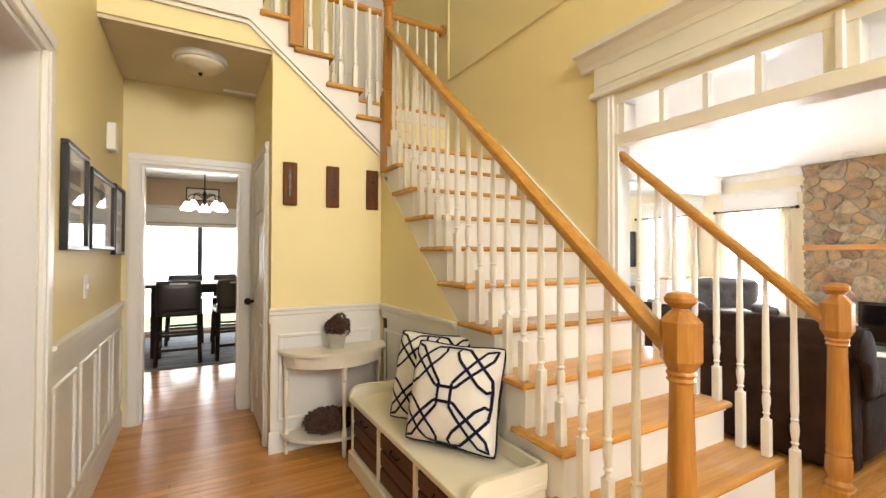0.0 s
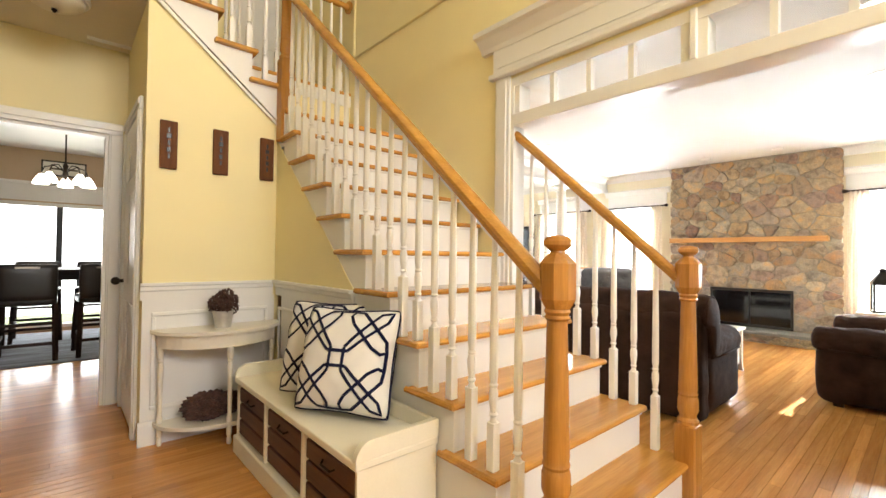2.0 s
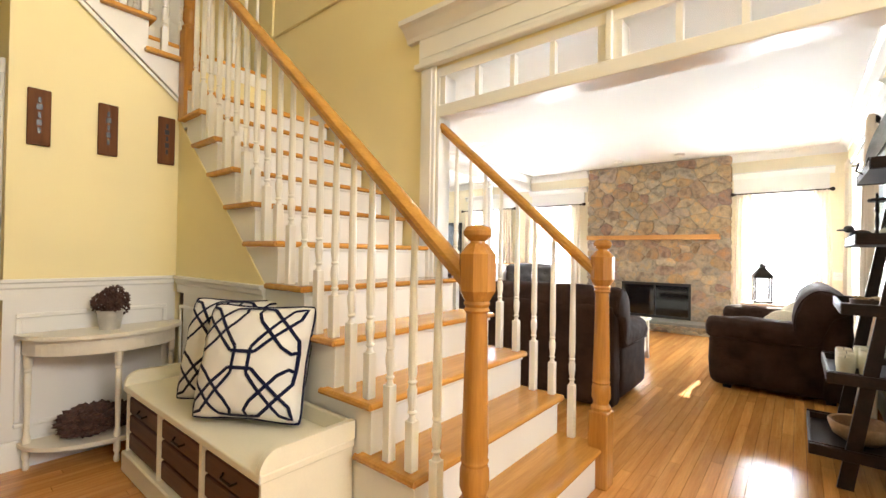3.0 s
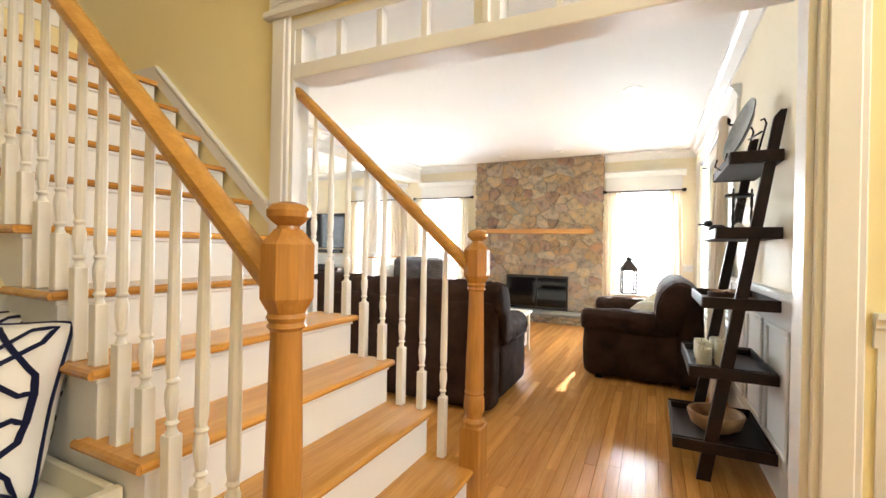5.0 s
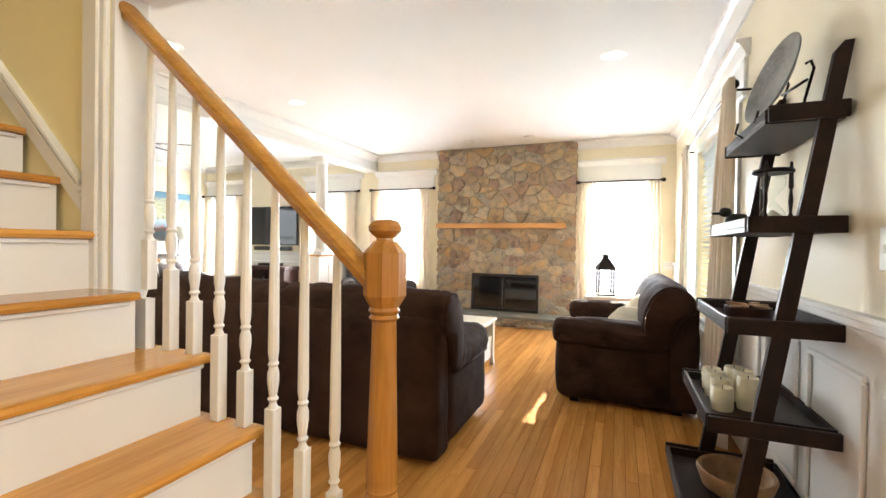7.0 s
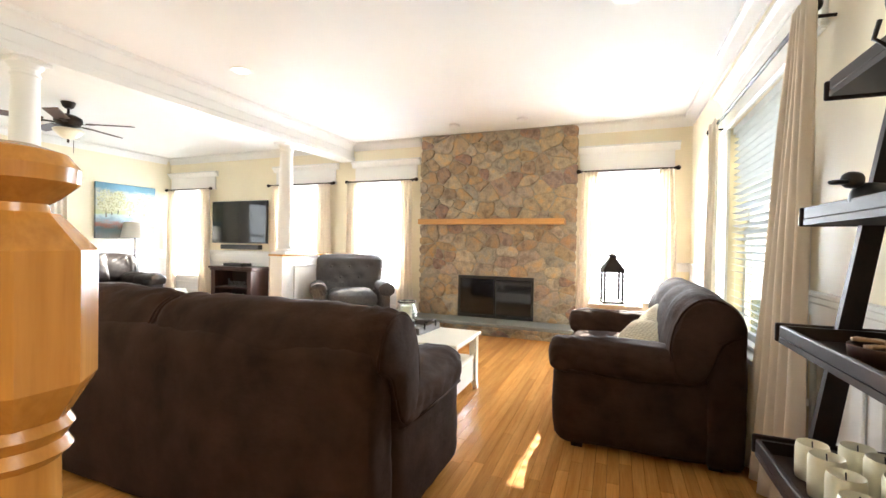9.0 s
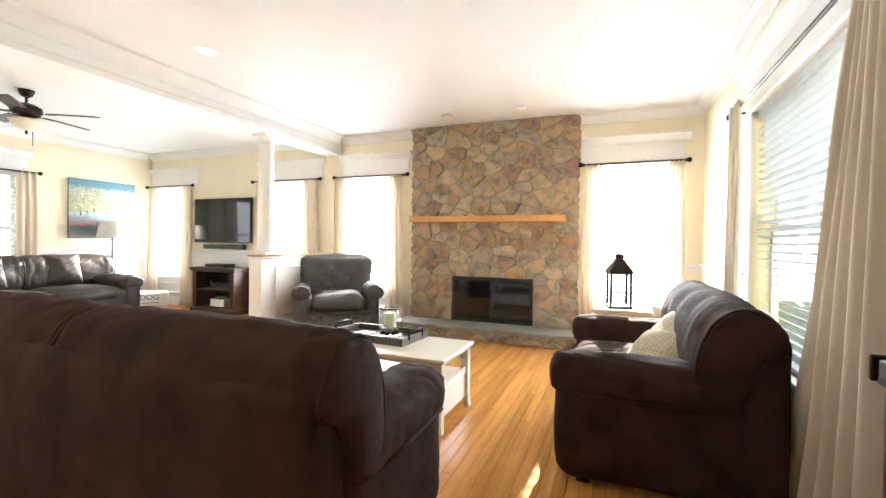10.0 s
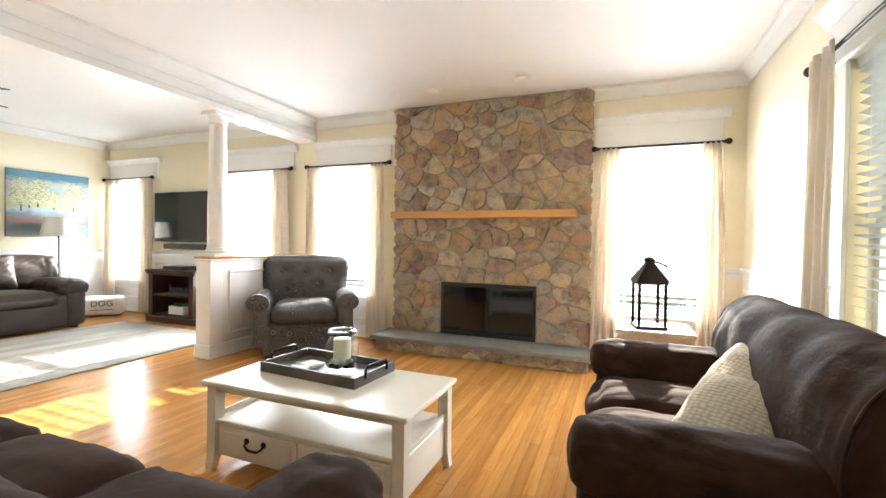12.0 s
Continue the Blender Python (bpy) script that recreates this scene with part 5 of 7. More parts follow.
# ---- foyer: plaques, framed photographs, small fixtures ----
for x1 in (0.707, 0.99, 1.278):
    t = thing("wall_plaque", (x1 - 0.045, PLAQUE, 1.61), "narrow dark wooden wall plaque with carved lettering", "plaque", "plaques on the wall")
    part("board", bx(-0.045, 0.045, -0.018, -0.001, 0, 0.285, None, 0.004), M["plaque"], t)
    for z, w in ((0.06, 0.006), (0.10, 0.010), (0.14, 0.006), (0.18, 0.012), (0.215, 0.006)):
        part("lettering", bx(-w, w, -0.021, -0.018, z, z + 0.028), M["black"], t)


def picture(y0, y1, z0, z1, shots):
    t = thing("framed_photograph", (FOYER_W, (y0 + y1) / 2, z0), "black framed photographs in a white mount on the hall wall", "picture frame", "frames on the hall wall", world_parts=True)
    f = 0.022
    for a, b, c, d in ((y0, y1, z0, z0 + f), (y0, y1, z1 - f, z1), (y0, y0 + f, z0 + f, z1 - f), (y1 - f, y1, z0 + f, z1 - f)):
        part("frame", bx(FOYER_W + 0.001, FOYER_W + 0.03, a, b, c, d, None, 0.003), M["black"], t)
    part("mount", bx(FOYER_W + 0.001, FOYER_W + 0.012, y0 + f, y1 - f, z0 + f, z1 - f), M["matte"], t)
    n = shots
    h = (z1 - z0 - 2 * f - 0.10) / n
    for k in range(n):
        z = z0 + f + 0.05 + k * h
        part("photograph", bx(FOYER_W + 0.012, FOYER_W + 0.014, y0 + 0.11, y1 - 0.11, z + 0.012, z + h - 0.012), M["photo"], t, "muted grey-blue photograph")
    part("pane", bx(FOYER_W + 0.018, FOYER_W + 0.020, y0 + f, y1 - f, z0 + f, z1 - f), M["glass"], t)


picture(2.42, 2.82, 1.30, 1.76, 3)
picture(2.89, 3.57, 1.31, 1.73, 1)
picture(3.62, 4.02, 1.28, 1.75, 3)


def switch(at, axis, n=1, sign=1):
    t = thing("light_switch", at, "white wall switch plate", "switch", "switch plates")
    w = 0.036 + 0.023 * (n - 1)
    part("plate", bx(-w, w, 0, 0.006, -0.058, 0.058, None, 0.002), M["white"], t)
    for k in range(n):
        c = (k - (n - 1) / 2) * 0.046
        part("toggle", bx(c - 0.006, c + 0.006, 0.006, 0.016, -0.012, 0.012, None, 0.002), M["white"], t)
    t.matrix_basis = pose(*at, 0, 0, axis)
    return t


switch((FOYER_W + 0.001, 2.90, 1.12), -90)
switch((2.88, SOUTH + 0.001, 1.12), 0, 2)
t = thing("door_chime", (FOYER_W, 3.48, 1.93), "cream wall-mounted door chime box", "chime")
part("case", bx(0.001, 0.05, -0.055, 0.055, 0, 0.17, None, 0.006), M["white"], t)

t = thing("ceiling_light", (0.14, 3.42, HALL_H), "flush frosted glass ceiling light with brass finial", "ceiling light")
part("rim", lathe([(0.16, 0.0), (0.165, -0.02), (0.155, -0.035), (0.14, -0.035)][::-1], 28), M["white"], t, smooth=35)
part("bowl", lathe([(0.145, -0.03), (0.13, -0.06), (0.09, -0.085), (0.04, -0.098), (0.005, -0.10)][::-1], 28), M["frosted"], t, smooth=0)
part("finial", lathe([(0.012, -0.098), (0.014, -0.108), (0.004, -0.12)][::-1], 12), M["metal"], t, smooth=35)


def door_casing(name, axis, a, b, at, sign, top, w=0.085):
    d = thing(name, kind="structure", label="white door casing", category="casing")
    lo, hi = sorted((at, at + sign * 0.02))
    for u0, u1, v0, v1 in ((a - w, a, 0, top), (b, b + w, 0, top), (a - w, b + w, top, top + w)):
        bm = bx(u0, u1, lo, hi, v0, v1, None, 0.004) if axis == "x" else bx(lo, hi, u0, u1, v0, v1, None, 0.004)
        part("casing", bm, M["white"], d)
        l2, h2 = sorted((at + sign * 0.02, at + sign * 0.028))
        c0, c1, e0, e1 = (u0 + 0.012, u1 - 0.012, v0, v1) if v0 == 0 else (u0 + 0.0, u1, v0 + 0.03, v1 - 0.01)
        bm = bx(c0, c1, l2, h2, e0, e1, None, 0.003) if axis == "x" else bx(l2, h2, c0, c1, e0, e1, None, 0.003)
        part("casing", bm, M["white"], d)
    return d


door_casing("dining_casing", "x", -0.24, 0.44, HALL_N, -1, 1.97)
bm = bmesh.new()
for x0, x1, z0, z1 in ((-0.24, -0.222, 0, 1.97), (0.422, 0.44, 0, 1.97), (-0.222, 0.422, 1.952, 1.97)):
    bx(x0, x1, HALL_N, HALL_N + 0.12, z0, z1, bm)
setting("dining_jamb", bm, M["white"])
door_casing("side_room_casing", "y", 0.75, 2.16, FOYER_W, 1, 2.02)
bm = bx(FOYER_W - 0.12, FOYER_W, 2.142, 2.16, 0, 2.02)
bx(FOYER_W - 0.12, FOYER_W, 0.75, 0.768, 0, 2.02, bm)
bx(FOYER_W - 0.12, FOYER_W, 0.768, 2.142, 2.002, 2.02, bm)
setting("side_room_jamb", bm, M["white"])
door_casing("closet_casing", "y", 3.30, 3.96, HALL_E, -1, 1.97, 0.08)
dr = thing("door_1", (HALL_E, 3.63, 0), "white six-panel closet door with bronze knob, closed", "door", kind="structure", world_parts=True)
part("slab", bx(HALL_E - 0.012, HALL_E, 3.305, 3.955, 0.01, 1.965), M["white"], dr)
for y0, y1 in ((3.38, 3.59), (3.67, 3.88)):
    for z0, z1 in ((0.2, 0.78), (0.9, 1.5), (1.6, 1.86)):
        part("panel", bx(HALL_E - 0.02, HALL_E - 0.012, y0, y1, z0, z1, None, 0.006), M["white"], dr)
kn = part("knob", tube([(HALL_E - 0.012, 3.89, 0.91), (HALL_E - 0.05, 3.89, 0.91)], 0.012, 10), M["metal"], dr, "bronze knob", smooth=40)
bm = bmesh.new()
bmesh.ops.create_uvsphere(bm, u_segments=14, v_segments=10, radius=0.028, matrix=Matrix.Translation((HALL_E - 0.065, 3.89, 0.91)))
part("ball", bm, M["metal"], kn, smooth=0)
# upper hall door, seen past the balustrade
dr = thing("door_2", (2.06, 5.6, 2.72), "white panelled door in the upper hall", "door", kind="structure")
part("slab", bx(-0.42, 0.26, -0.04, -0.002, 0, 2.0, None, 0.004), M["white"], dr)
for x0, x1 in ((-0.34, -0.12), (-0.04, 0.18)):
    for z0, z1 in ((0.2, 0.8), (0.92, 1.5), (1.6, 1.88)):
        part("panel", bx(x0, x1, -0.048, -0.04, z0, z1, None, 0.005), M["white"], dr)
# front door side, behind the walk: unseen, added to let light into the foyer
dr = thing("door_3", (0.95, FOYER_S - 0.06, 0), "assumed white front door with glazed side lights, out of view", "door", kind="structure")
part("slab", bx(-0.47, 0.47, -0.03, 0.03, 0, 2.1, None, 0.004), M["white"], dr)
for x0, x1 in ((-1.0, -0.94), (-0.53, -0.47), (0.47, 0.53), (0.94, 1.0)):
    part("frame", bx(x0, x1, -0.05, 0.05, 0, 2.15), M["white"], dr)
for x0, x1 in ((-0.94, -0.53), (0.53, 0.94)):
    part("pane", bx(x0, x1, -0.004, 0.004, 0, 2.15), M["glass"], dr).visible_shadow = False
wdw = thing("window_8", (0.95, FOYER_S - 0.06, 2.45), "assumed tall window over the front door, out of view", "window", kind="structure")
for x0, x1, z0, z1 in ((-1, -0.94, 0, 1.75), (0.94, 1, 0, 1.75), (-0.03, 0.03, 0.06, 1.69), (-0.94, 0.94, 0, 0.06), (-0.94, 0.94, 1.69, 1.75)):
    part("window_frame", bx(x0, x1, -0.03, 0.03, z0, z1), M["white"], wdw)
for x0, x1 in ((-0.94, -0.03), (0.03, 0.94)):
    part("pane", bx(x0, x1, -0.004, 0.004, 0.06, 1.69), M["glass"], wdw).visible_shadow = False

# ---- dining room ----
sl_door = thing("sliding_door", (0.29, 8.24, 0.05), "white-framed sliding glass door with dark edges", "door", kind="structure")
for x0, x1, z0, z1 in ((-0.91, -0.86, 0, 1.73), (0.86, 0.91, 0, 1.73), (-0.16, -0.09, 0.05, 1.68), (-0.86, 0.86, 0, 0.05), (-0.86, 0.86, 1.68, 1.73)):
    part("door_frame", bx(x0, x1, -0.04, 0.03, z0, z1), M["black"] if x0 == -0.16 else M["white"], sl_door)
for x0, x1 in ((-0.86, -0.16), (-0.09, 0.86)):
    part("pane", bx(x0, x1, -0.004, 0.004, 0.05, 1.68), M["glass"], sl_door).visible_shadow = False
for x0, x1 in ((-0.86, -0.16),):
    for z in (0.6, 1.1):
        part("muntin", bx(x0, x1, -0.012, -0.005, z, z + 0.018), M["white"], sl_door)
setting("dining_head_trim", bx(-0.8, 1.8, 8.17, 8.2, 1.80, 2.02, None, 0.005), M["white"])
setting("dining_crown", bx(-1.8, 1.8, 8.15, 8.2, 2.02, 2.06, None, 0.01), M["white"])
t = thing("dining_rug", (0.4, 6.9, 0), "blue-grey streaked area rug under the dining table", "rug")
part("weave", bx(-1.7, 1.35, -1.05, 1.2, 0.001, 0.012, None, 0.004), M["rugblue"], t)
t = thing("dining_table", (0.28, 6.85, 0.012), "dark counter-height dining table", "table")
part("tabletop", bx(-0.72, 0.85, -0.45, 0.45, 0.86, 0.90, None, 0.005), M["espresso"], t)
part("apron", bx(-0.62, 0.75, -0.36, 0.36, 0.78, 0.86), M["espresso"], t)
for x in (-0.6, 0.73):
    for y in (-0.34, 0.34):
        part("leg", bx(x - 0.04, x + 0.04, y - 0.04, y + 0.04, 0, 0.86, None, 0.004), M["espresso"], t)


def dining_chair(at, rz):
    c = thing("dining_chair", at, "black counter-height dining chair with upholstered back", "chair", "chairs round the dining table", rz=rz)
    part("seat", cushion((0, 0, 0.60), (0.45, 0.44, 0.09), 0.03, (0, 0, 0.01), 6, 0.002), M["black"], c, smooth=0)
    part("backrest", cushion((0, -0.21, 0.79), (0.45, 0.06, 0.36), 0.025, (0, 0.008, 0), 6, 0.002), M["black"], c, smooth=0)
    part("grip", bx(-0.09, 0.09, -0.245, -0.238, 0.925, 0.945, None, 0.003), M["zinc"], c, "metal grab handle")
    for x in (-0.2, 0.2):
        for y in (-0.19, 0.19):
            s = 1 if y > 0 else -1
            bm = bmesh.new()
            tube([(x, y, 0.58), (x + 0.02 * (1 if x > 0 else -1), y + 0.04 * s, 0)], 0.022, 4, bm)
            part("leg", bm, M["espresso"], c)
        part("stretcher", bx(x - 0.01, x + 0.01, -0.2, 0.2, 0.20, 0.23), M["espresso"], c)
    for y, z in ((-0.21, 0.16), (0.21, 0.26), (-0.205, 0.36)):
        part("stretcher", bx(-0.2, 0.2, y - 0.01, y + 0.01, z, z + 0.03), M["espresso"], c)
    return c


ch = dining_chair((-0.05, 6.18, 0.012), 0)
copy_thing(ch, pose(0.55, 6.20, 0.012, 0, 0, 4))
copy_thing(ch, pose(-0.02, 7.48, 0.012, 0, 0, 180))
copy_thing(ch, pose(0.56, 7.50, 0.012, 0, 0, 176))
lamp = thing("chandelier", (0.21, 6.75, 2.5), "bronze chandelier with lit bell glass shades", "chandelier")
part("canopy", lathe([(0.06, -0.02), (0.06, 0.0)], 14), M["metal"], lamp, smooth=35)
part("stem", tube([(0, 0, -0.02), (0, 0, -0.52)], 0.008, 8), M["metal"], lamp)
part("hub", lathe([(0.012, -0.56), (0.03, -0.50), (0.018, -0.44), (0.028, -0.40), (0.01, -0.36)], 12), M["metal"], lamp, smooth=35)
for k in range(5):
    a = k * 2 * math.pi / 5 + 0.3
    ca, sa = math.cos(a), math.sin(a)
    arm = part("arm", tube([(0.02 * ca, 0.02 * sa, -0.46), (0.10 * ca, 0.10 * sa, -0.40), (0.19 * ca, 0.19 * sa, -0.42), (0.22 * ca, 0.22 * sa, -0.50)], 0.007, 6), M["metal"], lamp, smooth=0)
    part("shade", lathe([(0.075, -0.62), (0.068, -0.59), (0.045, -0.545), (0.025, -0.515), (0.022, -0.505)], 14, (0.22 * ca, 0.22 * sa)), M["shade_glow"], arm, "lit white glass shade", smooth=0)
t = thing("framed_sign", (0.2, 8.2, 2.16), "narrow dark-framed white sign over the sliding door", "sign")
for x0, x1, z0, z1 in ((-0.24, 0.24, 0, 0.018), (-0.24, 0.24, 0.192, 0.21), (-0.24, -0.222, 0.018, 0.192), (0.222, 0.24, 0.018, 0.192)):
    part("frame", bx(x0, x1, -0.025, -0.001, z0, z1), M["black"], t)
part("card", bx(-0.222, 0.222, -0.012, -0.001, 0.018, 0.192), M["matte"], t)
part("lettering", bx(-0.15, 0.15, -0.014, -0.012, 0.09, 0.115), M["tray"], t)

# ---- living room: coffee table and tray ----
ct = thing("coffee_table", (5.11, 1.90, 0), "cream coffee table with low shelf and two drawers", "table", world_parts=True)
CX0, CX1, CY0, CY1, CZ = 4.83, 5.39, 1.35, 2.45, 0.435
part("tabletop", bx(CX0, CX1, CY0, CY1, CZ - 0.025, CZ, None, 0.008, 2), M["furniture"], ct)
part("apron", bx(CX0 + 0.03, CX1 - 0.03, CY0 + 0.03, CY1 - 0.03, CZ - 0.05, CZ - 0.025), M["furniture"], ct)
for x, sx in ((CX0 + 0.02, 1), (CX1 - 0.02, -1)):
    for y, sy in ((CY0 + 0.02, 1), (CY1 - 0.02, -1)):
        bm = bmesh.new()
        rows = []
        for z, s, out in ((CZ - 0.026, 0.055, 0), (0.10, 0.05, 0), (0.06, 0.042, 0.0), (0.0, 0.036, -0.005)):
            x0, y0 = x + sx * out, y + sy * out
            rows.append([bm.verts.new((x0 + sx * a * s, y0 + sy * b * s, z)) for a, b in ((0, 0), (1, 0), (1, 1), (0, 1))])
        for p, q in zip(rows, rows[1:]):
            for k in range(4):
                bm.faces.new((p[k], p[(k + 1) % 4], q[(k + 1) % 4], q[k]))
        bm.faces.new(rows[0])
        bm.faces.new(rows[-1][::-1])
        part("leg", bm, M["furniture"], ct)
part("shelf", bx(CX0 + 0.03, CX1 - 0.03, CY0 + 0.03, CY1 - 0.03, 0.232, 0.25, None, 0.004), M["furniture"], ct)
part("case", bx(CX0 + 0.045, CX1 - 0.035, CY0 + 0.035, CY1 - 0.035, 0.075, 0.232), M["furniture"], ct)
for y in (CY0 + 0.032, CY1 - 0.044):
    part("gallery", bx(CX0 + 0.07, CX1 - 0.07, y, y + 0.012, 0.25, 0.272), M["furniture"], ct)
for y0, y1 in ((CY0 + 0.085, 1.895), (1.905, CY1 - 0.085)):
    dr = part("drawer", bx(CX0 + 0.032, CX0 + 0.046, y0, y1, 0.095, 0.222, None, 0.003), M["furniture"], ct)
    part("panel", bx(CX0 + 0.028, CX0 + 0.033, y0 + 0.025, y1 - 0.025, 0.115, 0.202, None, 0.002), M["furniture"], dr)
    ym = (y0 + y1) / 2
    part("handle", tube([(CX0 + 0.03, ym - 0.05, 0.18), (CX0 + 0.012, ym - 0.05, 0.165), (CX0 + 0.008, ym - 0.025, 0.15), (CX0 + 0.008, ym + 0.025, 0.15), (CX0 + 0.012, ym + 0.05, 0.165), (CX0 + 0.03, ym + 0.05, 0.18)], 0.006, 8), M["metal"], dr, "dark bail handle", smooth=0)
    for s in (-0.05, 0.05):
        part("rosette", tube([(CX0 + 0.024, ym + s, 0.18), (CX0 + 0.03, ym + s, 0.18)], 0.014, 12), M["metal"], dr)
tr = thing("serving_tray", (5.21, 2.0, CZ), "dark grey wooden tray with black metal handles on the coffee table", "tray", rz=-4)
W, Lh = 0.17, 0.30
part("bottom", bx(-W, W, -Lh, Lh, 0, 0.012), M["tray"], tr)
for x0, x1, y0, y1 in ((-W, -W + 0.015, -Lh, Lh), (W - 0.015, W, -Lh, Lh), (-W + 0.015, W - 0.015, -Lh, -Lh + 0.015), (-W + 0.015, W - 0.015, Lh - 0.015, Lh)):
    part("side", bx(x0, x1, y0, y1, 0.012, 0.05), M["tray"], tr)
for y in (-Lh - 0.004, Lh + 0.004):
    part("handle", tube([(-0.09, y, 0.03), (-0.09, y, 0.07), (-0.075, y, 0.085), (0.075, y, 0.085), (0.09, y, 0.07), (0.09, y, 0.03)], 0.007, 8), M["metal"], tr, "black metal handle", smooth=0)
jar = thing("glass_jar", (5.19, 1.90, CZ + 0.013), "clear glass canning jar holding a cream candle and stones", "jar")
part("glass", lathe([(0.055, 0.0), (0.066, 0.012), (0.066, 0.11), (0.05, 0.135), (0.048, 0.15), (0.052, 0.152), (0.052, 0.165), (0.047, 0.165), (0.045, 0.135), (0.061, 0.108), (0.061, 0.016), (0.04, 0.008)], 28), M["jar"], jar, smooth=40)
jar.scale = (1.28, 1.28, 1.3)
part("band", tube([(0.054 * math.cos(k * math.pi / 14), 0.054 * math.sin(k * math.pi / 14), 0.155) for k in range(29)], 0.003, 6), M["metal"], jar, smooth=0)
part("candle", lathe([(0.034, 0.045), (0.034, 0.13), (0.03, 0.132)], 20), M["wax"], jar, "cream pillar candle", smooth=35)
rnd = random.Random(6)
for k in range(16):
    a = k * 2.4
    bm = bmesh.new()
    bmesh.ops.create_icosphere(bm, subdivisions=1, radius=0.015, matrix=Matrix.Translation((0.040 * math.cos(a), 0.040 * math.sin(a), 0.028 + 0.022 * (k // 8))) @ Matrix.Diagonal((1, 1.1, 0.7, 1)))
    part("pebble", bm, M["espresso"] if k % 3 else M["zinc"], jar, smooth=0)
for x, y, r in ((5.12, 2.12, 15), (5.22, 2.11, -10)):
    t = thing("drink_coaster", (x, y, CZ + 0.013), "white square coaster on the tray", "coaster", "coasters on the tray", rz=r)
    part("slab", bx(-0.045, 0.045, -0.05, 0.05, 0, 0.014, None, 0.002), M["matte"], t)

# ---- living room: side table, lantern, loveseat pillow ----
st = thing("side_table", (6.40, 0.40, 0), "small white side table by the window", "table")
part("tabletop", bx(-0.20, 0.20, -0.22, 0.22, 0.575, 0.60, None, 0.006), M["furniture"], st)
part("apron", bx(-0.17, 0.17, -0.19, 0.19, 0.51, 0.575), M["furniture"], st)
for x in (-0.16, 0.16):
    for y in (-0.18, 0.18):
        part("leg", bx(x - 0.02, x + 0.02, y - 0.02, y + 0.02, 0, 0.575, None, 0.003), M["furniture"], st)
ln = thing("candle_lantern", (6.35, 0.43, 0.60), "dark bronze glass lantern with pitched roof on the side table", "lantern", rz=12)
h = 0.083
part("base", bx(-h - 0.008, h + 0.008, -h - 0.008, h + 0.008, 0, 0.02, None, 0.003), M["metal"], ln)
part("top_frame", bx(-h - 0.004, h + 0.004, -h - 0.004, h + 0.004, 0.275, 0.29), M["metal"], ln)
for x in (-h, h - 0.016):
    for y in (-h, h - 0.016):
        part("post", bx(x, x + 0.016, y, y + 0.016, 0.02, 0.275), M["metal"], ln)
for s in (-1, 1):
    part("pane", bx(s * 0.075 - 0.0015, s * 0.075 + 0.0015, -0.067, 0.067, 0.02, 0.275), M["glass"], ln)
    part("pane", bx(-0.067, 0.067, s * 0.075 - 0.0015, s * 0.075 + 0.0015, 0.02, 0.275), M["glass"], ln)
bm = bmesh.new()
rows = [[bm.verts.new((a * r, b * r, z)) for a, b in ((-1, -1), (1, -1), (1, 1), (-1, 1))] for r, z in ((h + 0.014, 0.29), (h + 0.006, 0.30), (0.026, 0.40), (0.026, 0.412))]
for p, q in zip(rows, rows[1:]):
    for k in range(4):
        bm.faces.new((p[k], p[(k + 1) % 4], q[(k + 1) % 4], q[k]))
bm.faces.new(rows[-1])
bm.faces.new(rows[0][::-1])
part("roof", bm, M["metal"], ln)
part("knob", lathe([(0.02, 0.410), (0.034, 0.420), (0.034, 0.428), (0.015, 0.442), (0.004, 0.446)], 14), M["metal"], ln, smooth=35)
part("ring", tube([(0.0, -0.02, 0.415), (0.0, -0.06, 0.405), (0, -0.10, 0.385), (0, -0.105, 0.38)], 0.006, 8), M["metal"], ln, smooth=0)
part("cross_bar", tube([(-0.08, -0.08, 0.03), (0.08, 0.08, 0.14)], 0.002, 6), M["metal"], ln)
part("cross_bar", tube([(0.08, -0.08, 0.03), (-0.08, 0.08, 0.14)], 0.002, 6), M["metal"], ln)
for x, y, z, size, tl, tn in ((5.01, 0.31, 0.425, 0.36, 58, 54), (5.28, 0.25, 0.44, 0.38, 42, 26)):
    t, body = throw_pillow((x, y, z), size, tl, tn, "ivory", "ivory knitted pillow on the loveseat")
    tagged(t, group="ivory pillows on the loveseat")

# ---- living room: damask armchair ----
ac = thing("armchair", (6.93, 3.58, 0), "grey damask armchair with tufted back and rolled arms", "chair", rz=128.5)
ac.scale = (1.13, 1.08, 1.03)
part("base", cushion((0, 0.02, 0.17), (0.66, 0.68, 0.30), 0.05, (0.01, 0.02, 0), 10, 0.004), M["damask"], ac, smooth=0)
part("seat_cushion", cushion((0, 0.10, 0.395), (0.52, 0.58, 0.17), 0.07, (0, 0.03, 0.03), 10, 0.006), M["damask"], ac, smooth=0)
TUFTS = [(-0.21, 0.13), (0.0, 0.13), (0.21, 0.13), (-0.105, -0.01), (0.105, -0.01)]
bm = cushion((0, 0, 0), (0.74, 0.20, 0.58), 0.09, (0, 0.035, 0.025), 26, 0.004)
for v in bm.verts:
    # wider towards the top, and drawn in round each button
    v.co.x *= 1.04 + 0.30 * v.co.z
    if v.co.y > 0.03:
        v.co.y -= sum(0.034 * math.exp(-((v.co.x - tx) ** 2 + (v.co.z - tz) ** 2) / 0.0022) for tx, tz in TUFTS)
bk = part("backrest", bm, M["damask"], ac, smooth=0, at=Matrix.Translation((0, -0.27, 0.612)) @ Matrix.Rotation(radians(12), 4, "X"))
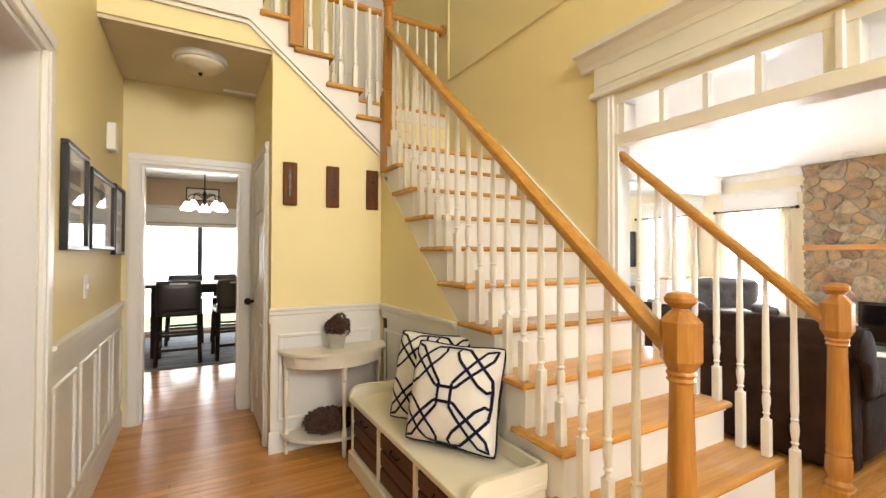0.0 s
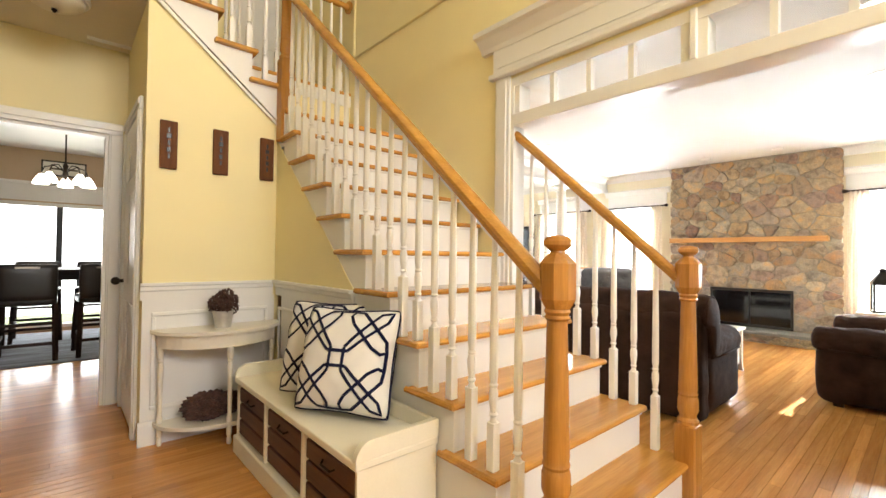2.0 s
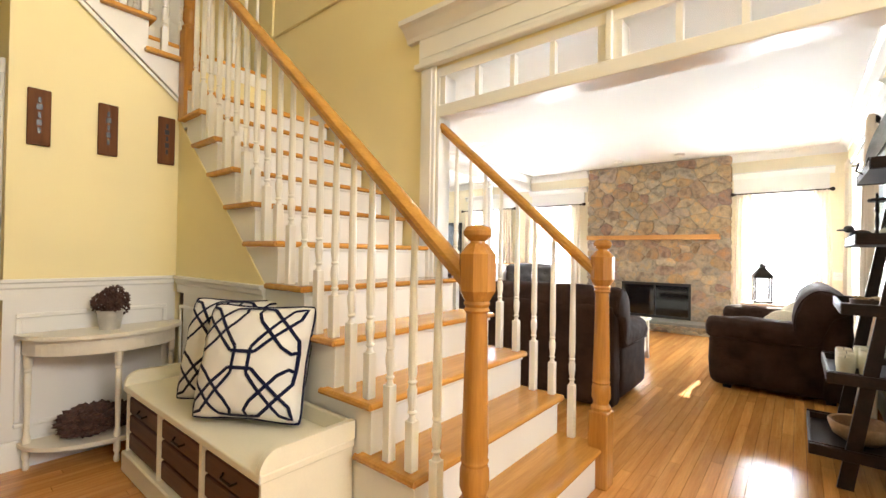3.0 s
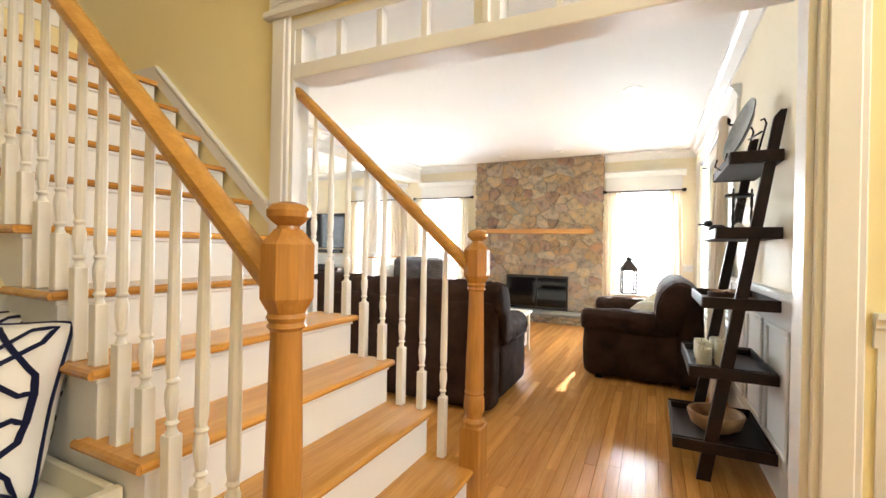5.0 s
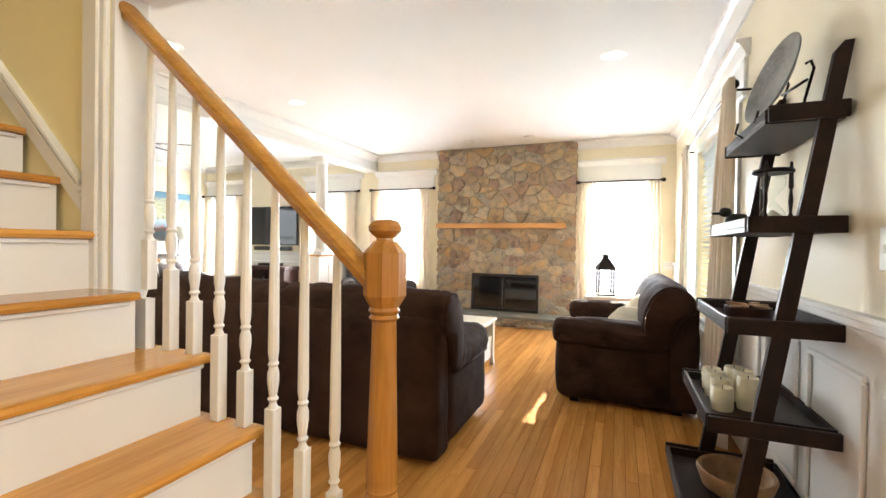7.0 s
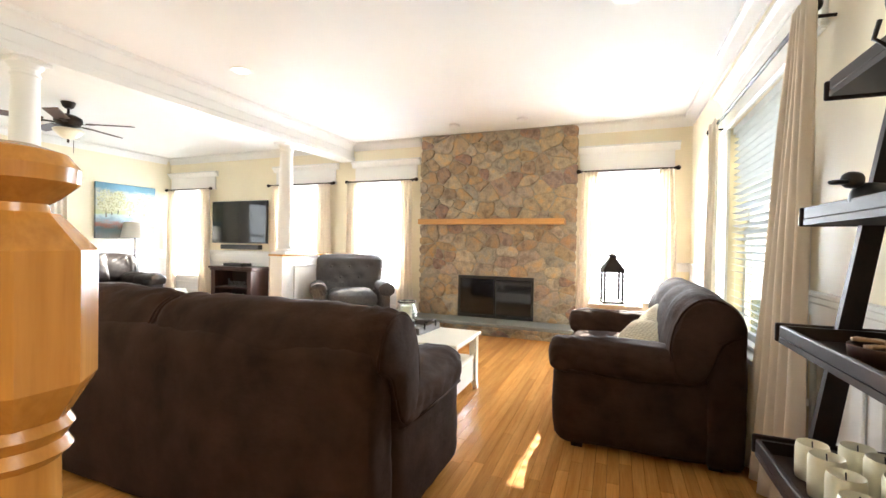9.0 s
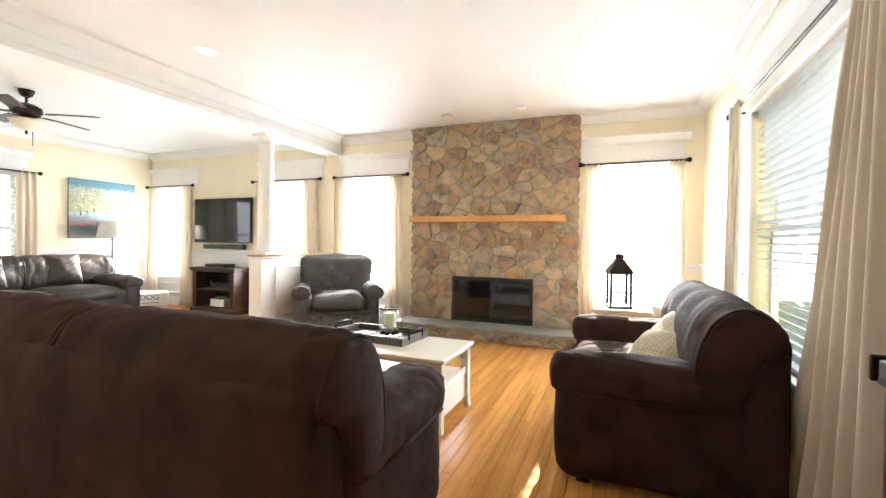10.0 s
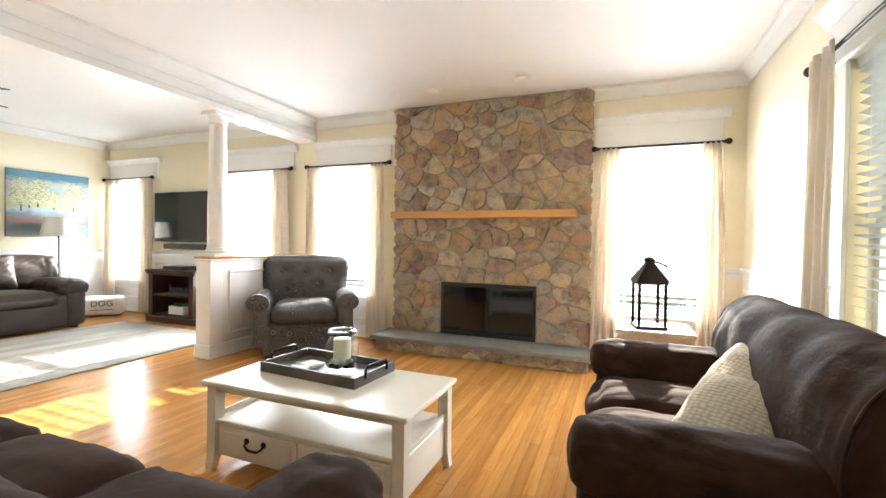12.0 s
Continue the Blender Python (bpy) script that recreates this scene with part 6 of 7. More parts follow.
for x, z in TUFTS:
    bm = bmesh.new()
    bmesh.ops.create_uvsphere(bm, u_segments=10, v_segments=6, radius=0.017, matrix=Matrix.Translation((x, 0.108, z)) @ Matrix.Diagonal((1, 0.5, 1, 1)))
    part("button", bm, M["damask"], bk, smooth=0)
for q in (-1, 1):
    arm = part("arm", cushion((q * 0.335, 0.02, 0.29), (0.14, 0.64, 0.40), 0.05, (0.01, 0.01, 0), 10, 0.004), M["damask"], ac, smooth=0)
    c = q * 0.362
    prof = [(c + 0.088 * math.cos(k * math.pi / 5), 0.505 + 0.080 * math.sin(k * math.pi / 5)) for k in range(10)]
    bm, seams = padded(prof, "y", -0.26, 0.35, 0.05, 0.86, q, 0.004, 0.006, 24)
    part("roll", bm, M["damask"], arm, smooth=0)
    part("piping", tube(seams[1], 0.006, 6), M["damask"], arm, smooth=0)
part("skirt_welt", tube([(-0.33, 0.365, 0.29), (0, 0.385, 0.29), (0.33, 0.365, 0.29)], 0.008, 8), M["damask"], ac, smooth=0)
for x in (-0.28, 0.28):
    for y in (-0.26, 0.30):
        part("foot", bx(x - 0.025, x + 0.025, y - 0.025, y + 0.025, 0, 0.03), M["espresso"], ac)

# ---- ladder shelf against the south wall ----
ls = thing("ladder_shelf", (3.42, -0.2, 0), "espresso wooden ladder shelf leaning on the wall", "shelf", world_parts=True)
LX0, LX1 = 3.12, 3.70
FOOT, TIP, TOPZ = -0.06, -0.345, 1.76


def lean(z):
    return FOOT + (TIP - FOOT) * z / TOPZ


for x in (LX0, LX1):
    prof = [(lean(0) - 0.03, 0.0), (lean(0) + 0.03, 0.0), (lean(TOPZ - 0.03) + 0.03, TOPZ - 0.03), (lean(TOPZ) + 0.012, TOPZ), (lean(TOPZ) - 0.012, TOPZ)]
    part("upright", prism(prof, "x", x - 0.012, x + 0.012), M["espresso"], ls)
SHELVES = []
for z, f in ((0.16, 0.075), (0.52, 0.01), (0.855, -0.04), (1.19, -0.09), (1.545, -0.14)):
    b = SOUTH + 0.012
    SHELVES.append((z, f, b))
    x0, x1 = LX0 + 0.013, LX1 - 0.013
    sh = part("shelf", bx(x0, x1, b, f, z - 0.02, z - 0.004), M["espresso"], ls)
    part("lip", bx(x0, x1, f - 0.014, f, z - 0.004, z + 0.03, None, 0.003), M["espresso"], sh)
    part("lip", bx(x0, x1, b, b + 0.012, z - 0.004, z + 0.03), M["espresso"], sh)
    for x in (x0, x1 - 0.012):
        part("end", bx(x, x + 0.012, b + 0.012, f - 0.014, z - 0.004, z + 0.03), M["espresso"], sh)
    for x in (LX0 - 0.026, LX1 + 0.013):
        part("side_rail", bx(x, x + 0.013, b, f, z - 0.022, z + 0.032, None, 0.003), M["espresso"], ls)


def on(k):
    return SHELVES[k][0] - 0.004


bowl = thing("wooden_bowl", (3.40, -0.14, on(0)), "pale turned wooden bowl on the bottom shelf", "bowl")
part("bowl", lathe([(0.07, 0.0), (0.115, 0.03), (0.135, 0.09), (0.13, 0.10), (0.118, 0.095), (0.10, 0.035), (0.05, 0.015)], 28), M["basketwood"], bowl, smooth=45)
for x, y, hh in ((3.30, -0.04, 0.085), (3.385, -0.05, 0.095), (3.465, -0.045, 0.10), (3.345, -0.13, 0.12), (3.43, -0.135, 0.125), (3.51, -0.12, 0.115), (3.56, -0.05, 0.09)):
    t = thing("pillar_candle", (x, y - 0.03, on(1)), "cream pillar candle in the group on the shelf", "candle", "candles on the shelf")
    part("wax", lathe([(0.034, 0.0), (0.036, 0.01), (0.036, hh - 0.012), (0.033, hh), (0.026, hh - 0.006), (0.008, hh - 0.012)], 18), M["wax"], t, smooth=40)
    part("wick", tube([(0, 0, hh - 0.014), (0.002, 0, hh + 0.004)], 0.0015, 5), M["black"], t)
bk = thing("round_box", (3.42, -0.17, on(2)), "low round wooden box with dried petals", "box")
part("box", lathe([(0.075, 0.0), (0.078, 0.04), (0.07, 0.04), (0.068, 0.02)], 24), M["cabinet"], bk, smooth=40)
for k in range(9):
    a = k * 0.7
    bm = cushion((0.045 * math.cos(a), 0.045 * math.sin(a), 0.043 + 0.004 * (k % 3)), (0.05, 0.02, 0.008), 0.004, cuts=2, rough=0.002, rz=k * 40)
    part("petal", bm, M["basketwood"], bk)
hg = thing("hourglass", (3.30, -0.21, on(3)), "dark framed glass hourglass with pale sand", "hourglass")
for z in (0.0, 0.20):
    part("plate", lathe([(0.06, z), (0.064, z + 0.005), (0.06, z + 0.014)], 20), M["metal"], hg, smooth=35)
for k in range(3):
    a = k * 2.094 + 0.4
    part("post", lathe([(0.005, 0.012), (0.008, 0.05), (0.004, 0.06), (0.008, 0.10), (0.004, 0.14), (0.008, 0.15), (0.005, 0.235), (0.002, 0.24)], 8, (0.052 * math.cos(a), 0.052 * math.sin(a))), M["metal"], hg, smooth=35)
part("glass", lathe([(0.02, 0.014), (0.038, 0.03), (0.038, 0.06), (0.006, 0.105), (0.006, 0.11), (0.038, 0.155), (0.038, 0.185), (0.02, 0.20)], 20), M["jar"], hg, smooth=0)
part("sand", lathe([(0.018, 0.016), (0.034, 0.03), (0.034, 0.045), (0.004, 0.07)], 16), M["sand"], hg, smooth=35)
dk = thing("duck_figurine", (3.44, -0.137, on(3)), "small black carved duck figurine", "figurine", rz=118)
bm = cushion((0, 0, 0.035), (0.10, 0.055, 0.06), 0.028, (0, 0, 0.004), 8, 0.002)
cushion((0.055, 0, 0.072), (0.045, 0.036, 0.038), 0.018, cuts=5, rough=0.0, bm=bm)
cushion((0.088, 0, 0.066), (0.04, 0.022, 0.010), 0.005, cuts=3, rough=0.0, bm=bm)
part("body", bm, M["black"], dk, smooth=0)
pl = thing("pewter_platter", (3.34, -0.225, on(4)), "large pewter platter standing on a black wire easel", "platter", rz=9)
bm = lathe([(0.02, 0.0), (0.13, 0.004), (0.165, 0.022), (0.185, 0.026), (0.185, 0.032), (0.16, 0.028), (0.125, 0.012), (0.01, 0.010)], 36)
part("dish", bm, M["pewter"], pl, smooth=45, at=Matrix.Translation((0, -0.005, 0.188)) @ Matrix.Rotation(radians(-72), 4, "X") @ Matrix.Scale(0.86, 4))
for x in (-0.08, 0.08):
    part("easel_wire", tube([(x, 0.09, 0.06), (x, 0.10, 0.02), (x, 0.075, 0.004), (x, -0.03, 0.006), (x, -0.075, 0.20), (x, -0.065, 0.225), (x, -0.05, 0.215)], 0.005, 8), M["metal"], pl, "black wire easel", smooth=0)
part("easel_bar", tube([(-0.08, -0.055, 0.16), (0.08, -0.055, 0.16)], 0.005, 8), M["metal"], pl, smooth=0)

# ---- half walls with columns ----
def half_wall(name, x0, x1, col_x):
    p = thing(name, kind="structure", label="white panelled half wall with oak cap", category="half wall")
    y0, y1 = 4.08, 4.25
    part("core", bx(x0, x1, y0, y1, 0, 0.90), M["panel"], p)
    part("cap", bx(x0 - 0.02, x1, y0 - 0.025, y1 + 0.025, 0.925, 0.945, None, 0.005), M["oakx"], p, "oak cap")
    part("cap_mould", bx(x0 - 0.012, x1, y0 - 0.016, y1 + 0.016, 0.90, 0.925, None, 0.006), M["white"], p)
    part("base_board", bx(x0 - 0.015, x1, y0 - 0.015, y1 + 0.015, 0, 0.13, None, 0.005), M["white"], p)
    part("corner_post", bx(x0 - 0.006, x0 + 0.13, y0 - 0.006, y1 + 0.006, 0.13, 0.90, None, 0.003), M["white"], p)
    a, b = x0 + 0.20, x1 - 0.08
    for y, s in ((y0, -1), (y1, 1)):
        for u0, u1, v0, v1 in ((a, b, 0.20, 0.222), (a, b, 0.788, 0.81), (a, a + 0.022, 0.222, 0.788), (b - 0.022, b, 0.222, 0.788)):
            lo, hi = sorted((y, y + s * 0.012))
            part("panel_mould", bx(u0, u1, lo, hi, v0, v1, None, 0.004), M["white"], p)
    c = thing("column", (col_x, 4.165, 0.945), "white turned column on the half wall", "column", "columns on the half walls")
    part("plinth", bx(-0.125, 0.125, -0.11, 0.11, 0, 0.03, None, 0.004), M["white"], c)
    h = 2.30 - 0.945
    prof = [(0.105, 0.03), (0.112, 0.045), (0.105, 0.06), (0.092, 0.066), (0.096, 0.08), (0.088, 0.09), (0.087, 0.5), (0.074, h - 0.11), (0.084, h - 0.10), (0.084, h - 0.09), (0.075, h - 0.085), (0.076, h - 0.06), (0.10, h - 0.03)]
    part("shaft", lathe(prof, 28), M["white"], c, smooth=35)
    part("abacus", bx(-0.11, 0.11, -0.10, 0.10, h - 0.03, h, None, 0.004), M["white"], c)
    return p


half_wall("half_wall_1", 6.23, EAST, 6.375)
p2 = thing("half_wall_2", kind="structure", label="white panelled half wall with oak cap", category="half wall")
part("core", bx(2.47, 4.0, 4.08, 4.25, 0, 0.90), M["panel"], p2)
part("cap", bx(2.47, 4.02, 4.055, 4.275, 0.925, 0.945, None, 0.005), M["oakx"], p2, "oak cap")
part("cap_mould", bx(2.47, 4.012, 4.064, 4.266, 0.90, 0.925, None, 0.006), M["white"], p2)
part("base_board", bx(2.47, 4.015, 4.065, 4.265, 0, 0.13, None, 0.005), M["white"], p2)
src = next(o for o in scene.objects if o.name == "column")
copy_thing(src, pose(3.86, 4.165, 0.945))
t = thing("wall_outlet", (6.62, 4.079, 0.36), "white electrical outlet plate", "outlet")
part("plate", bx(-0.035, 0.035, -0.006, 0, -0.057, 0.057, None, 0.002), M["white"], t)

# ---- family room ----
tv = thing("television", (EAST, 6.23, 1.06), "black flat screen television mounted on the wall", "television")
part("case", bx(-0.075, -0.03, -0.60, 0.60, 0, 0.70, None, 0.006), M["black"], tv)
part("screen", bx(-0.078, -0.0751, -0.585, 0.585, 0.02, 0.685), M["screen"], tv)
part("mount", bx(-0.03, 0, -0.2, 0.2, 0.2, 0.5), M["metal"], tv)
sb = thing("soundbar", (EAST, 6.2, 0.96), "slim black soundbar below the television", "speaker")
part("case", bx(-0.09, -0.001, -0.42, 0.42, 0, 0.075, None, 0.012, 2), M["black"], sb)
ms = thing("media_cabinet", (7.42, 6.02, 0), "dark cherry open media cabinet with shelves", "cabinet")
part("top", bx(-0.21, 0.20, -0.46, 0.46, 0.66, 0.69, None, 0.008), M["cabinet"], ms)
part("cornice", bx(-0.195, 0.19, -0.445, 0.445, 0.625, 0.66, None, 0.01), M["cabinet"], ms)
for y in (-0.42, 0.34):
    part("side", bx(-0.18, 0.18, y, y + 0.08, 0.08, 0.625), M["cabinet"], ms)
part("back", bx(0.165, 0.18, -0.34, 0.34, 0.08, 0.625), M["espresso"], ms)
for z in (0.08, 0.345):
    part("shelf", bx(-0.175, 0.165, -0.34, 0.34, z, z + 0.022), M["cabinet"], ms)
part("plinth", bx(-0.20, 0.19, -0.45, 0.45, 0, 0.08, None, 0.008), M["cabinet"], ms)
t = thing("set_top_box", (7.40, 6.05, 0.69), "flat black set-top box on the cabinet", "electronics")
part("case", bx(-0.11, 0.11, -0.19, 0.19, 0, 0.05, None, 0.005), M["black"], t)
t = thing("flower_pot", (7.36, 6.0, 0.102), "white rectangular planter with low green succulents", "planter")
part("pot", bx(-0.06, 0.06, -0.14, 0.14, 0, 0.11, None, 0.008), M["matte"], t)
rnd = random.Random(9)
bm = bmesh.new()
for k in range(16):
    cone_ball(bm, (rnd.uniform(-0.04, 0.04), rnd.uniform(-0.11, 0.11), 0.125), 0.02, 14, 0.014, rnd)
part("succulents", bm, M["green"], t, "small green succulents")
sign = thing("word_sign", (7.36, 6.02, 0.367), "grey cut-out word sign reading home", "sign")
cu = bpy.data.curves.new("lettering", "FONT")
cu.body, cu.size, cu.extrude, cu.align_x = "home", 0.16, 0.012, "CENTER"
tmp = new("tmp_text", cu)
bpy.context.view_layer.update()
me = bpy.data.meshes.new_from_object(tmp.evaluated_get(bpy.context.evaluated_depsgraph_get()))
bpy.data.objects.remove(tmp)
link("letters", me, M["pewter"], sign, at=Matrix.Translation((0, 0, 0.015)) @ Euler((radians(90), 0, radians(-90))).to_matrix().to_4x4())
part("foot", bx(-0.02, 0.02, -0.2, 0.2, 0, 0.014), M["pewter"], sign)

pt = thing("landscape_painting", (6.87, NORTH, 1.10), "wide canvas landscape of pale trees by water", "painting", world_parts=True)
part("canvas", bx(6.40, 7.34, NORTH - 0.04, NORTH - 0.001, 1.10, 1.99, None, 0.004), M["painting"], pt)
for u, v, r in ((0.16, 0.66, 0.15), (0.35, 0.69, 0.13), (0.25, 0.60, 0.09), (0.54, 0.58, 0.085), (0.79, 0.67, 0.14)):
    rnd = random.Random(int(u * 100))
    cx, cz, y = 6.40 + 0.94 * u, 1.10 + 0.89 * v, NORTH - 0.042
    tree = part("painted_trunk", prism([(cx - 0.010, cz - r * 1.65), (cx + 0.010, cz - r * 1.65), (cx + 0.004, cz), (cx - 0.004, cz)], "y", y, y + 0.001), M["tray"], pt)
    for tone in ("dab_pale", "dab_gold"):
        bm = bmesh.new()
        for _ in range(420 if tone == "dab_pale" else 190):
            a, q = rnd.uniform(0, 6.283), r * math.sqrt(rnd.random()) * rnd.uniform(0.75, 1.08)
            px, pz, d = cx + q * math.cos(a), cz + 1.25 * q * math.sin(a), rnd.uniform(0.004, 0.011)
            yy = y - rnd.uniform(0.0006, 0.0035)
            bm.faces.new([bm.verts.new((px + d * math.cos(k * 1.047 + a) * 1.2, yy, pz + d * math.sin(k * 1.047 + a))) for k in range(6)])
        tagged(part("painted_foliage", bm, M[tone], tree), kind="stuff")
fl = thing("floor_lamp", (6.86, 7.70, 0), "slim black floor lamp with white linen drum shade", "lamp")
part("foot", lathe([(0.13, 0), (0.135, 0.012), (0.02, 0.03), (0.012, 0.05)], 24), M["metal"], fl, smooth=35)
part("pole", tube([(0, 0, 0.04), (0, 0, 1.24)], 0.011, 10), M["metal"], fl, smooth=40)
part("shade", lathe([(0.20, 1.12), (0.155, 1.37), (0.150, 1.37), (0.195, 1.12)], 32), M["lampshade"], fl, "white linen shade", smooth=35)
bs = thing("pet_basket", (7.24, 7.38, 0), "cream canvas pet basket with dark printed lettering", "basket", rz=-38)
part("body", cushion((0, 0, 0.14), (0.50, 0.36, 0.28), 0.10, (0, 0, -0.02), 10, 0.006), M["linen"], bs, smooth=0)
cu = bpy.data.curves.new("lettering", "FONT")
cu.body, cu.size, cu.extrude, cu.align_x = "DOG", 0.11, 0.002, "CENTER"
tmp = new("tmp_text", cu)
bpy.context.view_layer.update()
me = bpy.data.meshes.new_from_object(tmp.evaluated_get(bpy.context.evaluated_depsgraph_get()))
bpy.data.objects.remove(tmp)
link("lettering", me, M["tray"], bs, at=Matrix.Translation((0, -0.184, 0.15)) @ Matrix.Rotation(radians(90), 4, "X"))
part("scroll", bx(-0.13, 0.13, -0.186, -0.180, 0.095, 0.105), M["tray"], bs)
rg = thing("area_rug", (5.35, 5.65, 0), "ivory and grey woven area rug in the family room", "rug")
part("weave", bx(-1.75, 1.68, -1.0, 0.98, 0.001, 0.014, None, 0.005), M["rug"], rg)
for x, y, r in ((6.05, 7.32, 176), (5.25, 7.30, 184)):
    t, body = throw_pillow((x, y, 0.475), 0.44, 18, r, "leather", "dark brown pillow on the leather sofa")
    tagged(t, group="pillows on the leather sofa")

fan = thing("ceiling_fan", (5.0, 5.90, CEIL), "dark bronze ceiling fan with frosted light bowl", "ceiling fan")
part("canopy", lathe([(0.03, -0.07), (0.05, -0.05), (0.065, -0.01), (0.065, 0)], 20), M["metal"], fan, smooth=35)
part("rod", tube([(0, 0, -0.06), (0, 0, -0.14)], 0.012, 10), M["metal"], fan)
part("motor", lathe([(0.05, -0.27), (0.10, -0.25), (0.125, -0.21), (0.12, -0.17), (0.07, -0.14), (0.03, -0.13)], 24), M["metal"], fan, smooth=35)
part("light_bowl", lathe([(0.01, -0.40), (0.06, -0.385), (0.12, -0.33), (0.135, -0.30), (0.12, -0.29)], 24), M["frosted"], fan, "frosted glass bowl", smooth=0)
part("fitter", lathe([(0.06, -0.30), (0.07, -0.28), (0.05, -0.26)], 20), M["metal"], fan, smooth=35)
part("finial", lathe([(0.004, -0.44), (0.012, -0.42), (0.012, -0.40)], 10), M["metal"], fan)
part("pull_chain", tube([(0.05, 0.0, -0.40), (0.05, 0, -0.54)], 0.003, 6), M["metal"], fan)
for k in range(5):
    a = 2 * math.pi * k / 5 + 0.25
    bm = bx(0.20, 0.62, -0.062, 0.062, -0.006, 0.004, None, 0.004)
    bl = part("blade", bm, M["cabinet"], fan, at=Matrix.Rotation(a, 4, "Z") @ Matrix.Translation((0, 0, -0.225)) @ Matrix.Rotation(radians(11), 4, "X"))
    part("blade_iron", bx(0.10, 0.25, -0.02, 0.02, -0.012, -0.006, None, 0.002), M["metal"], bl)


def downlight(x, y):
    t = thing("recessed_light", (x, y, CEIL), "round white recessed ceiling light", "ceiling light", "recessed lights")
    part("trim_ring", lathe([(0.06, -0.004), (0.085, -0.006), (0.095, 0.0)], 28), M["white"], t, smooth=35)
    part("lens", lathe([(0.058, -0.009), (0.05, -0.007)], 24), M["shade_glow"], t)
    return t


for x, y in ((3.62, 0.33), (4.92, 0.36), (4.98, 3.41), (3.62, 3.41)):
    downlight(x, y)
for x, y in ((7.15, 2.27), (7.14, 1.43)):
    t = thing("smoke_detector", (x, y, CEIL), "round white smoke detector on the ceiling", "smoke detector", "smoke detectors")
    part("case", lathe([(0.045, -0.03), (0.06, -0.022), (0.065, 0.0)], 24), M["white"], t, smooth=35)

# ---- fireplace ----
FX, FY0, FY1 = 7.56, 0.84, 2.905
fp = thing("fireplace", (FX, 1.87, 0), "field stone chimney breast with glass firebox and raised bluestone hearth", "fireplace", world_parts=True)
BOX_Y0, BOX_Y1, BOX_Z0, BOX_Z1 = 1.34, 2.33, 0.19, 0.70
for y0, y1, z0, z1 in ((FY0 + 0.02, BOX_Y0, 0, CEIL), (BOX_Y1, FY1 - 0.02, 0, CEIL), (BOX_Y0, BOX_Y1, BOX_Z1, CEIL), (BOX_Y0, BOX_Y1, 0, BOX_Z0)):
    part("mortar_backing", bx(FX + 0.009, EAST, y0, y1, z0, z1), M["mortar"], fp)


def cells(u0, u1, v0, v1, n, seed, hole=None):
    """Convex cells that fill a rectangle, each kept out of the hole."""
    rnd = random.Random(seed)
    pts = []
    tries = 0
    while len(pts) < n and tries < 20000:
        tries += 1
        p = (rnd.uniform(u0, u1), rnd.uniform(v0, v1))
        if hole and hole[0] - 0.02 < p[0] < hole[1] + 0.02 and hole[2] - 0.02 < p[1] < hole[3] + 0.02:
            continue
        md = rnd.choice((0.11, 0.15, 0.21, 0.29))
        if all((p[0] - q[0]) ** 2 + ((p[1] - q[1]) * 1.25) ** 2 > md * md for q in pts):
            pts.append(p)
    out = []
    for i, p in enumerate(pts):
        poly = [(u0, v0), (u1, v0), (u1, v1), (u0, v1)]
        for j, q in enumerate(pts):
            if i == j or abs(q[0] - p[0]) > 0.8 or abs(q[1] - p[1]) > 0.8:
                continue
            poly = clip(poly, ((p[0] + q[0]) / 2, (p[1] + q[1]) / 2), (q[0] - p[0], (q[1] - p[1]) * 1.7))
        if hole:
            h = hole
            cy, cz = (h[0] + h[1]) / 2, (h[2] + h[3]) / 2
            if p[1] > h[3]:
                poly = clip(poly, (0, h[3]), (0, -1))
            elif p[0] < h[0]:
                poly = clip(poly, (h[0], 0), (1, 0))
            elif p[0] > h[1]:
                poly = clip(poly, (h[1], 0), (-1, 0))
            elif p[1] < h[2]:
                poly = clip(poly, (0, h[2]), (0, 1))
        if len(poly) > 2:
            out.append(poly)
    return out


def clip(poly, at, nrm):
    res = []
    for k, a in enumerate(poly):
        b = poly[(k + 1) % len(poly)]
        da = (a[0] - at[0]) * nrm[0] + (a[1] - at[1]) * nrm[1]
        db = (b[0] - at[0]) * nrm[0] + (b[1] - at[1]) * nrm[1]
        if da <= 0:
            res.append(a)
        if da * db < 0:
            t = da / (da - db)
            res.append((a[0] + (b[0] - a[0]) * t, a[1] + (b[1] - a[1]) * t))
    return res


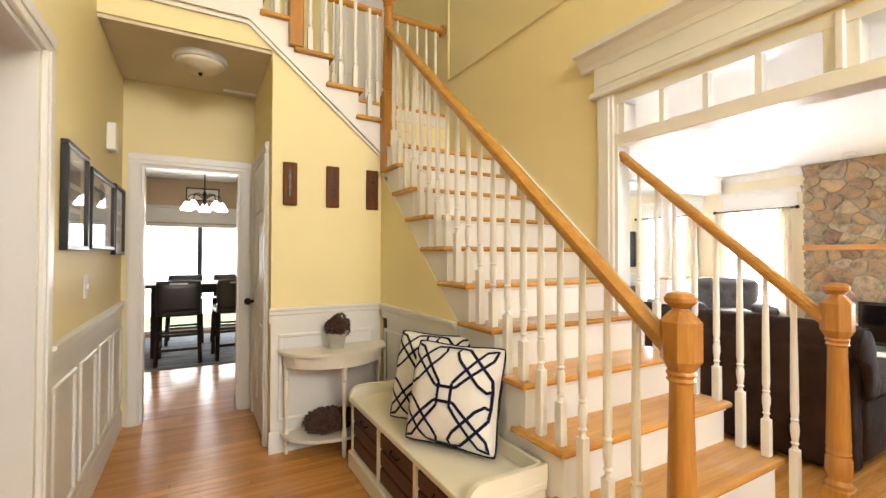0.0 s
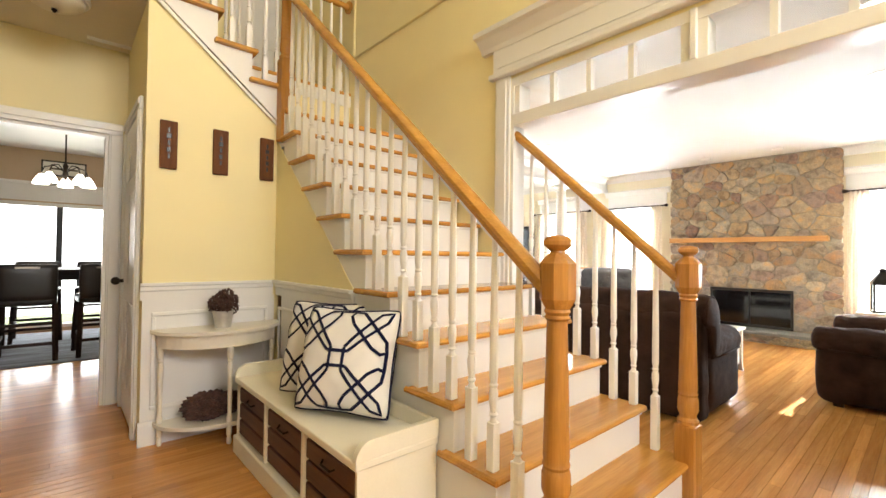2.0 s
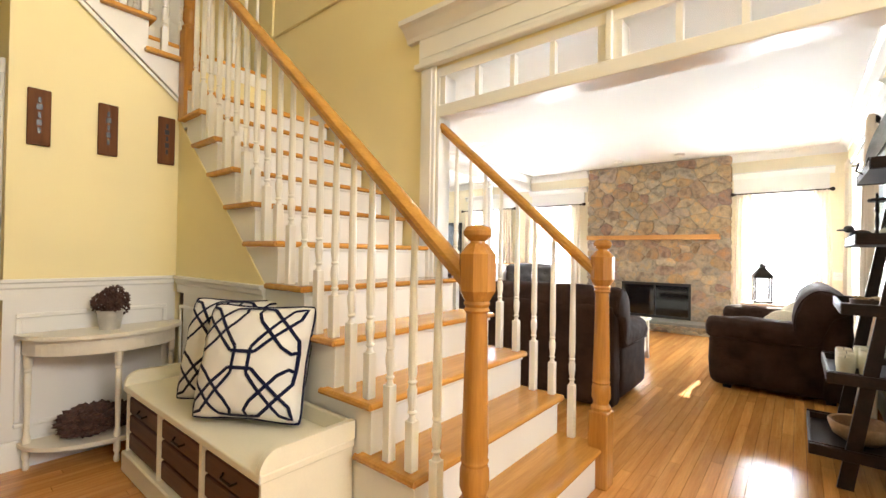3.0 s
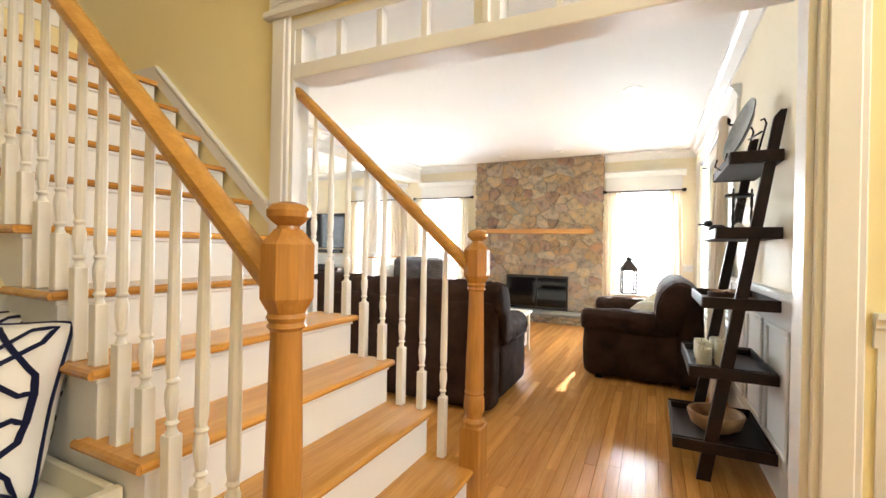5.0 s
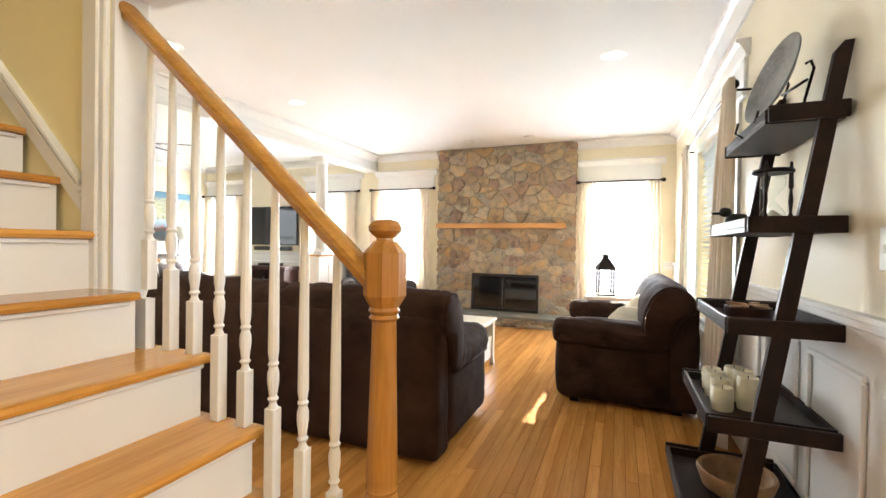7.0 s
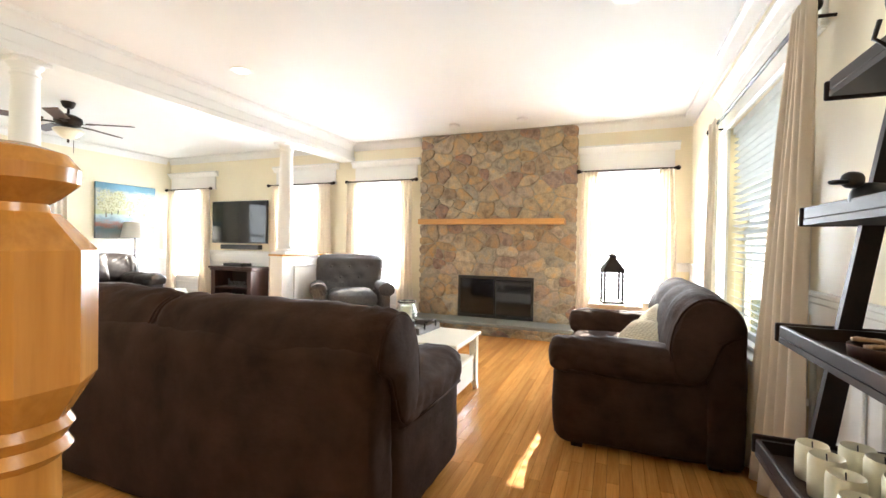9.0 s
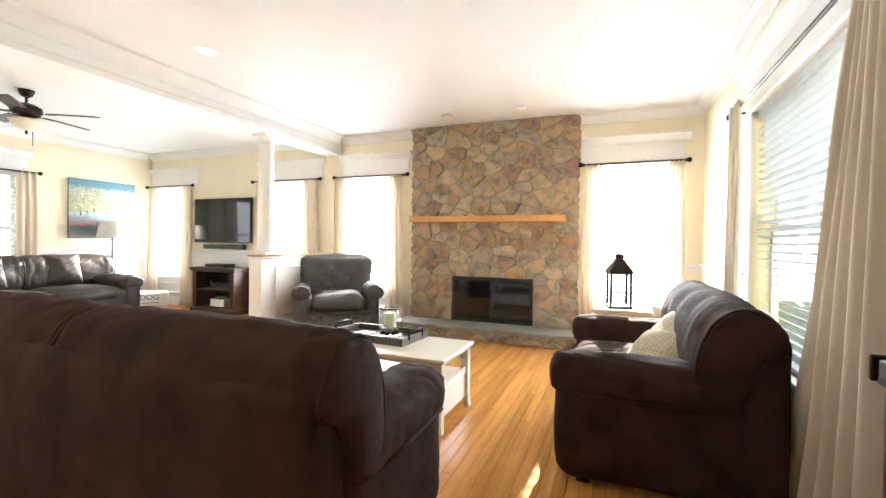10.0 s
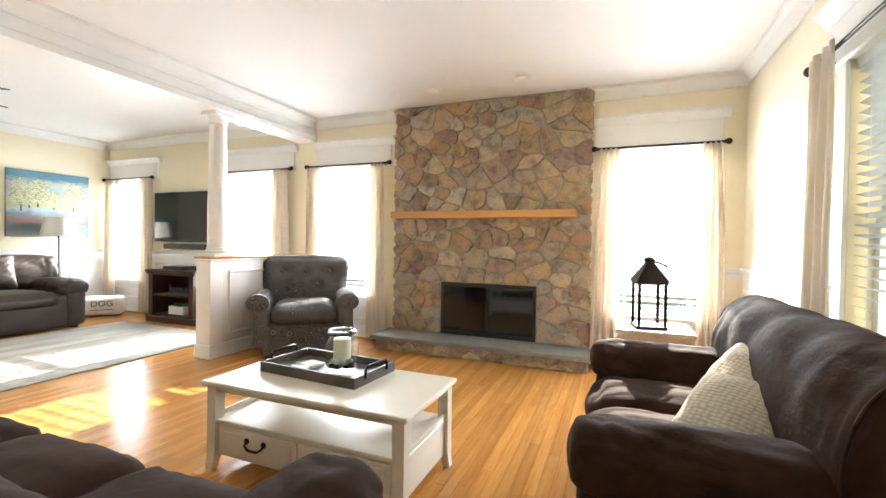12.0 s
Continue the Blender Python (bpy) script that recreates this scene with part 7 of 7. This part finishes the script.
def stone(poly, rnd, face, depth, gap=0.004):
    """One stone: chipped corners, rounded edge, its own depth and tilt. Faces -x."""
    c = (sum(p[0] for p in poly) / len(poly), sum(p[1] for p in poly) / len(poly))
    pts = []
    for k, a in enumerate(poly):
        b = poly[(k + 1) % len(poly)]
        L = math.hypot(b[0] - a[0], b[1] - a[1])
        if L < 0.015:
            pts.append(((a[0] + b[0]) / 2, (a[1] + b[1]) / 2))
            continue
        f = min(0.3, 0.032 / L)
        for t in (f, 0.5, 1 - f) if L > 0.10 else (f, 1 - f):
            j = rnd.uniform(-0.014, 0.010) if t == 0.5 else rnd.uniform(-0.004, 0.003)
            pts.append((a[0] + (b[0] - a[0]) * t + j, a[1] + (b[1] - a[1]) * t + j))
    pts = [(min(max(u, FY0), FY1 + 0.03), v) for u, v in pts]
    bm = bmesh.new()
    ty, tz, d = rnd.uniform(-0.06, 0.06), rnd.uniform(-0.06, 0.06), rnd.uniform(0.0, depth)
    rings = []
    for inset, back in ((gap, 0.035), (gap + 0.001, 0.006), (gap + 0.008, 0.0)):
        ring = []
        for p in pts:
            vx, vy = p[0] - c[0], p[1] - c[1]
            L = max(1e-6, math.hypot(vx, vy))
            s = max(0.2, (L - inset) / L)
            ring.append(bm.verts.new((face - d + back + (0 if back > 0.03 else ty * vx + tz * vy + rnd.uniform(-0.002, 0.002)), c[0] + vx * s, c[1] + vy * s)))
        rings.append(ring)
    n = len(pts)
    for p, q in zip(rings, rings[1:]):
        for k in range(n):
            bm.faces.new((p[k], p[(k + 1) % n], q[(k + 1) % n], q[k]))
    mid = bm.verts.new((face - d - 0.009, c[0], c[1]))
    for k in range(n):
        bm.faces.new((rings[-1][k], rings[-1][(k + 1) % n], mid))
    return bm


rnd = random.Random(11)
for poly in cells(FY0, FY1, 0.16, CEIL - 0.005, 150, 5, (BOX_Y0, BOX_Y1, 0.0, BOX_Z1)):
    part("stone", stone(poly, rnd, FX, 0.018), M["stone"], fp)
part("mantel", bx(7.40, FX, 0.97, 2.86, 1.36, 1.43, None, 0.004), M["mantel"], fp)
# hearth
HX = 7.22
part("hearth_core", bx(HX + 0.03, FX + 0.02, FY0 - 0.0, FY1 + 0.03, 0, 0.115), M["mortar"], fp)
for poly in cells(FY0, FY1 + 0.03, 0.0, 0.115, 22, 8):
    part("stone", stone(poly, rnd, HX + 0.02, 0.012), M["stone"], fp)
bm = bx(HX - 0.03, FX + 0.03, FY0 - 0.03, FY1 + 0.06, 0.115, 0.155, None, 0.006)
part("hearth_slab", bm, M["slate"], fp)
# firebox: black frame, glass doors, dark inside
box = part("firebox", bx(FX + 0.01, FX + 0.018, BOX_Y0, BOX_Y1, BOX_Z0 - 0.03, BOX_Z1), M["black"], fp, "black firebox behind glass doors")
for y0, y1, z0, z1 in ((BOX_Y0, BOX_Y1, BOX_Z1 - 0.04, BOX_Z1), (BOX_Y0, BOX_Y1, 0.16, 0.20), (BOX_Y0, BOX_Y0 + 0.03, 0.2, BOX_Z1 - 0.04), (BOX_Y1 - 0.03, BOX_Y1, 0.2, BOX_Z1 - 0.04), (1.825, 1.845, 0.2, BOX_Z1 - 0.04)):
    part("frame", bx(FX - 0.005, FX + 0.012, y0, y1, z0, z1, None, 0.002), M["black"], box)
for y0, y1 in ((BOX_Y0 + 0.03, 1.825), (1.845, BOX_Y1 - 0.03)):
    part("pane", bx(FX + 0.001, FX + 0.006, y0, y1, 0.2, BOX_Z1 - 0.04), M["screen"], box)

# ---- oak strip floor ----
floor = thing("floor", kind="structure", label="honey oak strip floor with a glossy finish", category="floor")
PW = 0.057
rnd = random.Random(3)
lengths = (0.6, 0.9, 1.2, 1.5)
shared = {}
for L in lengths:
    b = bmesh.new()
    v = [b.verts.new(p) for p in ((0.0003, 0.0003, -0.012), (L - 0.0003, 0.0003, -0.012), (L - 0.0003, PW - 0.0003, -0.012), (0.0003, PW - 0.0003, -0.012),
                                  (0.0008, 0.0008, 0), (L - 0.0008, 0.0008, 0), (L - 0.0008, PW - 0.0008, 0), (0.0008, PW - 0.0008, 0))]
    for f in ((4, 5, 6, 7), (0, 1, 5, 4), (1, 2, 6, 5), (2, 3, 7, 6), (3, 0, 4, 7)):
        b.faces.new([v[i] for i in f])
    shared[L] = mesh_of("plank", b, M["floor"])
boards = []
for area in ((-2.9, EAST, FOYER_S, 8.2),):
    y = area[2]
    while y < area[3]:
        x = area[0] - rnd.uniform(0, 0.9)
        while x < area[1]:
            L = rnd.choice(lengths)
            boards.append((x, y, L))
            x += L
        y += PW
near = [b for b in boards if 3.0 < b[0] and b[0] + b[2] < 7.2 and 0.0 < b[1] < 3.3]
random.Random(1).shuffle(near)
near = set(near[:300])
vs, fs = [], []
for x, y, L in boards:
    if (x, y, L) in near:
        link("plank", shared[L], None, floor, at=(x, y, 0))
        continue
    e, i = 0.0003, 0.0008
    # boards end at the outer walls
    xa = max(x, -2.9)
    x1, y1 = min(x + L, EAST + 0.1 if y > SOUTH - 0.1 else 2.42), y + PW
    if x1 - xa < 0.05:
        continue
    k = len(vs)
    vs += [(xa + e, y + e, -0.012), (x1 - e, y + e, -0.012), (x1 - e, y1 - e, -0.012), (xa + e, y1 - e, -0.012), (xa + i, y + i, 0), (x1 - i, y + i, 0), (x1 - i, y1 - i, 0), (xa + i, y1 - i, 0)]
    fs += [tuple(k + q for q in f) for f in ((4, 5, 6, 7), (0, 1, 5, 4), (1, 2, 6, 5), (2, 3, 7, 6), (3, 0, 4, 7))]
me = bpy.data.meshes.new("strip_boards")
me.from_pydata(vs, [], fs)
me.materials.append(M["floor"])
tagged(link("strip_boards", me, None, floor), kind="stuff")
